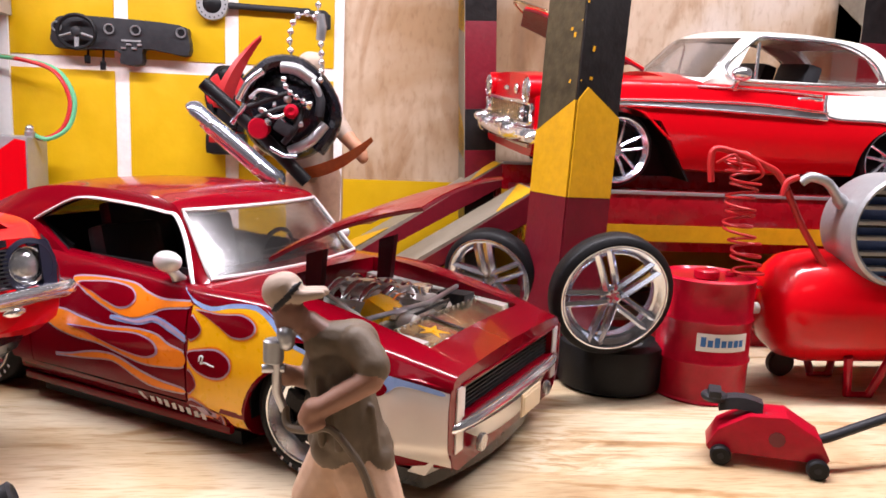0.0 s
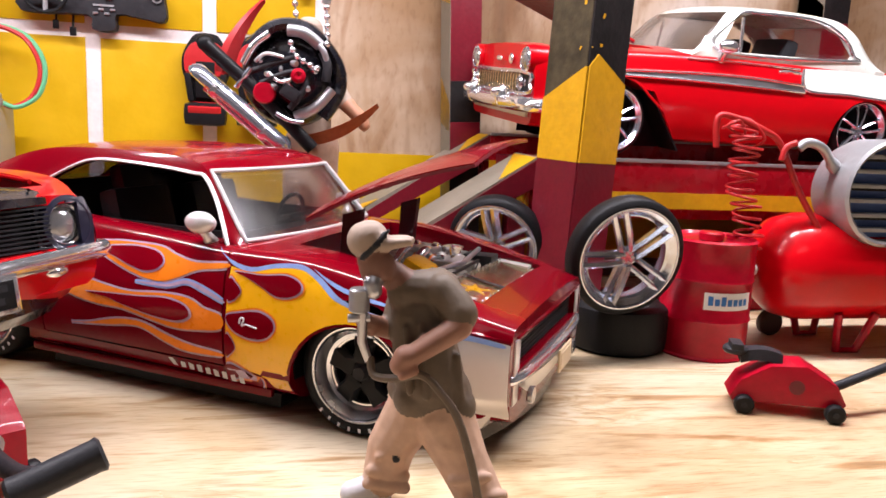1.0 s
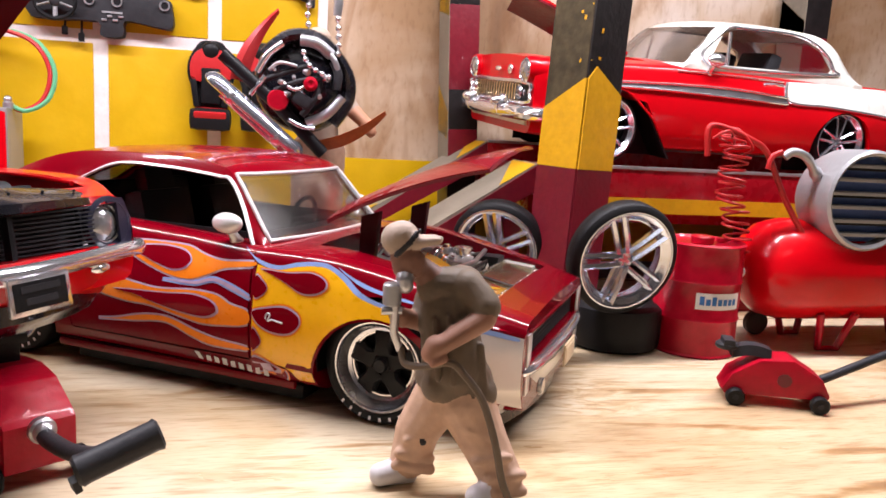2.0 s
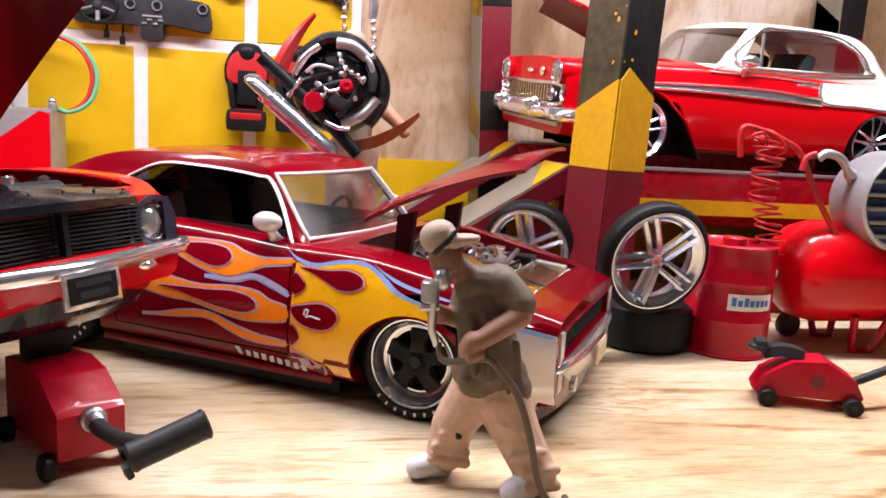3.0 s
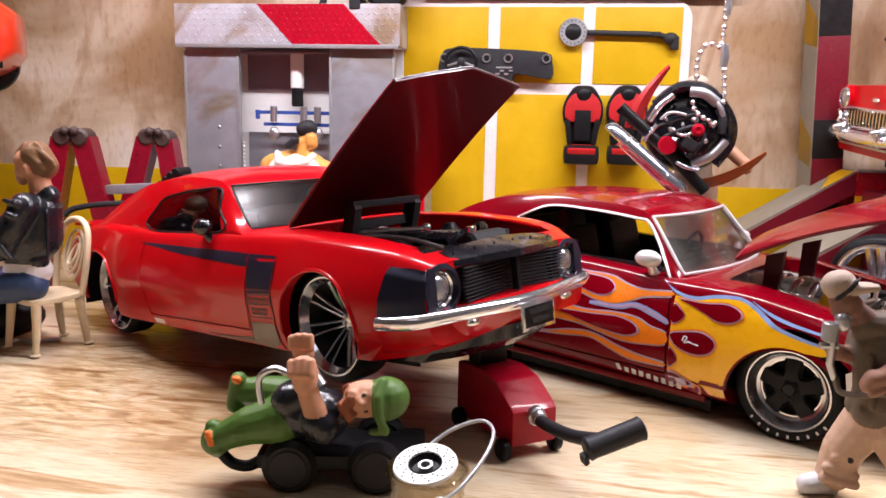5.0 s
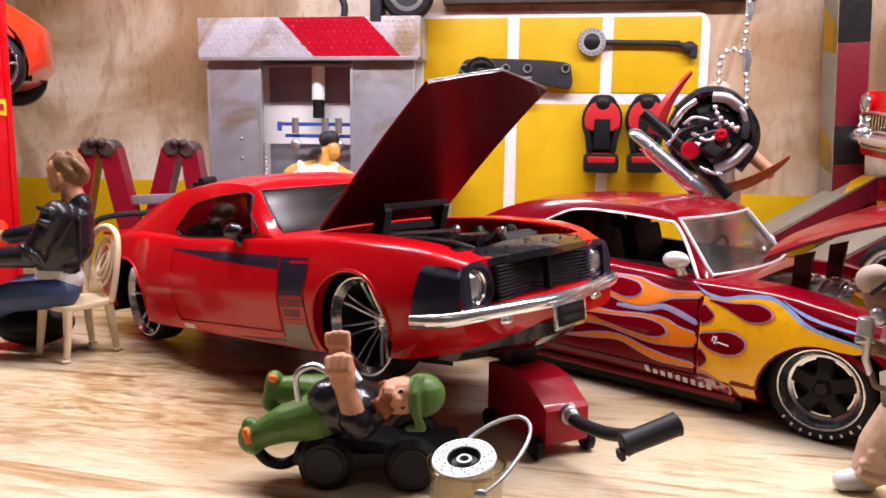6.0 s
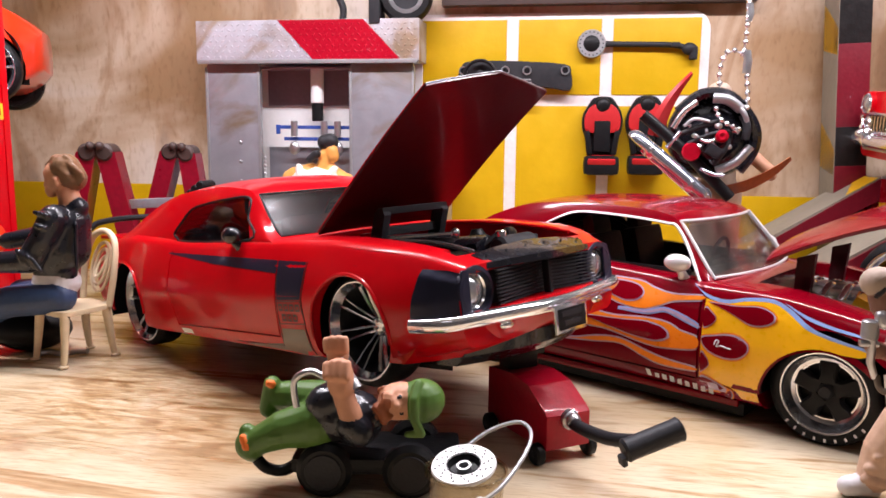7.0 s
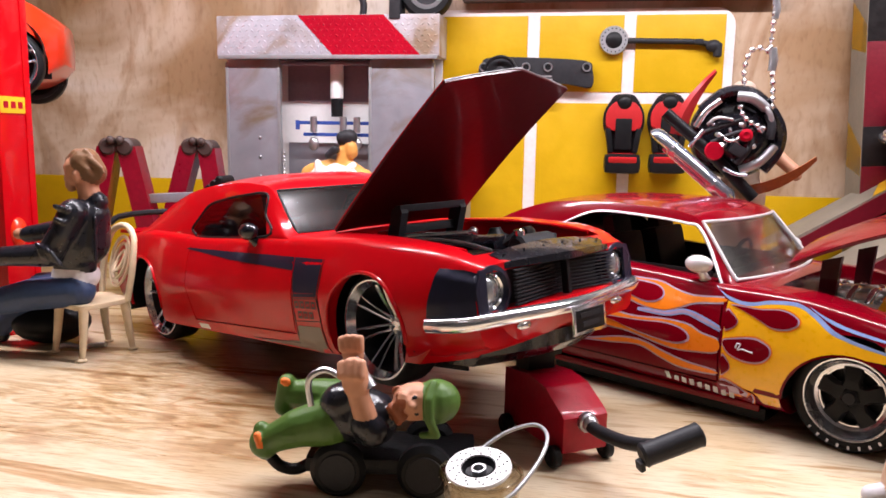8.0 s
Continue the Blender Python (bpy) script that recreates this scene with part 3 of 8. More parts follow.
def wheel_parts(parent, at, r, rim_r, width, style, label="", backed=True, deep=0.0):
    """deep: how far the hub lies inside the rim."""
    plate = M["mirror"] if style == "five_black" else M["bright"]
    w = width / 2
    hub = part("wheel", lathe([(0, w * 0.55 - deep), (0.05, w * 0.55 - deep), (0.06, w * 0.42 - deep), (0.075, w * 0.38 - deep), (0.08, w * 0.2 - deep), (0, w * 0.2 - deep)], "Y", 20), plate if style != "five_black" else M["black"], parent, label, at=at)
    tyre = lathe([(rim_r, -w), (r - 0.05, -w), (r - 0.012, -w * 0.82), (r, -w * 0.6), (r, w * 0.6), (r - 0.012, w * 0.82), (r - 0.05, w), (rim_r + 0.012, w * 1.0), (rim_r - 0.004, w * 0.93), (rim_r - 0.004, -w * 0.93), (rim_r, -w)], "Y", 48)
    t = part("tyre", tyre, M["rubber"], hub, "black rubber tyre")
    lip = lathe([(rim_r - 0.004, w * 0.98), (rim_r + 0.003, w * 1.01), (rim_r - 0.001, w * 1.035), (rim_r - 0.009, w * 1.02), (rim_r - 0.018, w * 0.9), (rim_r - 0.04, w * 0.6), (rim_r - 0.004, w * 0.6), (rim_r - 0.004, w * 0.98)], "Y", 48)
    part("barrel", lathe([(rim_r - 0.04, w * 0.6), (rim_r - 0.055, w * 0.1), (rim_r - 0.05, -w * 0.9), (rim_r - 0.004, -w * 0.9), (rim_r - 0.004, w * 0.6), (rim_r - 0.04, w * 0.6)], "Y", 40), M["charcoal"] if backed else plate, hub)
    part("rim", lip, plate, hub, "polished chrome rim")
    if backed:
        part("brake_disc", cyl(rim_r * 0.9, 0.012, "Y", (0, -w * 0.2 - deep, 0), 32), M["black"], hub, "dark disc behind the spokes")
    inner = rim_r - 0.035
    if style == "five_black":
        inner = rim_r * 0.74
        part("dish", lathe([(rim_r - 0.02, w * 1.0), (rim_r - 0.028, w * 0.86), (inner + 0.02, w * 0.5), (inner, w * 0.42), (inner - 0.012, w * 0.2)], "Y", 48), M["mirror"], hub, "deep chrome dish")

    def spoke(points, rr, flat=0.6):
        return tube(points, rr, 6, flat=flat)
    if style == "five_black":
        for k in range(5):
            a = math.radians(90 + 72 * k)
            d = Vector((math.cos(a), 0, math.sin(a)))
            s = Vector((-math.sin(a), 0, math.cos(a)))
            pts = [d * 0.05 + Vector((0, w * 0.35, 0)), d * inner * 0.55 + Vector((0, w * 0.42, 0)), d * inner + Vector((0, w * 0.25, 0))]
            wide = (0.075, 0.05, 0.07)
            loops = [[p + s * q + Vector((0, e, 0)) for q, e in ((-v, 0), (-v * 0.7, 0.025), (v * 0.7, 0.025), (v, 0), (v, -0.03), (-v, -0.03))] for p, v in zip(pts, wide)]
            part("spoke", loft(loops), M["black"], hub)
        part("cap", lathe([(0, 0.03), (0.035, 0.03), (0.045, 0.0), (0, 0)], "Y", 16, (0, w * 0.55, 0)), M["charcoal"], hub)
        ring = lathe([(inner, w * 0.30), (inner + 0.012, w * 0.38), (inner - 0.012, w * 0.36), (inner - 0.02, w * 0.2), (inner, w * 0.30)], "Y", 48)
        part("ring", ring, M["chrome"], hub, "chrome inner ring")
    else:
        if style == "five_twin":
            part("dish", lathe([(rim_r - 0.015, w * 1.03), (rim_r - 0.03, w * 0.95), (rim_r * 0.86, w * 0.55), (rim_r * 0.80, w * 0.42), (rim_r * 0.80, w * 0.2), (rim_r * 0.86, w * 0.3), (rim_r - 0.02, w * 0.5)], "Y", 48), plate, hub, "wide polished dish")
        count, gap = {"five_twin": (5, 0.066), "five_split": (5, 0.042), "seven_twin": (7, 0.027), "wire": (12, 0.02)}[style]
        for k in range(count):
            a = math.radians(90 + 360 / count * k)
            d = Vector((math.cos(a), 0, math.sin(a)))
            s = Vector((-math.sin(a), 0, math.cos(a)))
            for g in (-1, 1):
                lean = 0.66 if style == "five_twin" else 1.35
                a0, a1 = d * 0.05 + s * g * gap * 0.55 + Vector((0, w * 0.5 - deep, 0)), d * inner * 1.02 + s * g * gap * lean + Vector((0, w * 0.55, 0))
                part("spoke", spoke([a0, a0.lerp(a1, 0.5) + Vector((0, w * 0.06, 0)), a1], gap * 0.62), plate, hub)
        for k in range(5):
            a = math.radians(72 * k + 54)
            part("bolt", cyl(0.011, 0.02, "Y", (0.04 * math.cos(a), w * 0.58 - deep, 0.04 * math.sin(a)), 8), M["steel"], hub)
    return hub


def wheel_wells(axles, r, inner=0.52, outer=1.3):
    return [cyl(r, outer - inner, "Y", (x, sy * (inner + outer) / 2, z), 40) for x, z in axles for sy in (-1, 1)]


def well_shades(car, axles, y, r, back=0.0, wide=0.84):
    """Added black walls that stand in for the shade and dark chassis inside the wheel wells."""
    for x, z in axles:
        for s in (-1, 1):
            part("well_shade_wall", box(2 * r + 0.04 + back, 0.012, r + 0.2, (x - back / 2, s * y, z + 0.02), 0.004), M["black"], car)
            if not back:
                turn = np.linspace(-0.25, math.pi + 0.25, 17)
                ring = [(x + (r - 0.003) * math.cos(a), z + (r - 0.003) * math.sin(a)) for a in turn] + [(x + (r - 0.012) * math.cos(a), z + (r - 0.012) * math.sin(a)) for a in turn[::-1]]
                part("well_shade_arch", prism(ring, min(s * y, s * wide), max(s * y, s * wide)), M["black"], car)


def pattern_bars(hit, car, u0, u1, v, height, count, side, mt, slope=0.0):
    """Lettering that stands for itself as plain bars."""
    step = (u1 - u0) / count
    for k in range(count):
        u, z = u0 + step * k, v + slope * step * k
        h = height * (1.0 if k else 1.25)
        bar = [(u, z), (u + step * 0.58, z + slope * step * 0.58), (u + step * 0.58, z + h * (0.8 if k % 3 == 2 else 1)), (u, z + h * (0.8 if k % 3 == 1 else 1))]
        part("print_bar", decal(hit, bar, side, 0.017, 1.0), mt, car)


def mirror_part(car, x, y, z, mt, side):
    """A bullet door mirror on its stalk."""
    bm = join(ball(0.075, (x, y + side * 0.05, z + 0.10), (1.35, 0.8, 0.85), 16), tube(spline([(x + 0.02, y - side * 0.02, z - 0.02), (x + 0.02, y + side * 0.02, z + 0.03), (x, y + side * 0.04, z + 0.06)], 4), [0.045, 0.04, 0.036, 0.033, 0.03, 0.03, 0.028, 0.028, 0.028], 10))
    part("door_mirror", bm, mt, car)


def headlamp(car, at, r, rim):
    x, y, z = at
    h = part("headlamp", lathe([(r, -0.03), (r * 1.18, -0.01), (r * 1.2, 0.025), (r * 1.06, 0.04), (r, 0.02)], "X", 28, at), rim, car)
    part("lens", lathe([(r * 1.02, 0.0), (r * 0.9, 0.03), (r * 0.5, 0.052), (0, 0.06)], "X", 24, at), M["lens"], h, "round ribbed glass headlamp lens")
    return h


def seats(car, x, z, mt, head=0.0):
    for y in (-0.36, 0.36):
        back = box(0.16, 0.50, 0.58, (x - 0.22, y, z + 0.32), 0.06, pose(0, 0, 0, 0, -14))
        more = [box(0.11, 0.28, 0.24, (x - 0.30, y, z + 0.56 + head * 0.5), 0.04, pose(0, 0, 0, 0, -14))] if head else []
        part("seat", join(box(0.5, 0.50, 0.16, (x, y, z), 0.05), back, *more), mt, car)


def steering(car, x, y, z):
    ring = [(x + 0.05 * math.sin(a) * 0.6, y + 0.17 * math.cos(a), z + 0.16 * math.sin(a)) for a in np.linspace(0, 2 * math.pi, 24, endpoint=False)]
    part("steering_wheel", join(tube(ring, 0.017, 8, True), box(0.02, 0.3, 0.03, (x, y, z)), tube([(x, y, z), (x + 0.25, y, z - 0.1)], 0.02)), M["black"], car)


def bonnet(length, w0, w1, peak, crown=0.03, thick=0.028, arc=0.0, power=2.0, ridge=0.0, fade=0.3):
    """A hood panel that hinges at x = 0 and reaches forward; returns the outer skin and the inner frame.
    arc: its bulge along the length; power: how late it turns down towards the sides; ridge: a raised middle."""
    top = []
    for x in np.linspace(0, 1, 17):
        w = w0 + (w1 - w0) * x
        row = []
        for a in np.linspace(-1, 1, 21):
            xx = x * (length + peak * (1 - abs(a)))
            row.append((xx, a * w, crown * (1 - abs(a) ** power) * (1 - fade * x) + arc * 4 * x * (1 - x) - 0.02 * x**3 + ridge * max(0.0, 1 - (a / 0.34) ** 4)))
        top.append(row)

    def sheet(rows, t0, t1):
        bm = bmesh.new()
        g = [[[bm.verts.new((p[0], p[1], p[2] + t)) for p in row] for row in rows] for t in (t0, t1)]
        n, m = len(rows), len(rows[0])
        for i in range(n - 1):
            for j in range(m - 1):
                bm.faces.new((g[1][i][j], g[1][i + 1][j], g[1][i + 1][j + 1], g[1][i][j + 1]))
                bm.faces.new((g[0][i][j], g[0][i][j + 1], g[0][i + 1][j + 1], g[0][i + 1][j]))
        edge = [(0, j) for j in range(m)] + [(i, m - 1) for i in range(1, n)] + [(n - 1, j) for j in range(m - 2, -1, -1)] + [(i, 0) for i in range(n - 2, 0, -1)]
        for (a, b), (c, d) in zip(edge, edge[1:] + edge[:1]):
            bm.faces.new((g[0][a][b], g[0][c][d], g[1][c][d], g[1][a][b]))
        bmesh.ops.recalc_face_normals(bm, faces=bm.faces[:])
        return bm
    skin = sheet(top, 0, thick)
    inner = [[(p[0] * 1.003, p[1] * 1.004, p[2]) for p in row] for row in top]
    return skin, sheet(inner, -0.012, thick * 0.35)


def flame_coupe(at):
    """The low dark red coupe with flame paint and its hood up."""
    car = thing("muscle_car", at, "dark red model muscle car with yellow flame paint, hood raised", "model car")
    st = np.linspace(-2.35, 2.24, 47)
    w = curve((-2.5, 0.82), (-2.0, 0.90), (-1.3, 0.955), (-0.4, 0.935), (0.6, 0.94), (1.4, 0.96), (1.9, 0.91), (2.3, 0.80))
    wf = curve((-2.5, 0.74), (-1.6, 0.82), (-0.8, 0.80), (0.3, 0.82), (0.65, 0.86), (1.5, 0.87), (2.0, 0.82), (2.3, 0.75))
    zb = curve((-2.5, 0.30), (-2.0, 0.2), (-1.2, 0.15), (1.0, 0.13), (1.9, 0.14), (2.3, 0.18))
    zw = curve((-2.5, 0.62), (-1.3, 0.60), (0, 0.52), (1.3, 0.56), (2.3, 0.52))
    zf = curve((-2.5, 0.82), (-2.1, 0.93), (-1.4, 1.02), (-0.8, 1.005), (0.0, 0.965), (0.4, 0.94), (0.65, 0.93), (1.1, 0.925), (1.5, 0.855), (2.0, 0.745), (2.3, 0.66))
    zc = curve((-2.5, 0.88), (-2.1, 0.96), (-1.4, 1.04), (-0.6, 1.0), (0.6, 0.955), (1.1, 0.955), (1.5, 0.885), (2.0, 0.77), (2.3, 0.685))
    body = body_solid(st, w, wf, zb, zw, zf, zc, 0.13)
    greenhouse = [(-2.0, 0.98, 0.66, 0.97, 0.80, 0.95, -0.08), (-1.72, 1.13, 0.655, 1.10, 0.80, 0.96, -0.06), (-1.45, 1.275, 0.65, 1.24, 0.80, 0.97, -0.03), (-1.15, 1.385, 0.65, 1.345, 0.80, 0.98, 0), (-0.85, 1.435, 0.655, 1.395, 0.79, 0.98, 0), (-0.4, 1.455, 0.66, 1.41, 0.785, 0.975, 0), (0.0, 1.452, 0.665, 1.40, 0.785, 0.965, 0.02), (0.18, 1.425, 0.67, 1.375, 0.785, 0.955, 0.05), (0.27, 1.375, 0.675, 1.335, 0.785, 0.95, 0.07), (0.42, 1.195, 0.70, 1.165, 0.79, 0.945, 0.09), (0.56, 1.02, 0.745, 1.0, 0.795, 0.94, 0.10), (0.64, 0.93, 0.775, 0.92, 0.80, 0.915, 0.11)]
    roof_raw = cabin_solid(greenhouse)
    hit_body, hit_roof = surface(body), surface(roof_raw)
    flank = hit_body
    axles = ((1.43, 0.345), (-1.31, 0.345))
    cabin_hole = prism([(-1.2, 0.35), (0.45, 0.35), (0.60, 1.2), (-1.3, 1.2)], -0.70, 0.70)
    bay = prism([(0.90, 0.30), (2.0, 0.30), (2.02, 1.2), (0.88, 1.2)], -0.60, 0.60)
    mouth = prism([(2.12, 0.45), (2.4, 0.45), (2.4, 0.615), (2.12, 0.615)], -0.66, 0.66)
    gap = 0.012
    seam = [prism([(0.62, 0.28), (0.62 + gap, 0.28), (0.60 + gap, 0.93), (0.60, 0.93)], s * 0.86, s * 1.1) for s in (-1, 1)]
    seam += [prism([(-0.72, 0.27), (0.62, 0.27), (0.62, 0.27 + gap), (-0.72, 0.27 + gap)], s * 0.88, s * 1.1) for s in (-1, 1)]
    seam += [prism([(-0.74, 0.28), (-0.74 + gap, 0.28), (-0.78 + gap, 0.97), (-0.78, 0.97)], s * 0.80, s * 1.1) for s in (-1, 1)]
    arches = [cyl(0.375, 0.5, "Y", (x, sy * 1.12, 0.245), 48) for x, _ in axles for sy in (-1, 1)]
    body = boolean(body, wheel_wells(axles, 0.41, 0.5, 0.93) + arches + [cabin_hole, bay, mouth] + seam)
    shell = part("body", body, M["red_candy"], car)
    part("chassis", join(box(1.72, 1.62, 0.085, (0.06, 0, 0.082), 0.01), box(3.9, 0.96, 0.07, (0.0, 0, 0.10), 0.01)), M["black"], car, "black chassis plate")

    window = [(0.555, 0.93), (0.44, 1.11), (0.31, 1.288), (0.22, 1.312), (0.0, 1.333), (-0.22, 1.343), (-0.45, 1.347), (-0.60, 1.328), (-0.74, 1.27), (-0.92, 1.175), (-0.76, 1.085), (-0.575, 0.99), (-0.55, 0.93)]
    front = [(-0.735, 0.955), (0.735, 0.955), (0.645, 1.325), (-0.645, 1.325)]
    rear = [(-0.58, 1.03), (0.58, 1.03), (0.52, 1.30), (-0.52, 1.30)]
    tools = [prism(window, -1.2, 1.2), prism(front, 0.12, 1.2, "X"), prism(rear, -2.3, -1.05, "X")]
    panes = [boolean(boolean(roof_raw.copy(), [shape], "INTERSECT"), [cabin_solid(greenhouse, 0.018)]) for shape in (prism(front, 0.12, 1.2, "X"), prism(rear, -2.3, -1.05, "X"))]
    lining = boolean(cabin_solid(greenhouse, 0.036), [c.copy() for c in tools] + [prism([(-2.3, 0.4), (1.0, 0.4), (1.0, 0.97), (-2.3, 0.97)], -1.2, 1.2), cabin_solid(greenhouse, 0.05)])
    top = boolean(roof_raw.copy(), tools + [cabin_solid(greenhouse, 0.035)])
    part("roof", top, M["red_candy"], car)
    part("headliner", lining, M["black"], car, "black roof lining")
    part("windscreen", panes[0], M["windscreen"], car, "clear curved windscreen")
    part("rear_window", panes[1], M["smoke"], car)
    for s in (-1, 1):
        rim = [onto(hit_roof, s, u, v, 0.006) for u, v in spline(window[:10], 6)]
        part("window_trim", tube([p for p in rim if p], 0.017, 8, flat=0.6), M["silver_car"], car, "pale bright window trim")
    frame_pts = []
    for (y0, z0), (y1, z1) in zip(front, front[1:] + front[:1]):
        frame_pts += [(y0 + (y1 - y0) * k / 12, z0 + (z1 - z0) * k / 12) for k in range(12)]
    hits = [hit_roof((4, y, z), (-1, 0, 0)) for y, z in frame_pts]
    part("screen_frame", tube([h[0] + Vector((0.005, 0, 0.004)) for h in hits if h], 0.013, 8, True), M["silver_car"], car, "pale bright windscreen frame")

    # interior
    part("dashboard", box(0.30, 1.38, 0.2, (0.50, 0, 0.85), 0.05), M["black"], car)
    part("floor_pan", box(1.7, 1.36, 0.04, (-0.4, 0, 0.37)), M["black"], car)
    seats(car, -0.25, 0.55, M["black"], 0.14)
    part("rear_bench", join(box(0.4, 1.2, 0.2, (-0.85, 0, 0.62), 0.06), box(0.14, 1.24, 0.58, (-1.06, 0, 0.88), 0.06, pose(0, 0, 0, 0, -12))), M["black"], car)
    part("parcel_shelf", box(0.5, 1.36, 0.03, (-1.38, 0, 1.03), 0.008), M["black"], car)
    for s in (-1, 1):
        part("door_card", box(1.62, 0.03, 0.56, (-0.38, s * 0.685, 0.71), 0.01), M["black"], car, "black inner door panel")
        part("quarter_card", prism([(-1.3, 0.9), (-0.62, 0.9), (-0.66, 1.02), (-0.98, 1.16), (-1.3, 1.2)], s * 0.66 - 0.012, s * 0.66 + 0.012), M["black"], car)
    dial = part("door_speaker", lathe([(0, -0.022), (0.05, -0.024), (0.062, -0.03), (0.072, -0.016), (0.072, 0.0)], "Y", 24, (-0.63, 0.672, 1.06)), M["red_dark"], car, "dark red round ornament with a chrome ring")
    part("ring", lathe([(0.064, -0.03), (0.074, -0.034), (0.08, -0.016), (0.064, -0.014), (0.064, -0.03)], "Y", 24, (-0.63, 0.672, 1.06)), M["chrome"], dial)
    steering(car, 0.2, 0.36, 0.95)

    # nose
    grille = part("grille", box(0.02, 1.3, 0.17, (2.165, 0, 0.532)), M["black"], car)
    for k in range(7):
        part("slat", box(0.018, 1.3, 0.009, (2.20, 0, 0.462 + 0.0235 * k), 0.002), M["charcoal"], grille)
    part("grille_surround", join(box(0.03, 1.38, 0.016, (2.235, 0, 0.622), 0.005), box(0.03, 1.38, 0.016, (2.24, 0, 0.447), 0.005)), M["red_candy"], car)
    bar = [(2.13, -0.775, 0.415), (2.215, -0.755, 0.415), (2.255, -0.6, 0.415), (2.27, -0.3, 0.415), (2.275, 0, 0.415), (2.27, 0.3, 0.415), (2.255, 0.6, 0.415), (2.215, 0.755, 0.415), (2.13, 0.775, 0.415)]
    part("bumper", tube(spline(bar, 4), 0.038, 10, flat=0.8), M["chrome"], car, "chrome front bumper")
    part("number_plate", join(box(0.014, 0.3, 0.14, (2.315, 0.12, 0.32), 0.01), box(0.02, 0.26, 0.1, (2.317, 0.12, 0.32), 0.008)), M["ivory"], car)
    val = [[(x, y, z) for x, z in ((2.2, 0.36), (2.29 - 0.08 * (y / 0.8) ** 2, 0.36), (2.27 - 0.1 * (y / 0.8) ** 2, 0.26), (2.20 - 0.1 * (y / 0.8) ** 2, 0.15), (2.0, 0.15))] for y in np.linspace(-0.79, 0.79, 13)]
    part("valance", loft(val), M["silver_car"], car, "silver painted front valance")
    lip = [[(x, y, z) for x, z in ((1.9, 0.16), (2.2 - 0.13 * (y / 0.8) ** 2, 0.16), (2.22 - 0.13 * (y / 0.8) ** 2, 0.075), (1.9, 0.07))] for y in np.linspace(-0.78, 0.78, 11)]
    part("chin_spoiler", loft(lip), M["black_gloss"], car, "black chin spoiler")
    for y in (-0.5, 0.5):
        part("fog_lamp", cyl(0.05, 0.03, "X", (2.28, y, 0.27), 18, 0.006), M["lens"], car)
    for s in (-1, 1):
        part("sill", box(1.8, 0.04, 0.05, (0.0, s * 0.86, 0.145), 0.015), M["red_candy"], car)
        mirror_part(car, 0.40, s * 0.80, 0.955, M["silver_car"], s)

    # engine bay: bright fittings over a dark pit
    part("engine_tray", box(1.08, 1.17, 0.03, (1.45, 0, 0.50)), M["black"], car)
    engine = part("engine", box(0.62, 0.42, 0.26, (1.35, 0, 0.63), 0.04), M["plated"], car, "chromed engine block")
    for s in (-1, 1):
        part("rocker_cover", box(0.55, 0.13, 0.08, (1.33, s * 0.20, 0.785), 0.03, pose(0, 0, 0, s * 18)), M["plated"], engine)
        part("header", join(*[tube(spline([(1.12 + 0.14 * k, s * 0.22, 0.72), (1.14 + 0.14 * k, s * 0.36, 0.74), (1.16 + 0.12 * k, s * 0.46, 0.62)], 5), 0.028, 8) for k in range(4)]), M["plated"], engine)
    part("air_cleaner", join(cyl(0.17, 0.05, "Z", (1.22, 0, 0.86), 28, 0.012), cyl(0.06, 0.05, "Z", (1.22, 0, 0.895), 18, 0.01)), M["plated"], engine)
    part("intake", box(0.16, 0.2, 0.14, (1.48, -0.24, 0.80), 0.03, pose(0, 0, 0, 0, 25)), M["flame_y"], engine, "yellow tinted intake box")
    radiator = part("radiator_cover", box(0.30, 1.16, 0.02, (1.86, 0, 0.745), 0.006, pose(0, 0, 0, 0, 10)), M["gold_chrome"], car, "brassy polished radiator cover")
    for k in range(17):
        for x in (1.74, 1.97):
            part("rivet", ball(0.010, (x, -0.54 + 0.0675 * k, 0.780 if x < 1.8 else 0.735), seg=8), M["chrome"], radiator)
    part("strut_bar", tube([(1.58, -0.56, 0.83), (1.68, 0.0, 0.84), (1.58, 0.56, 0.83)], 0.016), M["steel"], car)
    part("cover_seam", tube([(1.73, -0.12, 0.786), (2.0, -0.14, 0.742)], 0.010, 8), M["chrome"], radiator)
    star = [(1.86 + rr * math.cos(a), -0.30 + rr * math.sin(a)) for k in range(10) for rr, a in ((0.10 if k % 2 else 0.035, math.pi * k / 5),)]
    part("star_mark", moved(prism(star, 0, 0.006, "Z"), pose(0, 0, 0.752) @ pose(1.86, 0, 0, 0, 10) @ pose(-1.86, 0, 0)), M["flame_y"], radiator, "yellow star on the cover")
    for s in (-1, 1):
        for k in range(4):
            x = 1.08 + 0.125 * k
            part("intake_runner", tube(spline([(x + 0.02, 0.0, 0.865), (x, s * 0.08, 0.90), (x - 0.01, s * 0.17, 0.86), (x - 0.02, s * 0.22, 0.79)], 5), 0.030, 10), M["chrome"], engine)
            part("flange", cyl(0.026, 0.014, "Z", (x - 0.02, s * 0.30, 0.81), 12, 0.003), M["chrome"], engine)
    part("filler_cap", lathe([(0.05, 0), (0.05, 0.03), (0.062, 0.035), (0.062, 0.05), (0.03, 0.058), (0, 0.058)], "Z", 20, (1.56, 0.12, 0.86)), M["chrome"], engine, "round chrome filler cap")
    part("throttle_plate", box(0.46, 0.12, 0.03, (1.28, 0.0, 0.895), 0.01), M["steel"], engine)
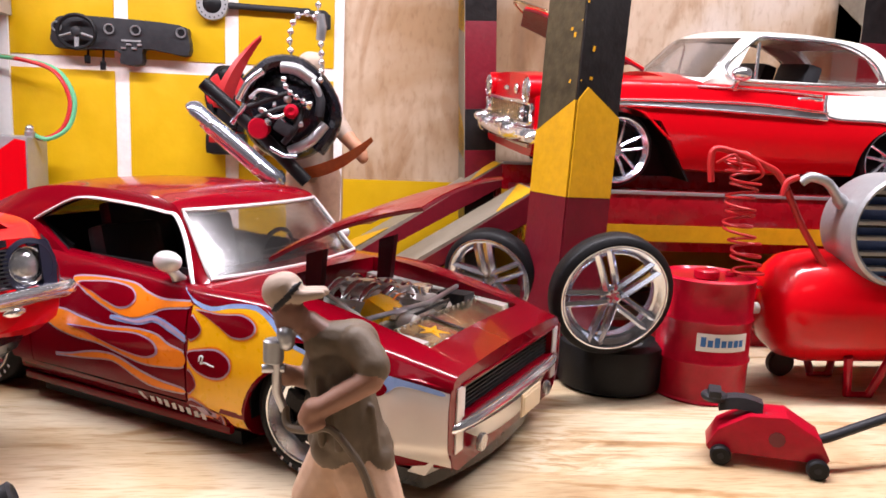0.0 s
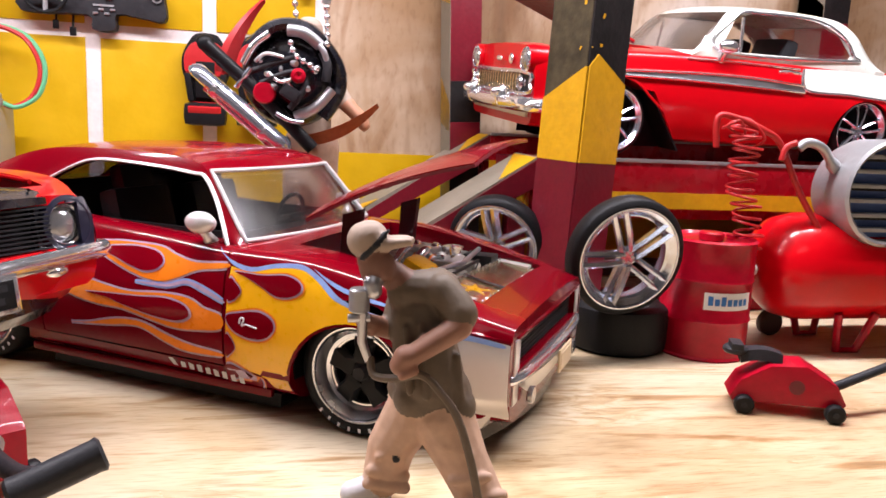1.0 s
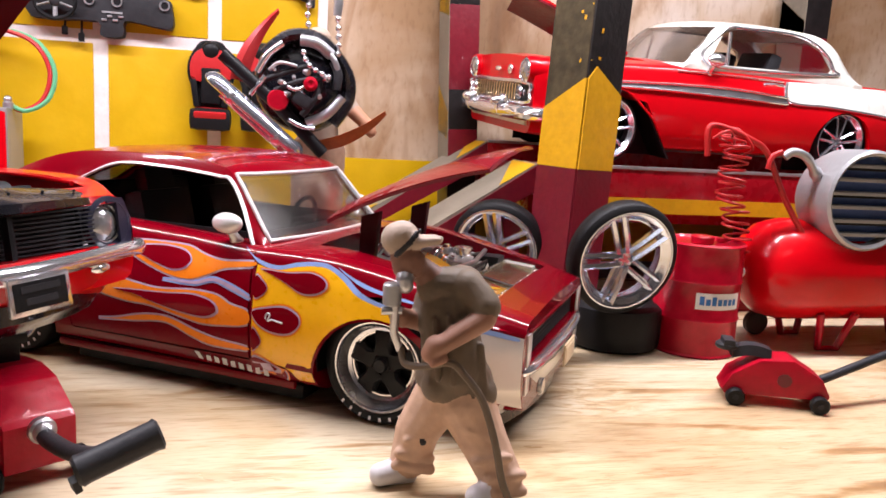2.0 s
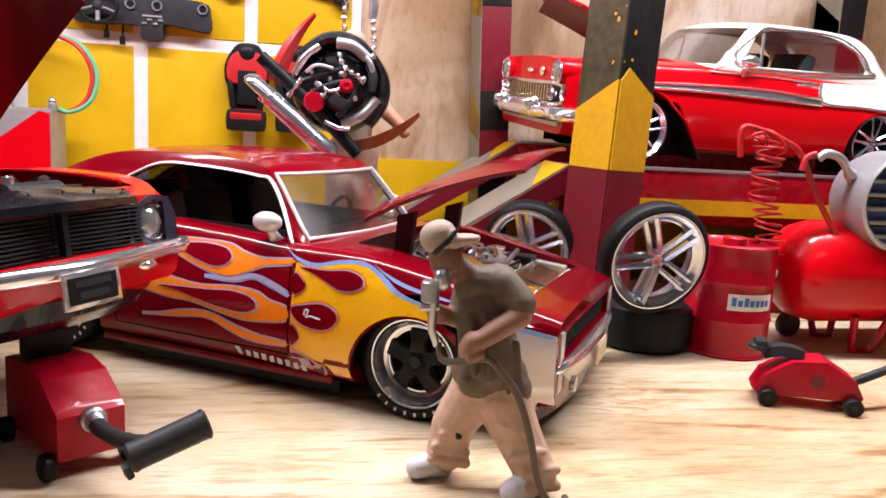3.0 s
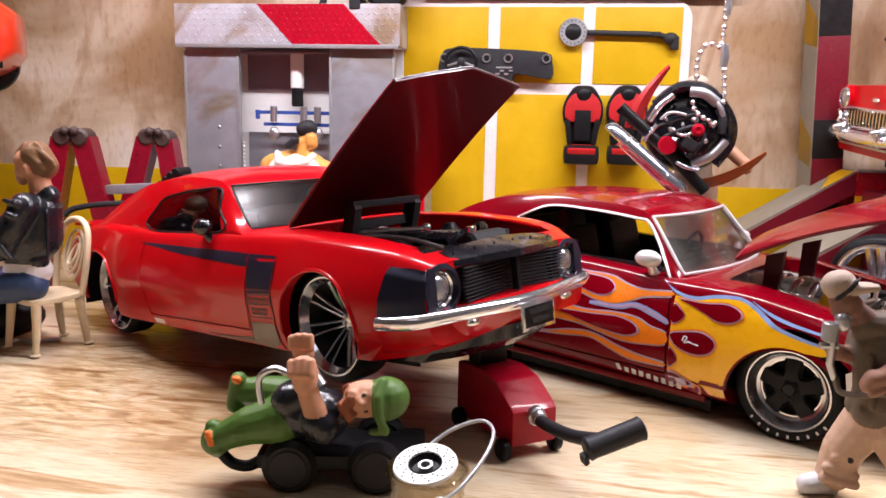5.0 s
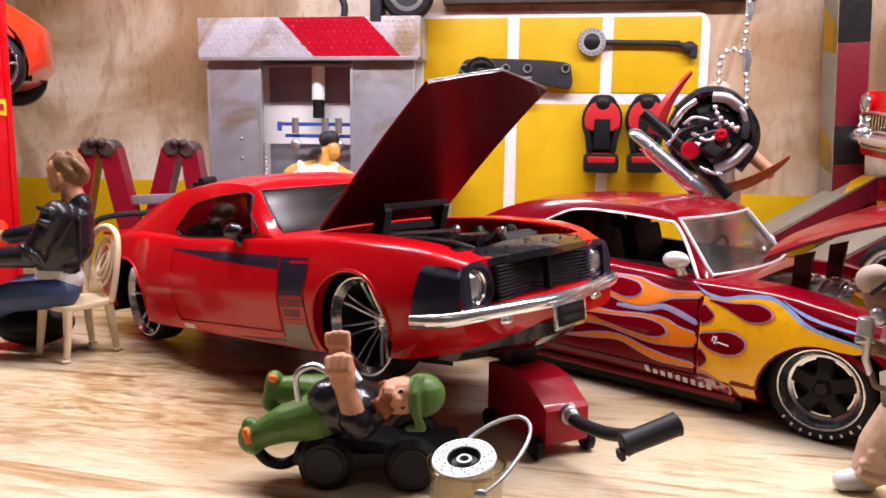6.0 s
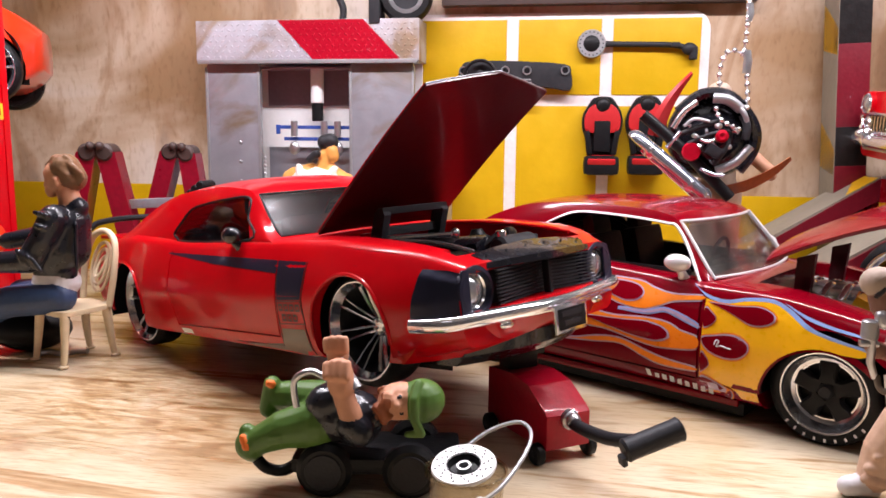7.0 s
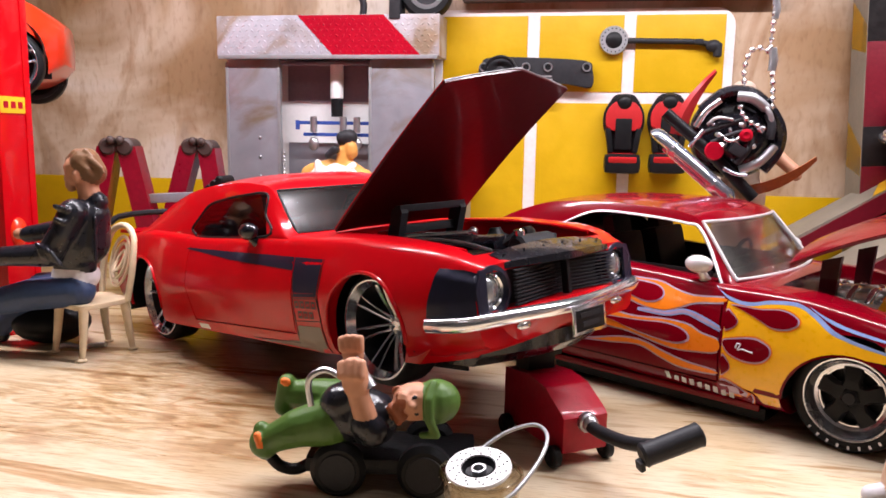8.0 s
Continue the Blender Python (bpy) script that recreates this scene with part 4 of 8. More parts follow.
    for s in (-1, 1):
        part("inner_wing", box(1.06, 0.10, 0.05, (1.42, s * 0.55, 0.78), 0.015, pose(0, 0, 0, 0, 5)), M["plated"], car)
        part("hose", tube(spline([(1.0, s * 0.3, 0.6), (1.1, s * 0.42, 0.76), (1.4, s * 0.48, 0.70), (1.7, s * 0.35, 0.66)], 6), 0.02), M["black"], car)
    # smaller plated fittings that crowd the bay
    for s in (-1, 1):
        part("coil_tower", lathe([(0.075, 0), (0.07, 0.06), (0.04, 0.075), (0.03, 0.10), (0, 0.10)], "Z", 18, (1.12, s * 0.44, 0.74)), M["plated"], car)
        part("fuel_rail", tube([(1.14, s * 0.09, 0.86), (1.52, s * 0.09, 0.83)], 0.018, 8), M["chrome"], engine)
        part("brace", tube(spline([(1.0, s * 0.18, 0.84), (1.2, s * 0.34, 0.86), (1.55, s * 0.50, 0.80)], 6), 0.014, 8), M["plated"], car)
    for k in range(4):
        part("ignition_lead", tube(spline([(1.16 + 0.11 * k, 0.02, 0.86), (1.18 + 0.11 * k, -0.12, 0.875), (1.18 + 0.11 * k, -0.24, 0.80)], 5), 0.008, 6), M["flame_o"], engine)
        part("bolt", cyl(0.016, 0.03, "Z", (1.14 + 0.13 * k, 0.20, 0.83), 8, 0.003), M["chrome"], engine)
    part("alternator", cyl(0.07, 0.11, "X", (1.66, -0.22, 0.74), 18, 0.012), M["plated"], engine)
    part("alternator", cyl(0.055, 0.1, "X", (1.66, 0.2, 0.76), 18, 0.012), M["plated"], engine)
    part("fan_belt", tube([(1.70, -0.22, 0.81), (1.70, 0.2, 0.82), (1.70, 0.0, 0.66)], 0.012, 6, True), M["black"], engine)
    part("reservoir", box(0.14, 0.11, 0.12, (1.04, 0.40, 0.78), 0.02), M["ivory"], car)
    part("battery", box(0.20, 0.15, 0.13, (1.64, 0.43, 0.76), 0.012), M["charcoal"], car)
    # hood on its two arms
    skin, frame_in = bonnet(1.07, 0.57, 0.57, 0.03, 0.045, 0.012, 0.035, 2.6, 0.0, 0.3)
    tilt = pose(0.89, 0, 1.14, 6.0, -22.0)
    hood = part("hood", skin, M["red_candy"], car, "raised dark red hood", at=tilt)
    part("hood_frame", frame_in, M["red_dark"], hood, "dark red inner panel")
    for s in (-1, 1):
        arm = [[(x, s * 0.40 + d, z) for x, z in ((1.05, 0.60), (1.14, 0.60), (1.19, 1.16), (1.07, 1.12))] for d in (-0.025, 0.025)]
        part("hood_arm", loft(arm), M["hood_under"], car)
    # flame paint on the flanks: a yellow field on the fender, licks across the door
    for s in (-1, 1):
        arch = [(1.43 + 0.39 * math.cos(a), 0.245 + 0.39 * math.sin(a)) for a in np.linspace(math.pi * 0.42, math.pi + 0.3, 14)]
        field = [(0.645, 0.84)] + [tuple(q) for q in spline([(0.645, 0.84), (0.78, 0.825), (0.93, 0.86), (1.09, 0.87), (1.2, 0.82), (1.31, 0.745), (1.46, 0.70), (1.62, 0.67), (1.72, 0.645)], 5)][1:] + [(1.62, 0.62)] + arch[:-1] + [(1.0, 0.13), (0.93, 0.14), (0.92, 0.2), (0.86, 0.27), (0.645, 0.30)]
        edge = [tuple(q) for q in spline([(0.53, 0.93), (0.63, 0.875), (0.78, 0.85), (0.93, 0.885), (1.09, 0.895), (1.22, 0.84), (1.33, 0.765), (1.47, 0.72), (1.74, 0.66), (1.74, 0.635), (1.46, 0.695), (1.31, 0.74), (1.20, 0.815), (1.08, 0.868), (0.93, 0.858), (0.78, 0.823), (0.66, 0.845), (0.60, 0.88)], 4, True)]
        part("flame_edge", decal(flank, edge, s, 0.004), M["flame_b"], car, "pale blue pinstripe round the flames")
        part("flame_field", decal(flank, field, s, 0.006), M["flame_y"], car, "yellow flame paint on the fender")
        upper = spline([(1.16, 0.885), (1.27, 0.835), (1.42, 0.79), (1.62, 0.75), (1.62, 0.738), (1.43, 0.768), (1.29, 0.808)], 4, True)
        part("flame_edge", decal(flank, [tuple(q) for q in upper], s, 0.005), M["flame_b"], car)
        drops = (
            [(0.69, 0.815), (0.86, 0.815), (1.01, 0.83), (1.10, 0.80), (1.11, 0.76), (1.05, 0.725), (0.96, 0.72), (0.86, 0.76), (0.77, 0.79)],
            [(0.652, 0.775), (0.70, 0.755), (0.735, 0.715), (0.70, 0.67), (0.652, 0.66)],
            [(0.652, 0.57), (0.74, 0.60), (0.86, 0.62), (0.95, 0.59), (0.965, 0.54), (0.91, 0.485), (0.81, 0.47), (0.70, 0.50)],
            [(0.652, 0.47), (0.69, 0.445), (0.71, 0.40), (0.68, 0.36), (0.652, 0.35)],
            [(0.66, 0.30), (0.80, 0.265), (0.86, 0.225), (0.84, 0.17), (0.70, 0.16), (0.60, 0.2)],
        )
        for keys in drops:
            mid = np.mean(keys, 0)
            wide = [tuple(max(q[0], 0.648) if i == 0 else q[i] for i in (0, 1)) for q in spline([tuple(mid + (np.array(k) - mid) * (1.06, 1.15)) for k in keys], 6, True)]
            mid_ring = [tuple(max(q[0], 0.649) if i == 0 else q[i] for i in (0, 1)) for q in spline([tuple(mid + (np.array(k) - mid) * (1.12, 1.30)) for k in keys], 6, True)]
            part("flame_glow", decal(flank, mid_ring, s, 0.008), M["flame_o"], car, "orange fade round a drop")
            part("flame_edge", decal(flank, wide, s, 0.010), M["flame_l"], car, "lilac pinstripe")
            part("flame_drop", decal(flank, [tuple(q) for q in spline(keys, 6, True)], s, 0.013), M["red_candy"], car, "dark red drop within the flames")
        licks = (
            [(-0.40, 0.86), (-0.22, 0.885), (-0.05, 0.89), (0.13, 0.885), (0.25, 0.85), (0.40, 0.83), (0.615, 0.85), (0.615, 0.825), (0.42, 0.79), (0.30, 0.74), (0.18, 0.70), (0.04, 0.705), (-0.12, 0.745), (-0.30, 0.81)],
            [(-0.02, 0.675), (0.10, 0.684), (0.22, 0.69), (0.35, 0.725), (0.49, 0.698), (0.615, 0.652), (0.615, 0.638), (0.47, 0.68), (0.35, 0.708), (0.21, 0.672)],
            [(-0.62, 0.64), (-0.44, 0.66), (-0.27, 0.635), (-0.05, 0.615), (0.20, 0.635), (0.38, 0.63), (0.49, 0.59), (0.615, 0.565), (0.612, 0.49), (0.45, 0.46), (0.29, 0.45), (0.14, 0.47), (-0.10, 0.51), (-0.29, 0.515), (-0.50, 0.55)],
            [(-0.50, 0.37), (-0.36, 0.39), (-0.15, 0.44), (0.04, 0.45), (0.25, 0.395), (0.41, 0.365), (0.61, 0.35), (0.60, 0.33), (0.36, 0.325), (0.21, 0.36), (0.02, 0.42), (-0.22, 0.395)],
        )
        for keys, mt in zip(licks, ("flame_o", "flame_l", "flame_o", "flame_o")):
            line = spline(keys, 5, True)
            mid = line.mean(0)
            nrm = np.roll(line, -1, 0) - np.roll(line, 1, 0)
            nrm = np.stack([nrm[:, 1], -nrm[:, 0]], 1) / np.maximum(np.hypot(*nrm.T)[:, None], 1e-6)
            area = np.sum(line[:, 0] * np.roll(line[:, 1], -1) - line[:, 1] * np.roll(line[:, 0], -1))
            ring = line + nrm * (0.011 if area > 0 else -0.011)
            ring[:, 0] = np.minimum(ring[:, 0], 0.617)
            part("flame_edge", decal(flank, [tuple(q) for q in ring], s, 0.004), M["flame_b" if mt == "flame_l" else "flame_l"], car, "pale pinstripe")
            part("flame_lick", decal(flank, [tuple(q) for q in line], s, 0.007), M[mt], car, "orange flame lick on the door")
        for keys in ([(-0.34, 0.835), (-0.18, 0.86), (-0.03, 0.87), (0.11, 0.855), (0.165, 0.81), (0.13, 0.765), (0.04, 0.745), (-0.07, 0.765), (-0.2, 0.80)], [(-0.36, 0.575), (-0.22, 0.585), (0.02, 0.595), (0.22, 0.61), (0.36, 0.585), (0.395, 0.535), (0.30, 0.495), (0.11, 0.505), (-0.07, 0.535), (-0.2, 0.56)]):
            mid = np.mean(keys, 0)
            ring = spline([tuple(mid + (np.array(k) - mid) * (1.05, 1.18)) for k in keys], 6, True)
            part("flame_edge", decal(flank, [tuple(q) for q in ring], s, 0.010), M["flame_l"], car)
            part("flame_drop", decal(flank, [tuple(q) for q in spline(keys, 6, True)], s, 0.013), M["red_candy"], car)
        # silver nose with one drop, and the printed bars
        nose = [(1.80, 0.28), (2.238, 0.22), (2.238, 0.615), (2.10, 0.64), (1.95, 0.635), (1.86, 0.60), (1.76, 0.55)]
        part("nose_corner", box(0.012, 0.085, 0.34, (2.243, s * 0.705, 0.45), 0.004), M["silver_car"], car)
        part("silver_nose", decal(flank, nose, s, 0.012, 0.04), M["silver_car"], car, "silver fender corner")
        part("flame_edge", decal(flank, [tuple(q) for q in spline([(1.70, 0.70), (1.95, 0.665), (2.18, 0.625), (2.2, 0.60), (2.0, 0.625), (1.92, 0.58), (1.84, 0.60)], 5, True)], s, 0.015), M["flame_b"], car)
        part("flame_drop", decal(flank, [tuple(q) for q in spline([(1.66, 0.69), (1.85, 0.65), (1.93, 0.61), (1.90, 0.565), (1.80, 0.57), (1.72, 0.62)], 5, True)], s, 0.018), M["red_candy"], car)
        pattern_bars(flank, car, 0.24, 0.76, 0.215, 0.045, 9, s, M["grey_letter"], -0.07)
        script = spline([(0.745, 0.545), (0.755, 0.575), (0.775, 0.57), (0.76, 0.535), (0.79, 0.545), (0.82, 0.54), (0.86, 0.535)], 5)
        part("script_badge", trim_line(flank, s, [tuple(q) for q in script], 0.005, 1, lift=0.016), M["grey_letter"], car, "pale script badge")
    well_shades(car, axles, 0.507, 0.41, wide=0.86)
    # wheels
    for x, z in axles:
        for y in (-0.76, 0.76):
            h = wheel(car, x, y, 0.345, 0.262, 0.26, "five_black")
            for k in range(9):
                a = math.radians(216 + 12 * k)
                part("sidewall_mark", box(0.014, 0.004, 0.022, (0.302 * math.cos(a), 0.131, 0.302 * math.sin(a)), rot=pose(0, 0, 0, 0, 90 - math.degrees(a))), M["grey_letter"], h)
    return car, hit_body


flame_car, flame_hit = flame_coupe(pose(-0.83, 4.816, 0, 0, 0, -33.5))


def red_fastback(at):
    """The bright red fastback, nose jacked up, with a black side stripe. Its rear axle stands over the empty."""
    car = thing("fastback_car", at, "bright red model fastback with black stripes, nose jacked up", "model car")
    st = np.linspace(-1.06, 3.70, 64)
    w = curve((-1.1, 0.82), (-0.7, 0.90), (-0.25, 0.955), (0.4, 0.93), (1.2, 0.915), (2.2, 0.92), (2.9, 0.95), (3.3, 0.91), (3.5, 0.875), (3.62, 0.81), (3.72, 0.72), soft=0.06)
    wf = curve((-1.1, 0.76), (-0.6, 0.82), (0.0, 0.84), (0.6, 0.81), (1.9, 0.80), (2.8, 0.83), (3.3, 0.80), (3.5, 0.78), (3.62, 0.72), (3.72, 0.66), soft=0.08)
    zb = curve((-1.1, 0.44), (-0.6, 0.36), (0.2, 0.25), (1.0, 0.215), (2.4, 0.165), (3.3, 0.2), (3.75, 0.28))
    zw = curve((-1.1, 0.70), (0, 0.66), (1.4, 0.56), (2.8, 0.57), (3.8, 0.52))
    zf = curve((-1.1, 1.0), (-0.7, 1.065), (-0.2, 1.08), (0.35, 1.03), (0.8, 0.985), (2.0, 0.95), (2.76, 0.915), (3.3, 0.85), (3.5, 0.805), (3.62, 0.75), (3.72, 0.70), soft=0.08)
    zc = curve((-1.1, 1.02), (-0.5, 1.08), (0.3, 1.05), (2.0, 0.965), (2.8, 0.925), (3.4, 0.84), (3.72, 0.71))
    body = body_solid(st, w, wf, zb, zw, zf, zc)
    greenhouse = [(-0.75, 1.06, 0.70, 1.05, 0.80, 1.0, -0.05), (-0.45, 1.20, 0.66, 1.17, 0.80, 1.0, -0.03), (-0.1, 1.33, 0.64, 1.285, 0.80, 0.99, 0), (0.3, 1.42, 0.64, 1.365, 0.79, 0.985, 0), (0.7, 1.455, 0.645, 1.39, 0.785, 0.98, 0), (1.1, 1.445, 0.65, 1.385, 0.785, 0.975, 0), (1.4, 1.415, 0.655, 1.35, 0.785, 0.965, 0.03), (1.60, 1.345, 0.66, 1.30, 0.785, 0.96, 0.06), (1.78, 1.18, 0.69, 1.14, 0.79, 0.955, 0.08), (1.93, 1.04, 0.735, 1.01, 0.795, 0.95, 0.10), (2.04, 0.955, 0.77, 0.94, 0.80, 0.93, 0.11)]
    roof_raw = cabin_solid(greenhouse)
    hit_body, hit_roof = surface(body), surface(roof_raw)
    axles = ((2.92, 0.37), (-0.26, 0.475))
    cabin_hole = prism([(0.35, 0.35), (1.85, 0.35), (1.95, 1.2), (0.2, 1.2)], -0.70, 0.70)
    bay = prism([(2.28, 0.32), (3.56, 0.32), (3.58, 1.2), (2.26, 1.2)], -0.60, 0.60)
    mouth = prism([(3.60, 0.472), (3.9, 0.472), (3.9, 0.682), (3.60, 0.682)], -0.69, 0.69)
    gap = 0.012
    seam = []
    for s in (-1, 1):
        y0, y1 = s * 0.86, s * 1.1
        seam.append(prism([(2.155, 0.31), (2.155 + gap, 0.31), (2.17 + gap, 0.95), (2.17, 0.95)], y0, y1))
        seam.append(prism([(0.70, 0.335), (2.155, 0.305), (2.155, 0.305 + gap), (0.70, 0.335 + gap)], s * 0.88, y1))
        seam.append(prism([(0.70, 0.34), (0.70 + gap, 0.34), (0.60 + gap, 0.62), (0.62 + gap, 1.0), (0.62, 1.0), (0.60, 0.62)], s * 0.84, y1))
    wells = []
    for (x, z), deep, lip in zip(axles, (0.415, 0.45), (0.35, 0.385)):
        for s in (-1, 1):
            wells.append(lathe([(0, s * 0.50), (deep, s * 0.50), (deep, s * 0.86), (lip, s * 0.865), (lip, s * 1.4), (0, s * 1.4)], "Y", 48, (x, 0, z)))
    body = boolean(body, wells + [cabin_hole, bay, mouth] + seam)
    for f in body.faces:
        c = f.calc_center_median()
        f.material_index = int(c.x > 3.63 and 0.46 < c.z < 0.684 and abs(f.normal.x) < 0.97)
    part("body", body, [M["red_bright"], M["navy"]], car, "bright red body with a dark nose")
    window = [(1.72, 0.965), (1.655, 1.12), (1.60, 1.268), (1.30, 1.283), (1.0, 1.272), (0.77, 1.245), (0.64, 1.16), (0.53, 1.068), (0.60, 1.02), (0.72, 0.992)]
    front = [(-0.715, 0.97), (0.715, 0.97), (0.625, 1.285), (-0.625, 1.285)]
    rear = [(-0.52, 1.09), (0.52, 1.09), (0.46, 1.30), (-0.46, 1.30)]
    pane_f, pane_r, pane_s = (boolean(boolean(roof_raw.copy(), [shape], "INTERSECT"), [cabin_solid(greenhouse, 0.018)]) for shape in (prism(front, 1.45, 2.6, "X"), prism(rear, -1.0, 0.3, "X"), prism(window, -1.2, 1.2)))
    cuts = [prism(window, -1.2, 1.2), prism(front, 1.45, 2.6, "X"), prism(rear, -1.0, 0.3, "X")]
    top = boolean(roof_raw.copy(), cuts + [cabin_solid(greenhouse, 0.035)])
    part("roof", top, M["red_bright"], car)
    part("windscreen", pane_f, M["windscreen"], car)
    part("rear_window", pane_r, M["smoke"], car)
    for s in (-1, 1):
        pane = boolean(pane_s.copy(), [box(6, 4, 4, (1, s * 2, 1))], "INTERSECT")
        part("side_window", pane, M["smoke"], car, "smoked side window")
    frame_pts = []
    for (y0, z0), (y1, z1) in zip(front, front[1:] + front[:1]):
        frame_pts += [(y0 + (y1 - y0) * k / 10, z0 + (z1 - z0) * k / 10) for k in range(10)]
    hits = [hit_roof((4, y, z), (-1, 0, 0)) for y, z in frame_pts]
    part("screen_seal", tube([h[0] + Vector((0.002, 0, 0.002)) for h in hits if h], 0.009, 8, True), M["black"], car, "black rubber windscreen seal")
    for s in (-1, 1):
        part("window_trim", trim_line(hit_roof, s, window, 0.010, 5, True, lift=0.0), M["black"], car, "black rubber window trim")
        for k in range(5):
            z = 1.04 + 0.042 * k
            pts = [onto(hit_roof, s, x, z, -0.04) for x in (0.56 + 0.05 * k, 0.95 + 0.02 * k)]
            part("louvre", tube([p for p in pts if p], 0.012, 6), M["black"], car)
        mirror_part(car, 1.58, s * 0.80, 0.91, M["black_gloss"], s)
    part("dashboard", box(0.22, 1.3, 0.2, (1.82, 0, 0.83), 0.05), M["black"], car)
    part("floor_pan", box(1.6, 1.36, 0.04, (1.0, 0, 0.37)), M["black"], car)
    seats(car, 1.1, 0.5, M["seat_red"])
    steering(car, 1.5, 0.36, 0.9)

    # nose
    grille = part("grille", box(0.02, 1.36, 0.22, (3.612, 0, 0.575)), M["black"], car, "black honeycomb grille")
    for k in range(10):
        for s in (-1, 1):
            part("slat", box(0.02, 0.47, 0.009, (3.695, s * 0.238, 0.486 + 0.021 * k), 0.002, pose(0, 0, 0, 0, 0, -s * 11)), M["charcoal"], grille)
    part("grille_post", box(0.05, 0.03, 0.2, (3.735, 0, 0.58), 0.008), M["black"], grille)
    for s in (-1, 1):
        pod = part("lamp_pod", lathe([(0.145, -0.12), (0.15, 0.02), (0.142, 0.045), (0.118, 0.05), (0.104, 0.02), (0.10, -0.03)], "X", 36, (3.66, s * 0.605, 0.58)), M["navy"], car, "dark round lamp surround")
        part("lens", lathe([(0.104, -0.01), (0.085, 0.018), (0.05, 0.034), (0, 0.04)], "X", 28, (3.655, s * 0.605, 0.58)), M["lens"], pod, "round ribbed headlamp lens")
        part("lens_ring", lathe([(0.098, 0.0), (0.107, 0.012), (0.100, 0.022), (0.09, 0.012)], "X", 28, (3.66, s * 0.605, 0.58)), M["chrome"], pod)
        part("lamp_panel", box(0.03, 0.25, 0.205, (3.655, s * 0.575, 0.577), 0.006), M["navy"], car, "dark panel round the lamp")
    bar = [(3.46, -0.895, 0.43), (3.57, -0.875, 0.43), (3.68, -0.80, 0.43), (3.76, -0.5, 0.43), (3.83, 0, 0.425), (3.76, 0.5, 0.43), (3.68, 0.80, 0.43), (3.57, 0.875, 0.43), (3.46, 0.895, 0.43)]
    part("bumper", tube(spline(bar, 5), 0.034, 14, flat=1.25), M["chrome"], car, "chrome front bumper")
    plate = part("number_plate", box(0.02, 0.32, 0.17, (3.875, 0.0, 0.335), 0.012), M["chrome"], car)
    part("plate_face", box(0.012, 0.27, 0.125, (3.883, 0.0, 0.335), 0.004), M["black"], plate)
    for y, z, ww in ((0.0, 0.365, 0.2), (0.0, 0.31, 0.16)):
        part("plate_bar", box(0.006, ww, 0.03, (3.889, y, z)), M["charcoal"], plate)
    val = [[(x, y, z) for x, z in ((3.3, 0.475), (3.77 - 0.34 * abs(y / 0.87) ** 3, 0.475), (3.80 - 0.34 * abs(y / 0.87) ** 3, 0.39), (3.75 - 0.33 * abs(y / 0.87) ** 3, 0.29), (3.64 - 0.32 * abs(y / 0.87) ** 3, 0.20), (3.2, 0.2))] for y in np.linspace(-0.86, 0.86, 25)]
    part("valance", loft(val), M["red_bright"], car)
    lip = [[(x, y, z) for x, z in ((3.2, 0.28), (3.765 - 0.20 * (y / 0.6) ** 2, 0.29), (3.75 - 0.20 * (y / 0.6) ** 2, 0.20), (3.66 - 0.18 * (y / 0.6) ** 2, 0.14), (3.2, 0.14))] for y in np.linspace(-0.60, 0.60, 17)]
    part("chin_spoiler", loft(lip), M["black_gloss"], car, "black chin spoiler")
    part("underbody", prism([(-0.7, 0.34), (0.5, 0.20), (2.4, 0.13), (3.45, 0.15), (3.45, 0.24), (-0.7, 0.46)], -0.50, 0.50), M["black"], car, "black underbody")
    for s in (-1, 1):
        part("turn_lamp", ball(0.06, (3.765, s * 0.45, 0.37), (0.35, 1.0, 0.42), 18), M["chrome"], car)
        part("nose_rim", prism([(s * 0.662, 0.458), (s * 0.735, 0.458), (s * 0.745, 0.60), (s * 0.705, 0.706), (s * 0.60, 0.712), (s * 0.60, 0.684), (s * 0.662, 0.684)], 3.69, 3.708, "X"), M["navy"], car, "dark rim beside the lamp")
        for (ax, az), rr in zip(axles, (0.352, 0.387)):
            arch = [(ax + rr * math.cos(a), az + rr * math.sin(a)) for a in np.linspace(-0.15, math.pi + 0.15, 29)]
            part("arch_lip", trim_line(hit_body, s, arch, 0.013, 1, lift=0.0), M["red_bright"], car)

    # black paint: header panel ahead of the hood, cheeks and side stripes
    header = []
    for y in np.linspace(-0.50, 0.50, 19):
        fx = 3.70 + 0.095 * (1 - abs(y) / 0.50)
        drop = 0.035 * (y / 0.50) ** 2
        header.append([(x, y, z) for x, z in ((3.585, 0.806 - drop), (3.61, 0.798 - drop), (3.655, 0.780 - drop * 0.8), (fx - 0.03, 0.750 - drop * 0.4), (fx, 0.733 - drop * 0.3), (fx + 0.002, 0.69), (fx - 0.05, 0.684), (3.585, 0.684))])
    panel = part("header_panel", loft(header), M["black_gloss"], car, "black header panel ahead of the hood")
    for k in range(6):
        part("rivet", ball(0.008, (3.66, -0.45 + 0.18 * k, 0.780 - 0.03 * ((-0.45 + 0.18 * k) / 0.62) ** 2), seg=8), M["black"], panel)
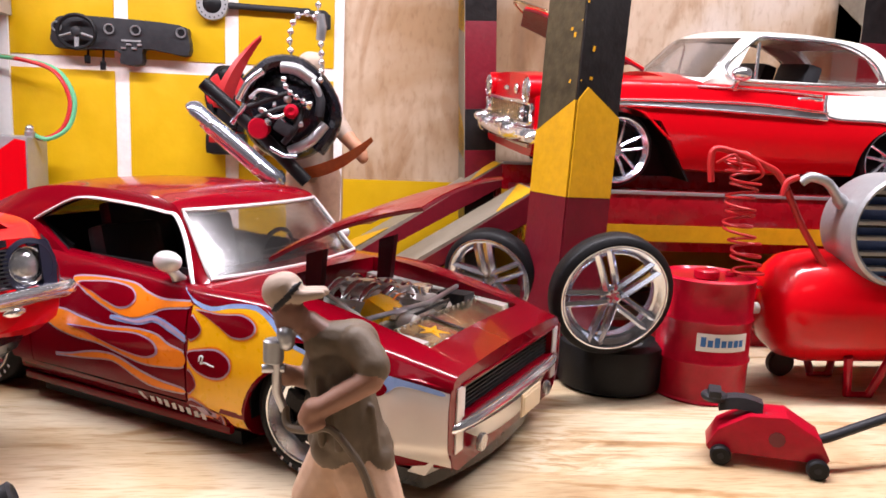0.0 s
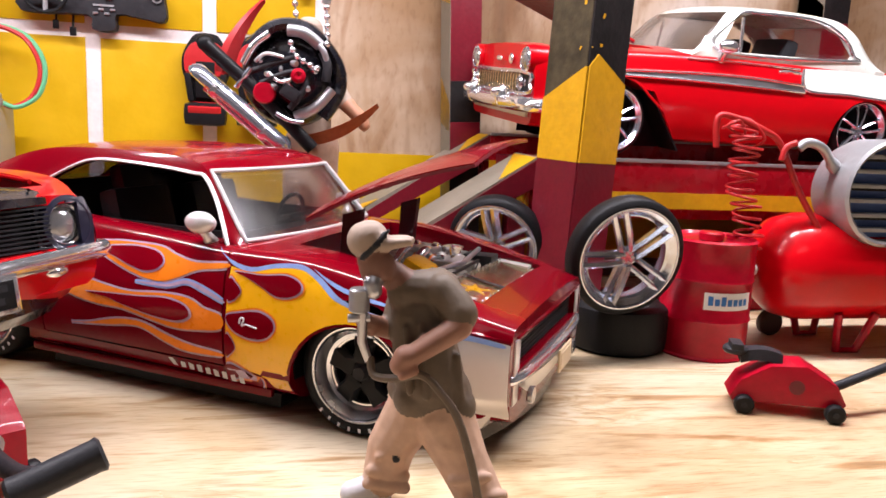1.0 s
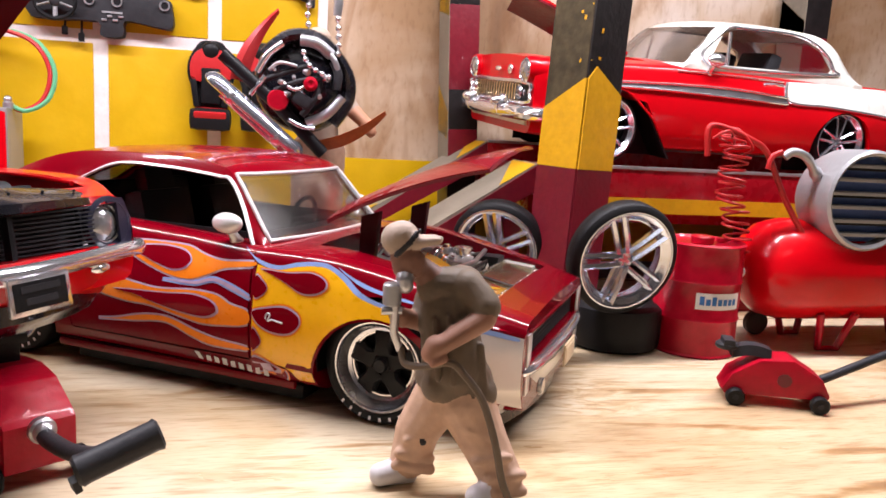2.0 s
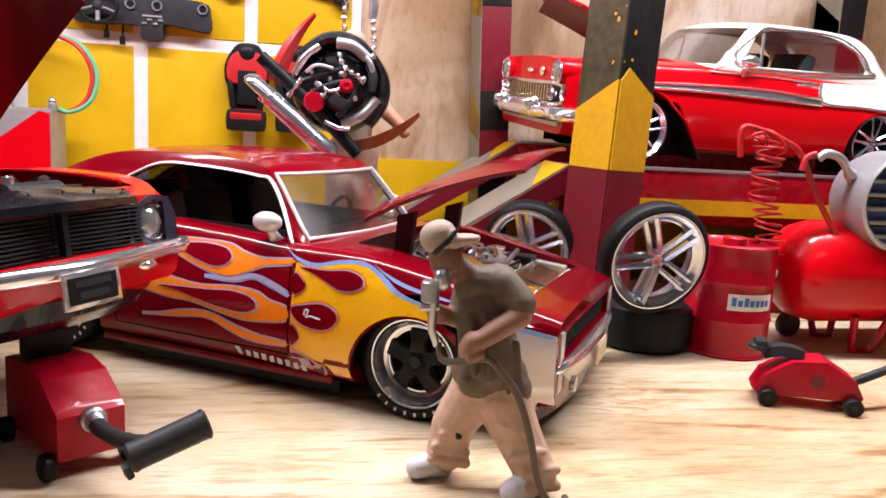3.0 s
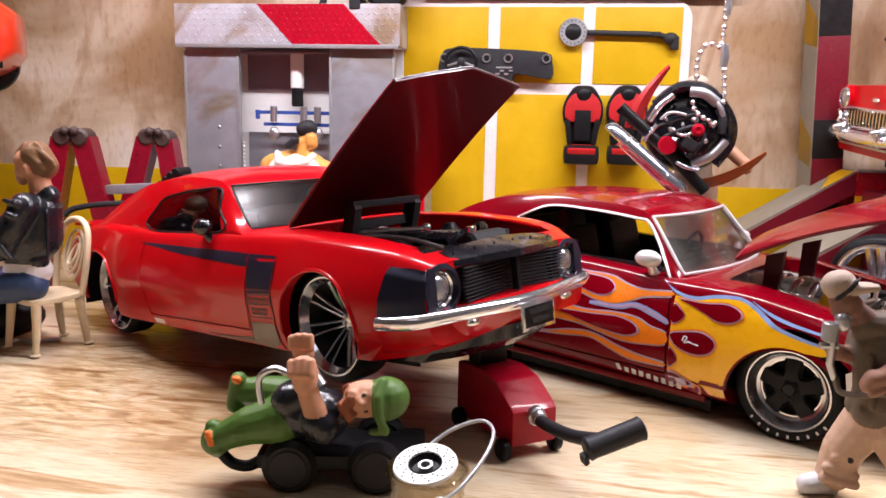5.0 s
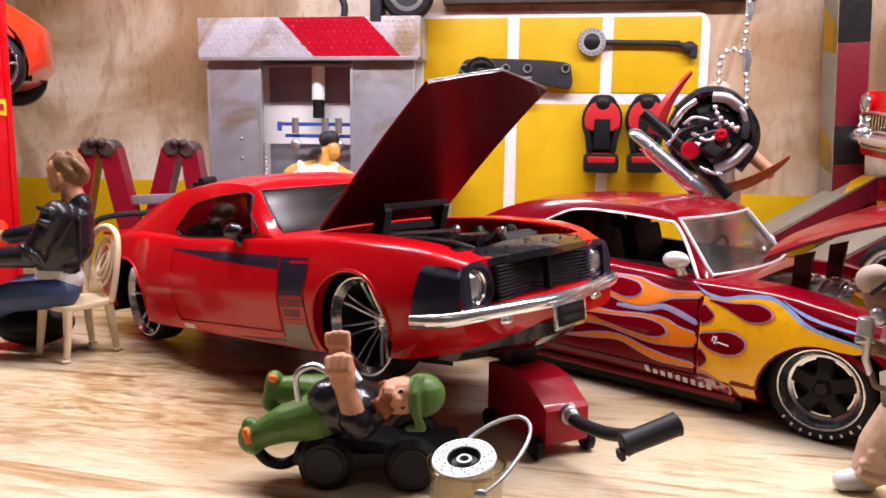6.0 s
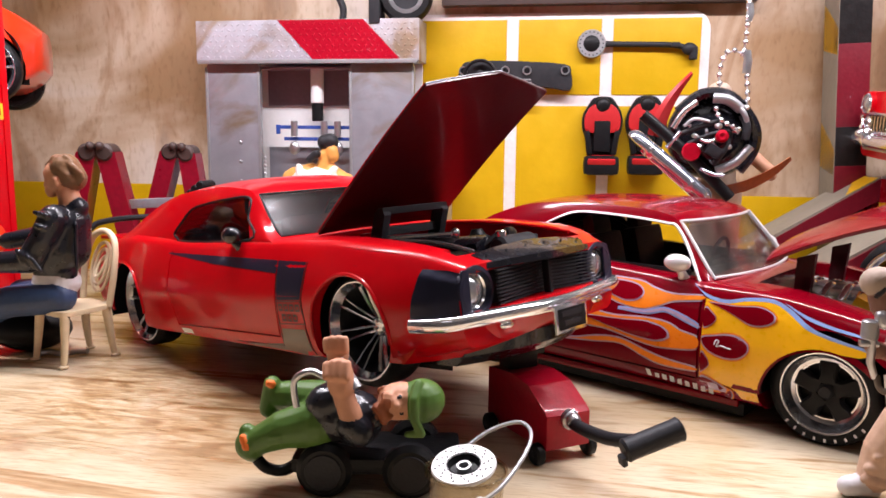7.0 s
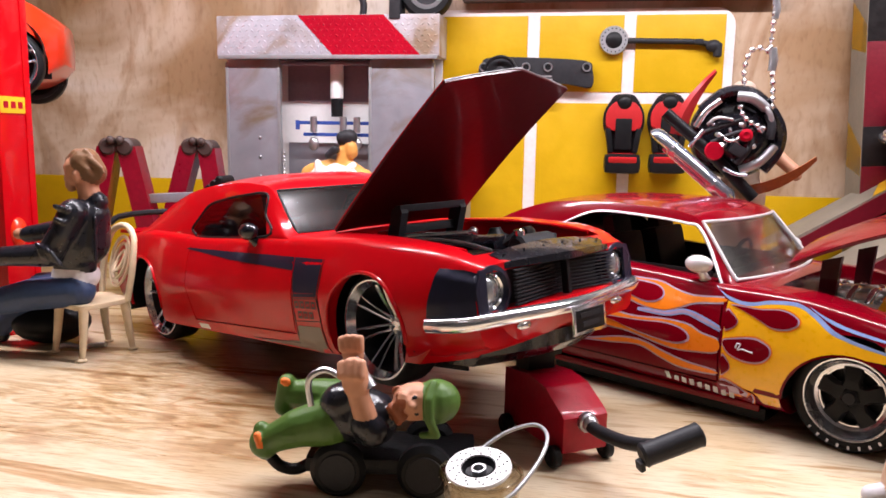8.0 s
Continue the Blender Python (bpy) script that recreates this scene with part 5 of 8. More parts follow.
    for s in (-1, 1):
        cheek = [(3.445, 0.462), (3.698, 0.462), (3.698, 0.685), (3.62, 0.712), (3.50, 0.728), (3.47, 0.60)]
        part("black_cheek", decal(hit_body, cheek, s, 0.006, 0.02), M["navy"], car, "dark blue-black fender corner")
        stripe = [(0.57, 0.915), (1.3, 0.868), (2.172, 0.818), (2.172, 0.732), (1.3, 0.81), (0.57, 0.907)]
        part("side_stripe", decal(hit_body, stripe, s), M["navy"], car, "dark side stripe")
        box_up = [(2.185, 0.817), (2.52, 0.80), (2.475, 0.566), (2.195, 0.56), (2.185, 0.73)]
        part("side_stripe", decal(hit_body, box_up, s), M["navy"], car)
        low = [(1.60, 0.232), (2.28, 0.212), (2.53, 0.188), (2.484, 0.373), (2.206, 0.37), (2.19, 0.265)]
        part("side_stripe", decal(hit_body, low, s), M["olive_stripe"], car, "dark olive lower stripe")
        for line in ([(2.19, 0.55), (2.475, 0.556), (2.50, 0.41), (2.19, 0.40)], [(2.535, 0.80), (2.49, 0.566), (2.50, 0.37), (2.545, 0.18)], [(2.18, 0.72), (2.19, 0.25), (1.55, 0.245)]):
            pts = [p for a, b in zip(line, line[1:]) for p in (onto(hit_body, s, a[0] + (b[0] - a[0]) * k / 6, a[1] + (b[1] - a[1]) * k / 6, 0.002) for k in range(7)) if p]
            part("stripe_outline", tube(pts, 0.003, 5), M["dark_print"], car)
        for row, z in enumerate((0.512, 0.445)):
            for k in range(4 if row == 0 else 3):
                u = 2.205 + 0.068 * k + 0.028 * row
                for bar_ in ([(u, z - 0.024), (u + 0.012, z - 0.024), (u + 0.012, z + 0.024), (u, z + 0.024)], [(u + 0.040, z - 0.024), (u + 0.052, z - 0.024), (u + 0.052, z + 0.024), (u + 0.040, z + 0.024)], [(u + 0.012, z + 0.010), (u + 0.040, z + 0.010), (u + 0.040, z + 0.024), (u + 0.012, z + 0.024)], [(u + 0.012, z - 0.024), (u + 0.040, z - 0.024), (u + 0.040, z - 0.010), (u + 0.012, z - 0.010)]):
                    part("print_bar", decal(hit_body, bar_, s, 0.003, 1.0), M["dark_print"], car)
        tag = [(0.74, 0.275), (0.90, 0.268), (0.90, 0.308), (0.74, 0.315)]
        part("sill_badge", decal(hit_body, tag, s, 0.004, 1.0), M["white"], car)
    # engine bay
    part("engine_tray", box(1.22, 1.17, 0.03, (2.90, 0, 0.44)), M["black"], car)
    engine = part("engine", box(0.6, 0.5, 0.28, (2.75, 0, 0.60), 0.05), M["black"], car, "dark engine block")
    for s in (-1, 1):
        part("rocker_cover", box(0.56, 0.16, 0.1, (2.75, s * 0.24, 0.765), 0.035, pose(0, 0, 0, s * 20)), M["black_gloss"], engine)
    part("air_cleaner", join(cyl(0.20, 0.06, "Z", (2.72, 0, 0.83), 28, 0.015), cyl(0.17, 0.02, "Z", (2.72, 0, 0.865), 28, 0.006)), M["black"], engine)
    part("hose", tube(spline([(3.0, 0.25, 0.76), (3.1, 0.42, 0.84), (3.25, 0.30, 0.82), (3.3, 0.2, 0.74)], 8), 0.03), M["black"], car)
    part("battery", box(0.22, 0.16, 0.18, (3.18, 0.44, 0.72), 0.015), M["charcoal"], car)
    for k, y in enumerate((-0.34, -0.28)):
        part("strut_bar", tube([(2.30, y - 0.05, 0.88), (3.0, y + 0.30, 0.87)], 0.018), M["chrome"], car)
    part("strut_end", ball(0.035, (3.0, 0.0, 0.875)), M["chrome"], car)
    part("firewall", box(0.04, 1.16, 0.3, (2.30, 0, 0.72), 0.01), M["red_bright"], car)
    part("cowl_bar", box(0.10, 0.62, 0.06, (2.42, 0.0, 0.90), 0.02), M["red_bright"], car, "red cowl bar under the hood")
    for s in (-1, 1):
        part("shock_tower", lathe([(0.12, 0), (0.11, 0.12), (0.06, 0.15), (0.04, 0.19), (0, 0.19)], "Z", 20, (2.78, s * 0.46, 0.68)), M["black"], car)
        part("bay_lip", tube(spline([(2.34, s * 0.585, 0.935), (2.8, s * 0.592, 0.905), (3.2, s * 0.592, 0.855), (3.5, s * 0.585, 0.80)], 5), 0.014, 8), M["red_bright"], car)
    part("fuel_line", tube(spline([(2.5, -0.42, 0.80), (2.8, -0.36, 0.86), (3.15, -0.30, 0.83), (3.34, -0.2, 0.76)], 6), 0.016, 8), M["chrome"], car)
    part("expansion_tank", cyl(0.075, 0.34, "Y", (3.40, 0.12, 0.765), 20, 0.02), M["charcoal"], car)
    part("cap", cyl(0.035, 0.05, "Z", (3.40, 0.0, 0.85), 16, 0.008), M["chrome"], car)
    # hood and hinge frame
    skin, frame_in = bonnet(1.41, 0.58, 0.565, 0.12, 0.02, 0.016, 0.012, 3.0)
    hood = part("hood", skin, M["red_bright"], car, "raised hood, dark red underside", at=pose(2.27, 0, 0.965, 0, -35.2))
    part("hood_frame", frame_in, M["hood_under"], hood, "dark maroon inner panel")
    part("hood_edge", tube([(1.533 - 0.122 * abs(a), 0.565 * a, -0.012 + 0.014 * (1 - abs(a) ** 3)) for a in np.linspace(-1, 1, 13)], 0.008, 8, flat=0.8), M["alu"], hood, "bare pale front edge")
    for s in (-1, 1):
        arm = [[(x, s * 0.28 + d, z) for x, z in ((2.44, 0.78), (2.56, 0.78), (2.66, 1.04), (2.64, 1.09), (2.56, 1.07))] for d in (-0.03, 0.03)]
        part("hood_arm", loft(arm), M["charcoal"], car)
    part("hinge_bar", join(box(0.06, 0.62, 0.05, (2.62, 0, 1.07), 0.01), box(0.04, 0.5, 0.06, (2.56, 0, 0.93), 0.01)), M["charcoal"], car)
    well_shades(car, axles[:1], 0.507, 0.412, wide=0.88)
    well_shades(car, axles[1:], 0.507, 0.447, wide=0.88)
    for y in (-0.70, 0.70):
        wheel(car, 2.92, y, 0.355, 0.305, 0.25, "seven_twin", deep=0.10, z=0.365)
        wheel(car, -0.26, y * 0.92, 0.40, 0.345, 0.25, "five_split", deep=0.06, z=0.475)
    tail = [[(x, y, z) for x, z in ((-1.10, 1.09), (-0.65, 1.06), (-0.65, 1.085), (-1.08, 1.12))] for y in np.linspace(-0.74, 0.74, 5)]
    part("tail_spoiler", loft(tail), M["red_bright"], car)
    return car, hit_body


fastback, fastback_hit = red_fastback(pose(-4.772, 5.02, 0, 0, 0, -35.5) @ pose(-0.03, 0, 0, 1.2, -8.0))


def two_tone_hardtop(at):
    """The red and white hardtop on the lift, nose to the west, hood up."""
    car = thing("classic_car", at, "red and white model fifties hardtop parked on the lift", "model car")
    st = np.linspace(-2.50, 2.42, 47)
    w = curve((-2.6, 0.78), (-2.0, 0.86), (-1.3, 0.90), (0, 0.88), (1.5, 0.90), (2.1, 0.88), (2.5, 0.84))
    wf = curve((-2.6, 0.66), (-1.8, 0.76), (0, 0.79), (1.5, 0.80), (2.2, 0.80), (2.5, 0.78))
    zb = curve((-2.6, 0.26), (-1.8, 0.16), (0, 0.14), (1.6, 0.16), (2.5, 0.24))
    zw = curve((-2.6, 0.55), (0, 0.52), (2.5, 0.55))
    zf = curve((-2.6, 0.82), (-1.7, 0.90), (-0.6, 0.92), (0.9, 0.95), (1.8, 0.93), (2.5, 0.90))
    zc = curve((-2.6, 0.86), (-1.4, 0.94), (0.8, 1.02), (1.8, 1.0), (2.5, 0.93))
    body = body_solid(st, w, wf, zb, zw, zf, zc)
    greenhouse = [(-1.32, 0.96, 0.62, 0.95, 0.78, 0.92, -0.14), (-1.16, 1.12, 0.64, 1.08, 0.78, 0.93, -0.13), (-0.98, 1.30, 0.655, 1.25, 0.775, 0.95, -0.10), (-0.75, 1.41, 0.66, 1.36, 0.77, 0.96, -0.05), (-0.4, 1.455, 0.665, 1.395, 0.765, 0.97, 0), (0.0, 1.46, 0.67, 1.40, 0.765, 0.98, 0.03), (0.35, 1.435, 0.67, 1.38, 0.765, 0.98, 0.08), (0.48, 1.38, 0.675, 1.335, 0.77, 0.985, 0.12), (0.62, 1.23, 0.70, 1.20, 0.775, 0.985, 0.15), (0.76, 1.08, 0.74, 1.06, 0.78, 0.98, 0.16), (0.88, 0.97, 0.77, 0.96, 0.785, 0.95, 0.16)]
    roof_raw = cabin_solid(greenhouse)
    hit_body, hit_roof = surface(body), surface(roof_raw)
    axles = ((1.64, 0.33), (-1.10, 0.25))
    body = boolean(body, wheel_wells(axles, 0.38) + [prism([(1.66, 0.06), (0.92, 0.06), (1.28, 0.60), (1.66, 0.66)], min(s * 0.525, s * 1.3), max(s * 0.525, s * 1.3)) for s in (-1, 1)] + [prism([(-0.9, 0.35), (0.7, 0.35), (0.85, 1.2), (-1.0, 1.2)], -0.70, 0.70), prism([(1.15, 0.40), (2.2, 0.40), (2.2, 1.3), (1.15, 1.3)], -0.56, 0.56)])
    part("body", body, M["red_bright"], car)
    window = [(0.60, 1.0), (0.40, 1.33), (0.1, 1.37), (-0.5, 1.35), (-0.81, 1.22), (-0.93, 1.05), (-0.88, 1.0)]
    front = [(-0.755, 0.99), (0.755, 0.99), (0.655, 1.36), (-0.655, 1.36)]
    rear = [(-0.62, 1.0), (0.62, 1.0), (0.54, 1.33), (-0.54, 1.33)]
    cuts = [prism(window, -1.2, 1.2), prism(front, 0.36, 1.5, "X"), prism(rear, -1.9, -0.73, "X")]
    pane_f, pane_r = (boolean(boolean(roof_raw.copy(), [c.copy()], "INTERSECT"), [cabin_solid(greenhouse, 0.018)]) for c in cuts[1:])
    top = boolean(roof_raw.copy(), cuts + [cabin_solid(greenhouse, 0.035)])
    part("roof", top, M["white_car"], car, "cream white roof")
    part("windscreen", pane_f, M["windscreen"], car)
    part("rear_window", pane_r, M["windscreen"], car)
    for s in (-1, 1):
        part("window_trim", trim_line(hit_roof, s, window, 0.016, 6, True), M["chrome"], car)
        part("quarter_light", tube([(0.36, s * 0.755, 1.0), (0.34, s * 0.70, 1.32)], 0.016), M["chrome"], car)
        part("belt_trim", trim_line(hit_body, s, [(-0.3, 0.885), (0.3, 0.905), (0.95, 0.91)], 0.010, 6), M["chrome"], car)
        spear = [(2.30, 0.745), (1.2, 0.775), (0.4, 0.78), (-0.34, 0.735), (-0.34, 0.675), (0.4, 0.70), (1.2, 0.72), (2.30, 0.715)]
        part("side_trim", decal(hit_body, spear, s, 0.012), M["steel"], car, "brushed side flash")
        for keys in (spear[:4], spear[4:]):
            part("trim_edge", trim_line(hit_body, s, keys, 0.013, 6, lift=0.012), M["chrome"], car)
        rearpaint = [(-0.34, 0.895), (-0.34, 0.70), (-0.9, 0.675), (-1.6, 0.62), (-2.44, 0.54), (-2.44, 0.80), (-1.7, 0.885), (-0.8, 0.90)]
        part("rear_quarter", decal(hit_body, rearpaint, s, 0.006), M["white_car"], car, "cream white rear quarter")
        part("quarter_trim", trim_line(hit_body, s, [(-0.34, 0.89), (-0.36, 0.70), (-0.9, 0.675), (-1.6, 0.62), (-2.4, 0.54)], 0.014, 6, lift=0.006), M["chrome"], car)
        part("door_handle", tube(spline([(-0.02, s * 0.86, 0.85), (-0.08, s * 0.905, 0.855), (-0.2, s * 0.905, 0.85), (-0.26, s * 0.86, 0.85)], 4), 0.016), M["chrome"], car)
        mirror_part(car, 0.56, s * 0.80, 0.94, M["chrome"], s)
        headlamp(car, (2.44, s * 0.70, 0.80), 0.095, M["chrome"])
        part("lamp_hood", lathe([(0.125, -0.2), (0.135, 0.0), (0.125, 0.05), (0.11, 0.04)], "X", 24, (2.42, s * 0.70, 0.80)), M["red_bright"], car)
        part("parking_lamp", join(ball(0.07, (2.42, s * 0.62, 0.60), (0.7, 1.3, 0.8)), lathe([(0.06, 0), (0.07, 0.03), (0.05, 0.05)], "X", 18, (2.44, s * 0.62, 0.6))), M["chrome"], car)
        arch = [(1.64 + 0.385 * math.cos(a), 0.33 + 0.385 * math.sin(a)) for a in np.linspace(-0.3, math.pi * 0.78, 18)] + [(1.18, 0.44), (0.97, 0.14)]
        part("arch_lip", trim_line(hit_body, s, arch, 0.012, 1, lift=0.0), M["red_bright"], car)
    part("hood_ornament", join(ball(0.035, (2.46, 0, 0.80), (0.6, 2.2, 0.7)), ball(0.05, (2.44, 0.28, 0.80), (0.5, 1, 1))), M["chrome"], car)
    grille = part("grille", box(0.05, 1.5, 0.17, (2.42, 0, 0.60), 0.02), M["black"], car)
    for k in range(17):
        part("slat", box(0.02, 0.03, 0.15, (2.452, -0.56 + 0.07 * k, 0.60), 0.005), M["gold_chrome"], grille)
    part("grille_frame", tube(spline([(2.45, -0.76, 0.69), (2.47, 0, 0.695), (2.45, 0.76, 0.69), (2.44, 0.79, 0.6), (2.45, 0.76, 0.51), (2.47, 0, 0.505), (2.45, -0.76, 0.51), (2.44, -0.79, 0.6)], 4, True), 0.02, 8, True), M["chrome"], car)
    bar = [(2.15, -0.92, 0.42), (2.42, -0.88, 0.42), (2.52, -0.6, 0.42), (2.55, 0, 0.42), (2.52, 0.6, 0.42), (2.42, 0.88, 0.42), (2.15, 0.92, 0.42)]
    part("bumper", tube(spline(bar, 5), 0.075, 10, flat=0.9), M["chrome"], car, "chrome front bumper")
    for s in (-1, 1):
        part("bumper_guard", join(ball(0.085, (2.55, s * 0.42, 0.46), (0.9, 0.8, 1.3)), ball(0.06, (2.60, s * 0.42, 0.50), (1.2, 0.8, 0.8))), M["chrome"], car)
    part("valance", box(0.2, 1.5, 0.05, (2.34, 0, 0.33), 0.015), M["white_car"], car)
    part("floor_pan", box(1.7, 1.36, 0.04, (-0.1, 0, 0.4)), M["black"], car)
    seats(car, -0.05, 0.56, M["charcoal"])
    steering(car, 0.42, 0.36, 0.95)
    part("engine", join(box(0.6, 0.4, 0.3, (1.6, 0, 0.6), 0.05), cyl(0.2, 0.06, "Z", (1.6, 0, 0.85), 24, 0.01)), M["chrome"], car)
    skin, frame_in = bonnet(1.0, 0.44, 0.52, 0.16, crown=0.07)
    hood = part("hood", skin, M["red_bright"], car, "raised red hood", at=pose(1.30, 0, 1.02, 0, -24))
    part("hood_frame", frame_in, M["red_dark"], hood)
    part("hood_emblem", tube(spline([(1.05, -0.35, 0.05), (1.27, 0, 0.05), (1.05, 0.35, 0.05)], 6), 0.016), M["gold_chrome"], hood)
    well_shades(car, axles[:1], 0.527, 0.36, 0.36)
    well_shades(car, axles[1:], 0.527, 0.38, wide=0.82)
    # black plate over the slanted well wall, as the shade inside
    for s in (-1, 1):
        part("well_shade_arch", prism([(0.925, 0.07), (1.283, 0.60), (1.30, 0.60), (0.945, 0.07)], min(s * 0.53, s * 0.85), max(s * 0.53, s * 0.85)), M["black"], car)
    for x, z in axles:
        for y in (-0.76, 0.76):
            wheel(car, x, y, 0.33, 0.285, 0.2, "five_split")
    return car, hit_body


hardtop, hardtop_hit = two_tone_hardtop(pose(3.95, 6.93, 1.49, 0, 0, 184) @ pose(0, 0, 0, -4.5))

# ---- garage fittings: columns, lift, booth ----
def striped_column(at, w, d, h, bands, label):
    col = thing("support_column", at, label, "column", "striped columns along the back wall")
    z = 0
    for top, mt in bands:
        part("band", box(w, d, top - z, (0, 0, (top + z) / 2), 0.006), M[mt], col)
        z = top
    for z0 in (1.55, 2.9):
        part("hazard_mark", prism([(-d / 2 + 0.01, z0), (d / 2 - 0.01, z0 + 0.1), (d / 2 - 0.01, z0 + 0.62), (-d / 2 + 0.01, z0 + 0.3)], -w / 2 - 0.006, -w / 2 + 0.02, "X"), M["post_yellow"], col, "yellow hazard mark")
    part("side_face", box(0.01, d - 0.01, h, (-w / 2 - 0.001, 0, h / 2)), M["grey_paint"], col, "grey-olive side face")
    return col


COLUMN = ((1.2, "post_black"), (1.66, "red_dark"), (2.1, "post_black"), (3.02, "red_dark"), (4.2, "post_black"))
striped_column(pose(1.50, 7.92, 0, 0, -2.5), 0.34, 0.5, 4.2, COLUMN, "black and dark red striped column with yellow side marks")
striped_column(pose(5.86, 7.92, 0), 0.34, 0.5, 4.2, COLUMN, "black and dark red striped column with yellow side marks")


def lift_post(at):
    post = thing("lift_post", at, "square lift post painted dark red, yellow and black", "post")
    a = 0.215
    part("shaft", box(2 * a, 2 * a, 3.6, (0, 0, 1.8), 0.012), M["post_black"], post, "chipped black upper shaft")
    part("side_face", box(0.008, 2 * a - 0.03, 2.1, (-a - 0.002, 0, 2.5)), M["olive_dark"], post, "worn olive face")
    for k in range(4):
        turn = Matrix.Rotation(math.pi / 2 * k, 4, "Z")
        low = box(2 * a - 0.004, 0.012, 1.41, (0, -a - 0.004, 0.705))
        part("red_foot", moved(low, turn), M["red_dark"], post)
        peak = ((-0.6 * a, 2.22), (-a * 0.9, 1.86), (0, 1.9), (a * 0.9, 2.12))[k]
        low_l, low_r = ((2.12, 2.02), (1.86, 1.6), (1.7, 1.7), (1.88, 2.12))[k]
        mark = prism([(-a + 0.004, 1.412), (a - 0.004, 1.412), (a - 0.004, low_r), peak, (-a + 0.004, low_l)], -a - 0.012, -a + 0.01)
        part("yellow_mark", moved(mark, turn), M["post_yellow"], post, "yellow chevron mark")
    # bare yellow chips along the worn corner
    rng = random.Random(5)
    for k in range(12):
        z = 2.25 + 1.2 * rng.random()
        h, d = 0.008 + 0.03 * rng.random(), 0.006 + 0.02 * rng.random()
        side = rng.random() < 0.4
        off = 0.012 + 0.12 * rng.random() ** 2
        at = (-a - 0.008, -a + off, z) if side else (-a + off, -a - 0.002, z)
        part("paint_chip", box(0.004 if side else d, d if side else 0.004, h, at, rot=pose(0, 0, 0, 50 * rng.random() if side else 0, 0 if side else 50 * rng.random(), 0)), M["post_yellow"], post)
    return post


lift_post(pose(1.70, 5.18, 0, 0, 2.2, 0) @ pose(0, 0, 0, 0, 0, 26))


def car_lift():
    lift = thing("car_lift", pose(4.6, 6.75, 0), "dark red drive-on car lift with yellow striped ramps", "car lift")
    for y, z in ((-0.78, 1.40), (0.84, 1.54)):
        x0, x1 = -3.0, 3.6
        deck = part("runway", box(x1 - x0, 0.74, 0.26, ((x0 + x1) / 2, y, z - 0.13), 0.012), M["lift_red"], lift)
        part("stripe", box(x1 - x0, 0.02, 0.14, ((x0 + x1) / 2, y - 0.37, z - 0.33)), M["post_yellow"], deck, "ochre stripe along the beam")
        part("lower_beam", box(x1 - x0, 0.5, 0.24, ((x0 + x1) / 2, y + 0.1, z - 0.40), 0.01), M["lift_red"], deck)
        part("edge_rail", box(x1 - x0, 0.03, 0.03, ((x0 + x1) / 2, y - 0.365, z + 0.012), 0.006), M["alu"], deck, "worn bare edge rail")
        length, drop = 2.25, 0.62
        ramp = part("ramp", prism([(x0 - length, z - length * drop - 0.0), (x0, z + 0.01), (x0, z - 0.06), (x0 - length, z - length * drop - 0.05)], y - 0.34, y + 0.34), M["grey_paint"], lift, "grey-olive ramp with yellow marks")
        for s in (-1, 1):
            part("ramp_side", prism([(x0 - length, z - length * drop - 0.08), (x0, z + 0.0), (x0, z - 0.24), (x0 - length, max(0.0, z - length * drop - 0.3))], y + s * 0.345 - 0.012, y + s * 0.345 + 0.012), M["red_dark"], ramp)
        for u0, u1, v0, v1 in ((0.0, 0.0, -0.33, 0.33), (0.62, 0.62, -0.33, 0.33)):
            p = [(x0 - u0 - 0.02, v0), (x0 - u0 - 0.34, v0), (x0 - u0 - 0.02, v1)] if u0 == 0 else [(x0 - 1.15, v0), (x0 - 1.55, v0), (x0 - 1.95, v1), (x0 - 1.5, v1)]
            bm = bmesh.new()
            bm.faces.new([bm.verts.new((px, y + pv, z + 0.016 - (x0 - px) * drop)) for px, pv in p])
            bmesh.ops.recalc_face_normals(bm, faces=bm.faces[:])
            part("hazard_mark", bm, M["post_yellow"], ramp, "yellow mark", smooth=0)
    part("cross_beam", box(0.3, 1.7, 0.26, (-2.78, 0.05, 1.22), 0.01), M["red_dark"], lift)
    part("cross_beam", box(0.3, 1.7, 0.26, (3.2, 0.05, 1.22), 0.01), M["red_dark"], lift)
    for x, y in ((-2.55, 0.9), (3.3, 0.9), (3.3, -0.8), (0.6, -0.75), (0.6, 0.9)):
        part("leg", box(0.22, 0.22, 1.0, (x, y, 0.5), 0.01), M["red_dark"], lift)
    part("base_beam", box(6.2, 0.3, 0.16, (0.3, -0.72, 0.08), 0.01), M["red_tool"], lift)
    part("base_beam", box(6.2, 0.3, 0.16, (0.3, 0.85, 0.08), 0.01), M["bench_dark"], lift)
    return lift


car_lift()


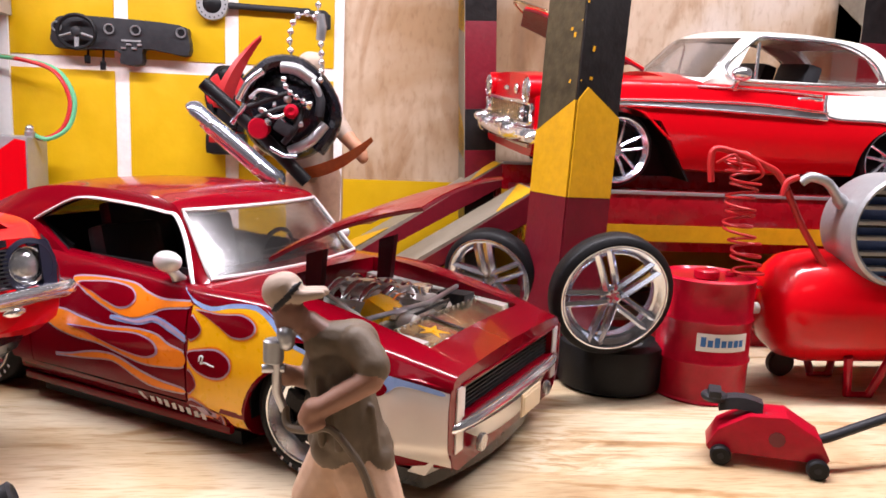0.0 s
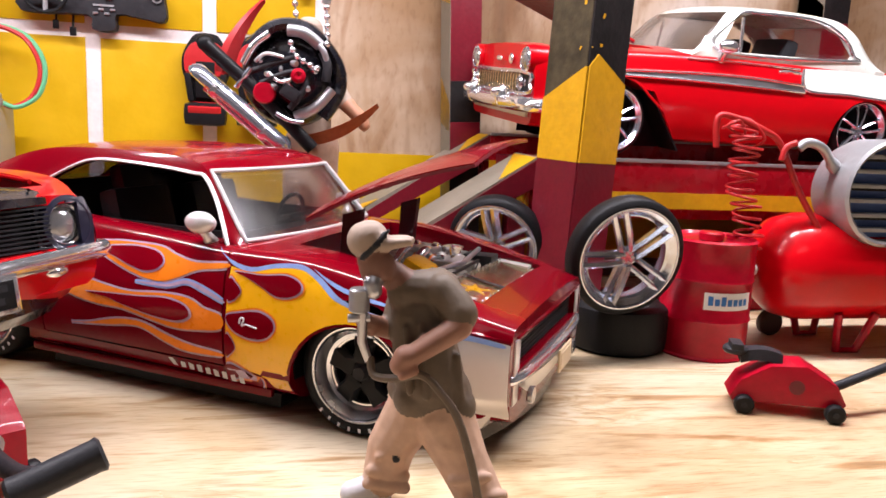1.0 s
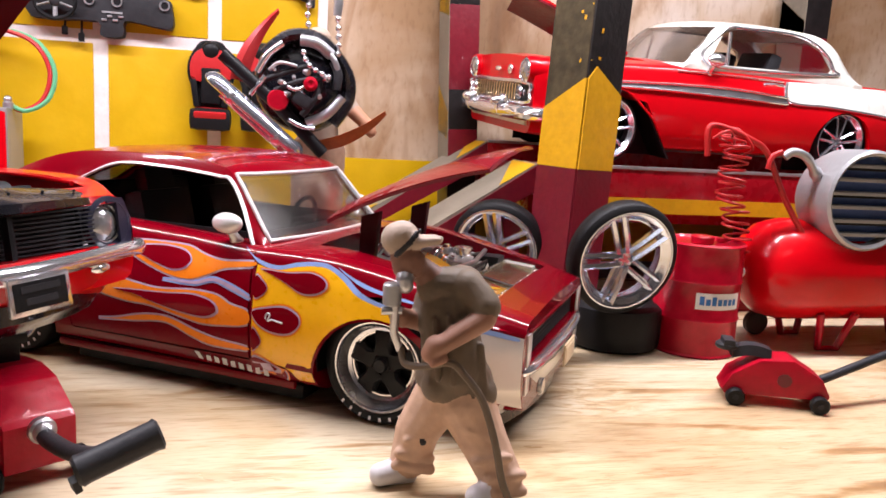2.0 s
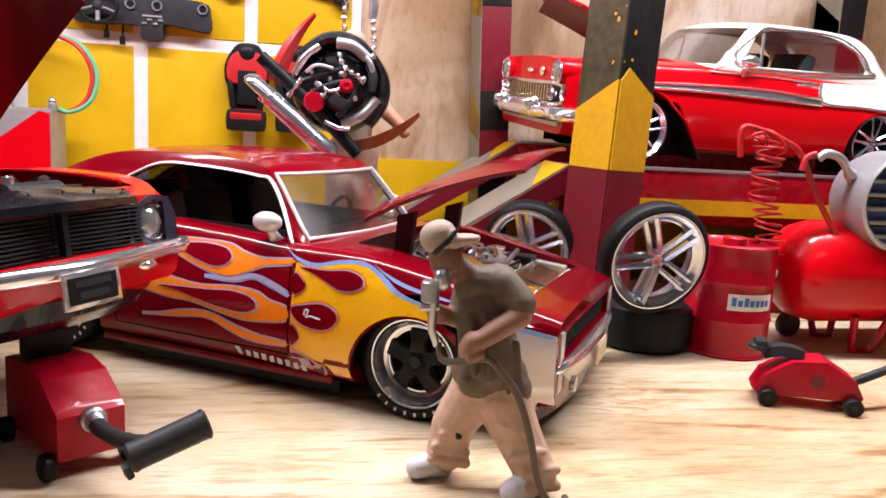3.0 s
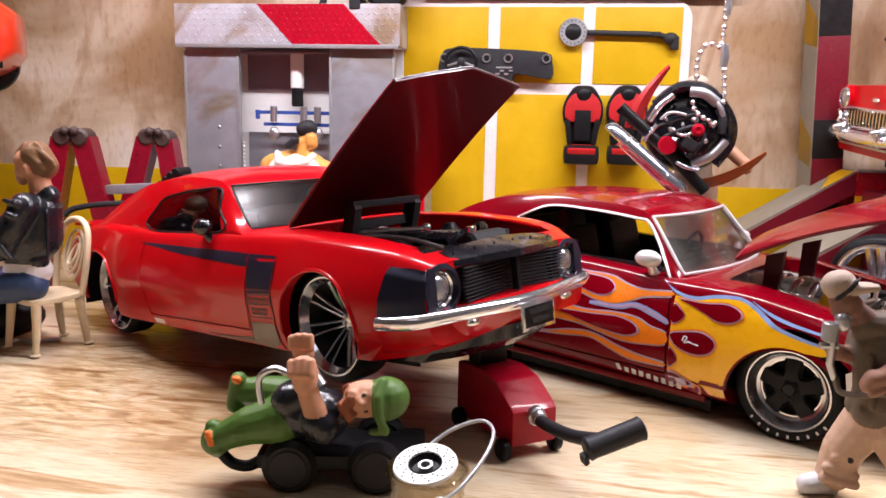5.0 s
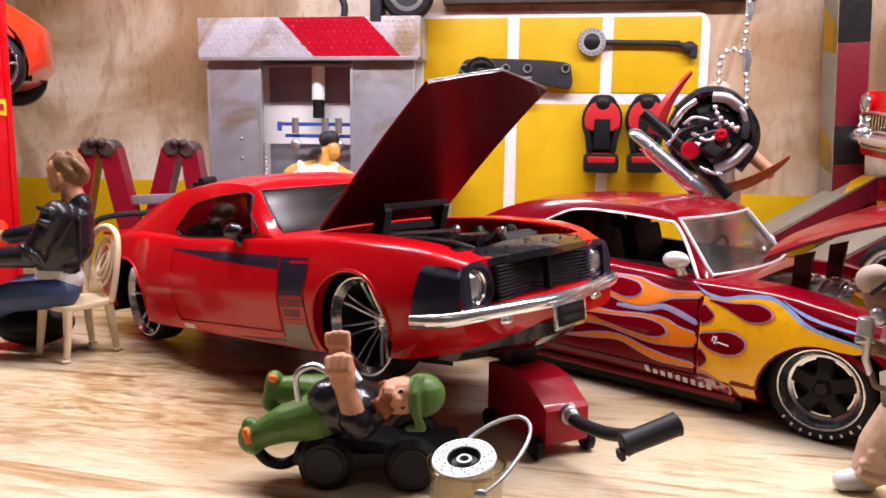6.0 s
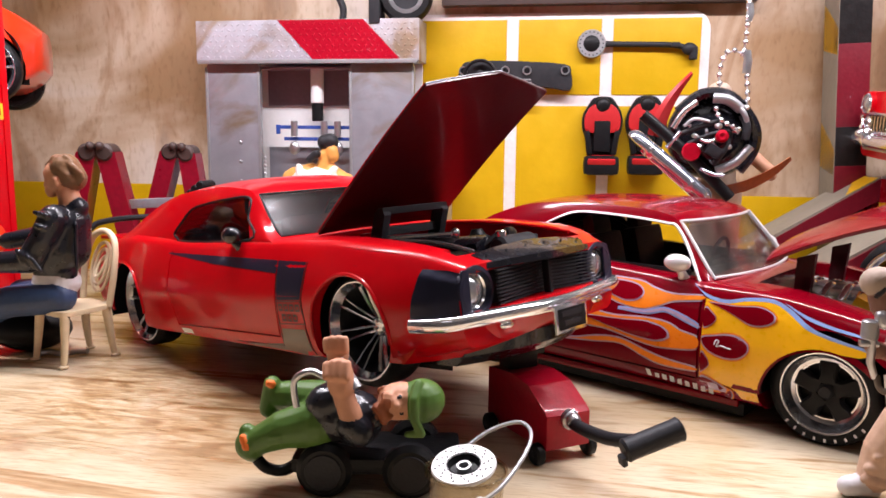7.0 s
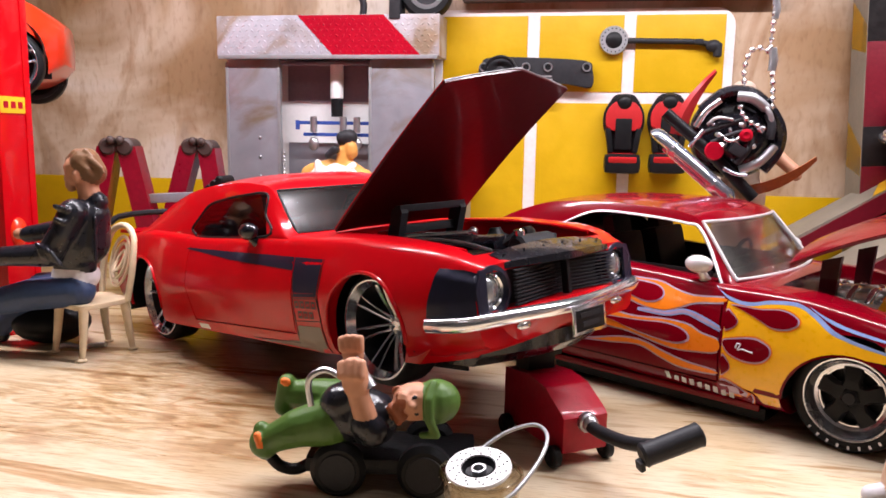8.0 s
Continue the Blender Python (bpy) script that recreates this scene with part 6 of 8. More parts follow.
def booth():
    """The sheet-metal service booth against the back wall."""
    b = thing("service_booth", pose(-5.03, 7.85, 0), "grey sheet-metal service booth with red and white tread-plate header", "booth")
    part("back", box(2.8, 0.04, 3.2, (0, 0.38, 1.6)), M["white"], b)
    part("upper_back", box(1.24, 0.02, 0.5, (-0.06, 0.345, 2.58)), M["mauve"], b, "dark mauve upper panel")
    part("lower_back", box(1.24, 0.02, 1.78, (-0.06, 0.345, 0.9)), M["sheet"], b)
    header = part("header", box(2.9, 0.5, 0.5, (0, 0.12, 3.12), 0.012), M["tread"], b, "white tread-plate header")
    stripe = [(-0.36, 3.365), (0.75, 3.365), (1.22, 2.875), (0.11, 2.875)]
    part("red_stripe", prism(stripe, -0.138, -0.12), M["red_tool"], header, "slanted red stripe")
    for r in range(7):
        for k in range(34):
            x, z = -1.38 + 0.083 * k + (0.041 if r % 2 else 0), 2.92 + 0.066 * r
            red = -0.36 + (3.365 - z) * 0.96 < x < 0.75 + (3.365 - z) * 0.96
            part("tread", ball(0.026, (x, -0.136 if red else -0.13, z), (1.0, 0.3, 0.42), 6, pose(0, 0, 0, 0, 40 if (r + k) % 2 else -40)), M["red_tool" if red else "tread"], header)
    part("header_lip", box(2.86, 0.03, 0.05, (0, -0.14, 2.86), 0.008), M["alu"], header)
    left = part("side_panel", box(0.70, 0.06, 2.86, (-1.0, -0.02, 1.43), 0.01), M["sheet"], b, "grey riveted sheet panel")
    part("side_panel", box(0.80, 0.06, 2.86, (0.96, -0.02, 1.43), 0.01), M["sheet"], b, "grey sheet panel with a tan stain")
    for z in (1.0, 1.25, 1.5, 1.75, 2.0):
        part("rivet", ball(0.022, (-0.92, -0.055, z - 0.15), (1, 0.5, 1), 8), M["alu"], left)
    for x in (-1.36, -0.655, 0.56, 1.36):
        part("edge_strip", box(0.035, 0.08, 2.8, (x, -0.02, 1.4), 0.008), M["alu"], b, "bright edge strip")
    for k in range(14):
        part("chain_link", ball(0.022, (-0.60, -0.03, 1.0 + 0.05 * k), (0.8, 0.8, 1), 8), M["steel"], b)
    part("shade", box(1.24, 0.3, 0.02, (-0.06, 0.2, 2.80)), M["mauve"], b)
    lift = part("air_lift", cyl(0.085, 0.44, "Z", (0.05, 0.18, 2.58), 20, 0.01), M["white"], b, "white and black piston lamp")
    part("nozzle", cyl(0.075, 0.24, "Z", (0.05, 0.18, 2.25), 20, 0.01), M["black"], lift)
    rack = part("tool_rack", join(box(1.0, 0.03, 0.045, (0.02, 0.1, 2.05), 0.008), box(0.9, 0.03, 0.045, (0.07, 0.1, 1.90), 0.008), box(0.05, 0.04, 0.12, (-0.46, 0.1, 2.02), 0.008)), M["blue"], b, "blue enamel tool rack")
    for x in (-0.22, 0.18, 0.36):
        part("tool", join(cyl(0.045, 0.2, "Z", (x, 0.04, 2.03), 12, 0.01), ball(0.07, (x, 0.04, 1.78), (1, 0.7, 1.3), 10)), M["steel"], rack)
    return b


booth()


def spare_tyre(at, label, r=0.33):
    t = thing("spare_tyre", at, label, "tyre", "spare tyres")
    w = 0.13
    part("tread", lathe([(r - 0.1, -w), (r - 0.03, -w), (r, -w * 0.6), (r, w * 0.6), (r - 0.03, w), (r - 0.1, w), (r - 0.11, 0), (r - 0.1, -w)], "Y", 40), M["rubber"], t)
    part("hub", lathe([(0, 0.03), (r - 0.1, 0.06), (r - 0.1, -0.06), (0, -0.03)], "Y", 28), M["charcoal"], t, "dark grey hub")
    part("hub_ring", lathe([(r - 0.16, -0.075), (r - 0.11, -0.07), (r - 0.11, -0.04), (r - 0.16, -0.05), (r - 0.16, -0.075)], "Y", 28), M["steel"], t, "grey steel ring")
    return t


spare_tyre(pose(-3.78, 7.9, 3.66, 0, 0, 8), "black spare tyre standing on the booth's roof")
solo("bracket", tube(spline([(0, 0, 0.0), (0.03, 0, 0.2), (-0.06, 0, 0.42), (-0.1, 0, 0.7)], 5), 0.045), M["charcoal"], pose(-4.60, 7.85, 3.31), "dark bent bracket on the booth's roof", "bracket")
solo("tool_case", box(0.14, 0.3, 0.4, (0, 0, 0.2), 0.02), M["charcoal"], pose(-4.14, 7.85, 3.31), "dark tool case on the booth's roof", "tool case")

# things hung on the tool board
def dashboard_part():
    d = thing("car_dashboard", pose(-2.43, 8.255, 2.72), "charcoal car dashboard with steering wheel hung on the wall", "dashboard")
    shape = spline([(-0.68, -0.16), (-0.68, 0.10), (-0.55, 0.17), (-0.1, 0.17), (0.6, 0.13), (0.69, 0.02), (0.69, -0.18), (0.45, -0.16), (0.22, -0.14), (0.2, -0.30), (-0.02, -0.30), (-0.06, -0.16)], 3, True)
    part("fascia", prism([tuple(q) for q in shape], -0.16, 0.0, bevel=0.008), M["charcoal"], d)
    ring = [(-0.43 + 0.19 * math.cos(a), -0.24, 0.0 + 0.17 * math.sin(a)) for a in np.linspace(0, 2 * math.pi, 26, endpoint=False)]
    sw = part("steering_wheel", tube(ring, 0.022, 8, True), M["black"], d)
    for a in (200, 340, 270):
        part("spoke", tube([(-0.43, -0.235, 0), (-0.43 + 0.18 * math.cos(math.radians(a)), -0.24, 0.16 * math.sin(math.radians(a)))], 0.026, 8, flat=0.5), M["alu"], sw, "silver spoke")
    part("boss", ball(0.055, (-0.43, -0.25, 0), (1, 0.5, 1)), M["charcoal"], sw)
    for x in (-0.12, 0.15, 0.62, -0.65):
        part("vent", lathe([(0.05, 0.0), (0.055, -0.02), (0.042, -0.02), (0.035, 0.0)], "Y", 20, (x, -0.165, 0.05)), M["steel"], d)
        part("vent_face", cyl(0.036, 0.01, "Y", (x, -0.166, 0.05), 16), M["black"], d)
    for k in range(4):
        part("button", box(0.05, 0.02, 0.022, (0.02 + 0.055 * k, -0.168, -0.10 if k % 2 else -0.14), 0.005), M["steel"], d)
    part("screen", box(0.2, 0.01, 0.02, (0.1, -0.166, -0.06)), M["alu"], d)
    for x, z in ((-0.38, -0.30), (-0.22, -0.36)):
        part("pedal", join(tube([(x, -0.05, -0.14), (x, -0.07, z + 0.05)], 0.012), box(0.06, 0.02, 0.09, (x, -0.08, z + 0.03), 0.008)), M["black"], d)
    return d


dashboard_part()


def half_shaft():
    d = thing("axle_shaft", pose(-1.50, 8.262, 3.10), "dark axle shaft with a grey brake disc hung on the wall", "axle shaft")
    disc = part("brake_disc", lathe([(0.075, -0.05), (0.17, -0.05), (0.175, -0.075), (0.165, -0.10), (0.08, -0.10), (0.075, -0.05)], "Y", 32), M["alu"], d, "grey drilled brake disc")
    part("hub", lathe([(0, -0.13), (0.05, -0.13), (0.1, -0.10), (0.1, 0.0), (0, 0.0)], "Y", 24), M["black"], disc)
    for k in range(18):
        a = math.radians(20 * k)
        part("hole", cyl(0.009, 0.006, "Y", (0.14 * math.cos(a), -0.102, 0.14 * math.sin(a)), 8), M["charcoal"], disc)
    part("shaft", tube(spline([(0.08, -0.06, 0.0), (0.5, -0.06, -0.01), (0.95, -0.06, -0.02), (1.12, -0.06, -0.05)], 5), 0.035, 10), M["charcoal"], d)
    part("joint", join(ball(0.075, (1.17, -0.07, -0.07), (1.2, 0.8, 1)), cyl(0.05, 0.16, "Z", (1.22, -0.07, -0.12), 14, 0.01), box(0.1, 0.1, 0.06, (1.0, -0.07, -0.02), 0.015)), M["charcoal"], d)
    return d


half_shaft()


def bucket_seat(at, label):
    s = thing("bucket_seat", at, label, "car seat", "bucket seats on the wall")
    back = spline([(-0.17, 0.26), (-0.19, 0.44), (-0.245, 0.62), (-0.24, 0.78), (-0.17, 0.92), (-0.09, 1.0), (0.09, 1.0), (0.17, 0.92), (0.24, 0.78), (0.245, 0.62), (0.19, 0.44), (0.17, 0.26)], 4)
    part("backrest", prism([tuple(q) for q in back], -0.13, -0.02, bevel=0.035), M["black"], s)
    pad = spline([(-0.205, 0.60), (-0.215, 0.76), (-0.15, 0.88), (-0.06, 0.92), (0.06, 0.92), (0.15, 0.88), (0.215, 0.76), (0.205, 0.60), (0.11, 0.56), (-0.11, 0.56)], 4, True)
    part("upper_pad", prism([tuple(q) for q in pad], -0.19, -0.11, bevel=0.03), M["seat_red"], s, "red upholstered shoulder pad")
    part("centre_pad", box(0.20, 0.06, 0.38, (0, -0.175, 0.52), 0.028), M["black"], s)
    part("headrest", ball(0.10, (0, -0.16, 0.90), (1.0, 0.6, 0.95), 16), M["black"], s)
    for sx in (-1, 1):
        part("bolster", box(0.07, 0.1, 0.30, (sx * 0.165, -0.15, 0.44), 0.03, pose(0, 0, 0, 0, sx * 8)), M["black"], s)
    part("cushion", box(0.44, 0.26, 0.24, (0, -0.17, 0.16), 0.08), M["black"], s)
    part("cushion_pad", box(0.34, 0.2, 0.07, (0, -0.22, 0.23), 0.025, pose(0, 0, 0, 18)), M["seat_red"], s, "red seat pad")
    return s


bucket_seat(pose(-1.335, 8.258, 1.45), "black and red bucket seat hung on the yellow board")
bucket_seat(pose(-0.80, 8.258, 1.46), "black and red bucket seat hung half hidden by the engine")


def welding_cart():
    c = thing("gas_cabinet", pose(-3.72, 7.75, 0), "grey cabinet with a slanted red and white front", "cabinet")
    part("case", box(1.06, 0.5, 1.62, (0, 0, 0.81), 0.015), M["alu"], c)
    part("red_front", prism([(-0.5, 0.9), (0.515, 0.9), (0.515, 1.58), (0.42, 1.6)], -0.262, -0.248), M["red_bright"], c, "red triangle on the front")
    part("valve", join(cyl(0.05, 0.08, "Z", (0.5, -0.1, 1.64), 12, 0.01), ball(0.04, (0.5, -0.1, 1.70))), M["steel"], c)
    return c


welding_cart()
for name, mt, off, label in (("gas_hose", "hose_red", 0.0, "pink-red gas hose looped above the cabinet"), ("gas_hose", "hose_green", 0.045, "green gas hose looped above the cabinet")):
    loop = [(-3.22, 7.66, 1.66), (-3.1 + off * 0.5, 7.70, 1.60), (-2.93 + off, 7.75, 1.72), (-2.87 + off, 7.8, 1.97), (-2.96 + off, 7.85, 2.2), (-3.15 + off, 7.95, 2.34), (-3.5, 8.05, 2.42), (-3.9, 8.1, 2.44)]
    solo(name, tube(spline(loop, 8), 0.024), M[mt], Matrix.Identity(4), label, "hose", "pair of gas hoses")

# ---- loose things on the floor ----
def loose_wheel(at, label, r=0.42, style="five_twin"):
    w = thing("alloy_wheel", at, label, "wheel", "loose chrome wheels")
    wheel_parts(w, Matrix.Identity(4), r, r * 0.87, 0.17, style, backed=False)
    return w


# both lean: their faces look towards the south
loose_wheel(pose(1.885, 4.44, 0.79, 10, 0, 4) @ pose(0, 0, 0, 0, 20, 180), "chrome five-spoke wheel leaning on a flat tyre", 0.44)
loose_wheel(pose(1.22, 5.42, 0.70, 14, 0, -34) @ pose(0, 0, 0, 0, 8, 180), "chrome wheel leaning against the red ramp side", 0.41)
flat = thing("flat_tyre", pose(2.06, 4.85, 0), "wide black tyre lying flat on the floor", "tyre")
part("tyre", lathe([(0.24, 0.02), (0.34, 0.0), (0.385, 0.03), (0.395, 0.1), (0.395, 0.26), (0.385, 0.34), (0.34, 0.365), (0.24, 0.35), (0.22, 0.18), (0.24, 0.02)], "Z", 40), M["rubber"], flat)
part("rim", lathe([(0, 0.3), (0.1, 0.31), (0.2, 0.29), (0.245, 0.34), (0.25, 0.35), (0.24, 0.2), (0, 0.2)], "Z", 32), M["chrome"], flat)


def drum():
    d = thing("oil_drum", pose(2.70, 4.68, 0), "small red steel drum with a printed paper label", "drum")
    r = 0.335
    prof = [(0, 0.0), (r, 0.0), (r + 0.012, 0.015), (r, 0.03), (r, 0.28), (r + 0.012, 0.30), (r, 0.32), (r, 0.58), (r + 0.012, 0.60), (r, 0.62), (r, 0.87), (r + 0.012, 0.89), (r - 0.01, 0.905), (r - 0.03, 0.885), (0, 0.885)]
    part("shell", lathe(prof, "Z", 40), M["red_tool"], d)
    part("cap", cyl(0.09, 0.07, "Z", (-0.06, -0.1, 0.92), 20, 0.012), M["red_tool"], d)
    part("bung", cyl(0.045, 0.04, "Z", (0.18, 0.0, 0.905), 16, 0.008), M["red_tool"], d)

    def wrap(u0, u1, z0, z1, rr):
        a = np.linspace(math.radians(u0), math.radians(u1), 12)
        bm = bmesh.new()
        rows = [[bm.verts.new((rr * math.cos(q), rr * math.sin(q), z)) for q in a] for z in (z0, z1)]
        for i in range(11):
            bm.faces.new((rows[0][i], rows[0][i + 1], rows[1][i + 1], rows[1][i]))
        return bm
    label = part("label", wrap(238, 305, 0.40, 0.53, r + 0.004), M["white"], d, "white paper label")
    for k in range(7):
        part("print_bar", wrap(243 + 8 * k, 249 + 8 * k, 0.435, 0.505 if k == 0 or k == 2 else 0.485, r + 0.007), M["blue_ink"], label)
    return d


drum()


def compressor():
    c = thing("air_compressor", pose(3.15, 4.78, 0), "red air compressor with silver motor and coiled red hose", "compressor")
    r = 0.43
    prof = [(0, 0.0), (0.16, 0.02), (0.30, 0.09), (0.39, 0.2), (r, 0.36), (r, 2.1), (0.39, 2.26), (0.30, 2.37), (0.16, 2.44), (0, 2.46)]
    part("tank", lathe(prof, "X", 44, (0, 0, 0.66)), M["red_bright"], c)
    part("valve", join(cyl(0.045, 0.05, "X", (-0.01, -0.02, 0.63), 14, 0.008), cyl(0.025, 0.06, "X", (-0.04, -0.02, 0.63), 12, 0.006)), M["white"], c, "pale drain valve")
    for x in (0.72, 1.9):
        part("foot", join(tube([(x - 0.12, -0.3, 0.34), (x - 0.04, -0.22, 0.02), (x + 0.12, -0.24, 0.02), (x + 0.2, -0.32, 0.34)], 0.032, 8)), M["red_tool"], c)
        part("foot", join(tube([(x - 0.12, 0.3, 0.34), (x - 0.04, 0.26, 0.02), (x + 0.12, 0.26, 0.02), (x + 0.2, 0.32, 0.34)], 0.032, 8)), M["red_tool"], c)
    part("caster", cyl(0.11, 0.08, "Y", (0.42, 0.28, 0.11), 22, 0.015), M["bench_dark"], c)
    face = pose(0.83, -0.40, 1.29)
    motor = part("motor", moved(lathe([(0.355, 0.09), (0.36, 0.0), (0.385, -0.02), (0.405, 0.0), (0.41, 0.05), (0.40, 0.34), (0.36, 0.44), (0.2, 0.5), (0, 0.5)], "Y", 44), face), M["alu"], c, "dull silver round motor housing")
    part("core", moved(cyl(0.36, 0.03, "Y", (0, 0.10, 0), 40), face), M["fin_blue"], motor, "blue-grey core behind the fins")
    for k in range(6):
        z = -0.275 + 0.11 * k
        half = math.sqrt(0.365**2 - z * z)
        part("fin", moved(box(2 * half, 0.11, 0.032, (0, 0.055, z), 0.010), face), M["alu"], motor)
        # a black strip stands in for the shade under every second fin
        if k % 2:
            part("shade_gap", moved(box(2 * half - 0.03, 0.05, 0.022, (0, 0.055, z - 0.027), 0.004), face), M["black"], motor)
    part("saddle", box(0.3, 0.36, 0.16, (0.75, -0.12, 1.02), 0.03), M["red_tool"], c)
    part("pipe", tube(spline([(0.12, -0.22, 1.60), (0.18, -0.24, 1.645), (0.30, -0.25, 1.61), (0.42, -0.22, 1.50), (0.50, -0.2, 1.43)], 6), [0.035] * 18 + [0.05] * 7, 12), M["alu"], c, "silver delivery pipe")
    part("pipe_end", tube(spline([(0.0, -0.2, 1.50), (0.03, -0.2, 1.60), (0.10, -0.22, 1.64)], 5), 0.024), M["hose_red"], c)
    part("handle", tube(spline([(-0.52, -0.15, 1.58), (-0.53, -0.15, 1.80), (-0.38, -0.15, 1.80), (-0.15, -0.16, 1.72), (0.0, -0.17, 1.62), (0.2, -0.2, 1.25), (0.46, -0.26, 0.86)], 5), 0.024, 10), M["hose_red"], c)
    coil = []
    for q in np.linspace(0, 1, 14 * 16):
        a = q * 14 * 2 * math.pi
        rr = 0.10 * (1 + 0.12 * math.sin(5 * a / 7 + 1))
        coil.append((-0.34 + 0.14 * q + 0.03 * math.sin(9 * q) + rr * math.cos(a), -0.17 + rr * math.sin(a), 1.74 - 0.90 * q**1.15 + 0.016 * math.sin(a * 0.63)))
    coil += [tuple(p) for p in spline([coil[-1], (-0.28, -0.05, 0.76), (-0.20, -0.02, 0.64), (-0.05, -0.02, 0.63)], 6)][1:]
    part("coil_hose", tube(coil, 0.0105, 7), M["hose_red"], c, "coiled red air hose")
    part("knot", tube(spline([(-0.50, -0.17, 1.72), (-0.42, -0.26, 1.78), (-0.32, -0.18, 1.68), (-0.4, -0.08, 1.74), (-0.28, -0.14, 1.80), (-0.16, -0.2, 1.66), (-0.2, -0.1, 1.58)], 7), 0.0105, 7), M["hose_red"], c)
    return c


compressor()


def trolley_jack(at, label, handle, lift=0.0):
    """A low garage jack; x runs from the saddle to the handle end."""
    j = thing("trolley_jack", at, label, "trolley jack", "trolley jacks")
    prof = [(-0.36, 0.10), (-0.30, 0.22), (-0.12, 0.34), (0.10, 0.36), (0.30, 0.24), (0.36, 0.12), (0.34, 0.09), (-0.34, 0.07)] if not lift else [(-0.36, 0.10), (-0.36, 0.42), (-0.05, 0.455), (0.13, 0.43), (0.31, 0.325), (0.34, 0.30), (0.34, 0.09), (-0.34, 0.07)]
    w = 0.13 if not lift else 0.155
    part("frame", prism(prof, -w, w, bevel=0.012), M["red_tool"], j)
    for x in (-0.27, 0.29):
        for s in (-1, 1):
            wh = part("wheel", cyl(0.065, 0.06, "Y", (x, s * (w + 0.03), 0.065), 20, 0.012), M["black"], j)
            part("hub", cyl(0.02, 0.07, "Y", (x, s * (w + 0.03), 0.065), 12), M["charcoal"], wh)
    if not lift:
        part("lift_arm", loft([[(x, y, z) for y, z in ((-0.06, -0.03), (0.06, -0.03), (0.06, 0.03), (-0.06, 0.03))] for x, y, z in ()] or [[(-0.30 + 0.26 * t, y, 0.36 + 0.03 * math.sin(3 * t) + z) for y, z in ((-0.07, -0.035), (0.07, -0.035), (0.055, 0.04), (-0.055, 0.04))] for t in np.linspace(0, 1, 6)]), M["charcoal"], j, "scuffed dark lifting arm")
        part("saddle", join(cyl(0.085, 0.05, "Z", (-0.33, 0, 0.40), 16, 0.015), box(0.08, 0.16, 0.05, (-0.33, 0, 0.43), 0.015)), M["charcoal"], j, "dark saddle cup")
        part("emblem", cyl(0.05, 0.01, "Y", (0.05, -w - 0.003, 0.21), 10), M["red_dark"], j)
    else:
        part("saddle", join(box(0.16, 0.2, 0.16, (-0.24, 0, 0.50), 0.015), box(0.3, 0.24, 0.05, (-0.26, 0, 0.565), 0.015)), M["black"], j, "black saddle block")
        part("socket", join(cyl(0.06, 0.05, "X", (0.35, 0, 0.27), 16, 0.01), ball(0.05, (0.38, 0, 0.27))), M["steel"], j, "scuffed grey handle socket")
    part("handle", handle, M["charcoal"], j, "dark handle")
    return j


trolley_jack(pose(2.56, 3.46, 0, 0, 0, -24) @ Matrix.Diagonal((0.93, 0.93, 0.90, 1)), "small red trolley jack with a long dark handle", tube([(0.3, 0, 0.20), (0.36, 0.02, 0.22), (0.75, 0.3, 0.32), (1.3, 0.68, 0.46)], 0.033, 10))
bar = join(tube(spline([(0.36, 0, 0.27), (0.46, -0.01, 0.262), (0.72, -0.01, 0.29), (0.98, 0.0, 0.37), (1.03, 0.05, 0.39)], 4), [0.05, 0.046] + [0.038] * 15, 10), lathe([(0, -0.17), (0.05, -0.17), (0.064, -0.155), (0.06, -0.13), (0.062, 0.13), (0.066, 0.15), (0.052, 0.16), (0.035, 0.15), (0, 0.145)], "Z", 18, (1.025, 0.035, 0.39), Vector((0.08, 0.29, 0.10)).to_track_quat("Z", "Y").to_matrix().to_4x4()), box(0.05, 0.03, 0.06, (0.975, -0.115, 0.285), 0.01, pose(0, 0, 0, 20, 10, 0)))
trolley_jack(pose(-1.90, 3.03, 0, 0, 0, -55), "red box-shaped trolley jack holding up the car's nose", bar, 1.0)


def creeper():
    c = thing("creeper_board", pose(-2.80, 2.28, 0, 0, 0, 8), "black mechanic's creeper on four fat wheels", "creeper")
    part("board", box(0.9, 0.42, 0.09, (0.05, 0.02, 0.17), 0.035), M["black"], c)
    part("foot_rest", tube(spline([(-0.34, -0.06, 0.17), (-0.46, -0.06, 0.09), (-0.56, -0.06, 0.10), (-0.62, -0.06, 0.16)], 5), 0.032, 10), M["black"], c)
    for x in (-0.22, 0.24):
        for y in (-0.17, 0.21):
            w = part("wheel", cyl(0.15, 0.10, "Y", (x, y, 0.15), 32, 0.03), M["black"], c)
            part("cap", cyl(0.10, 0.012, "Y", (x, y - 0.054, 0.15), 28, 0.004), M["charcoal"], w)
    return c


creeper()


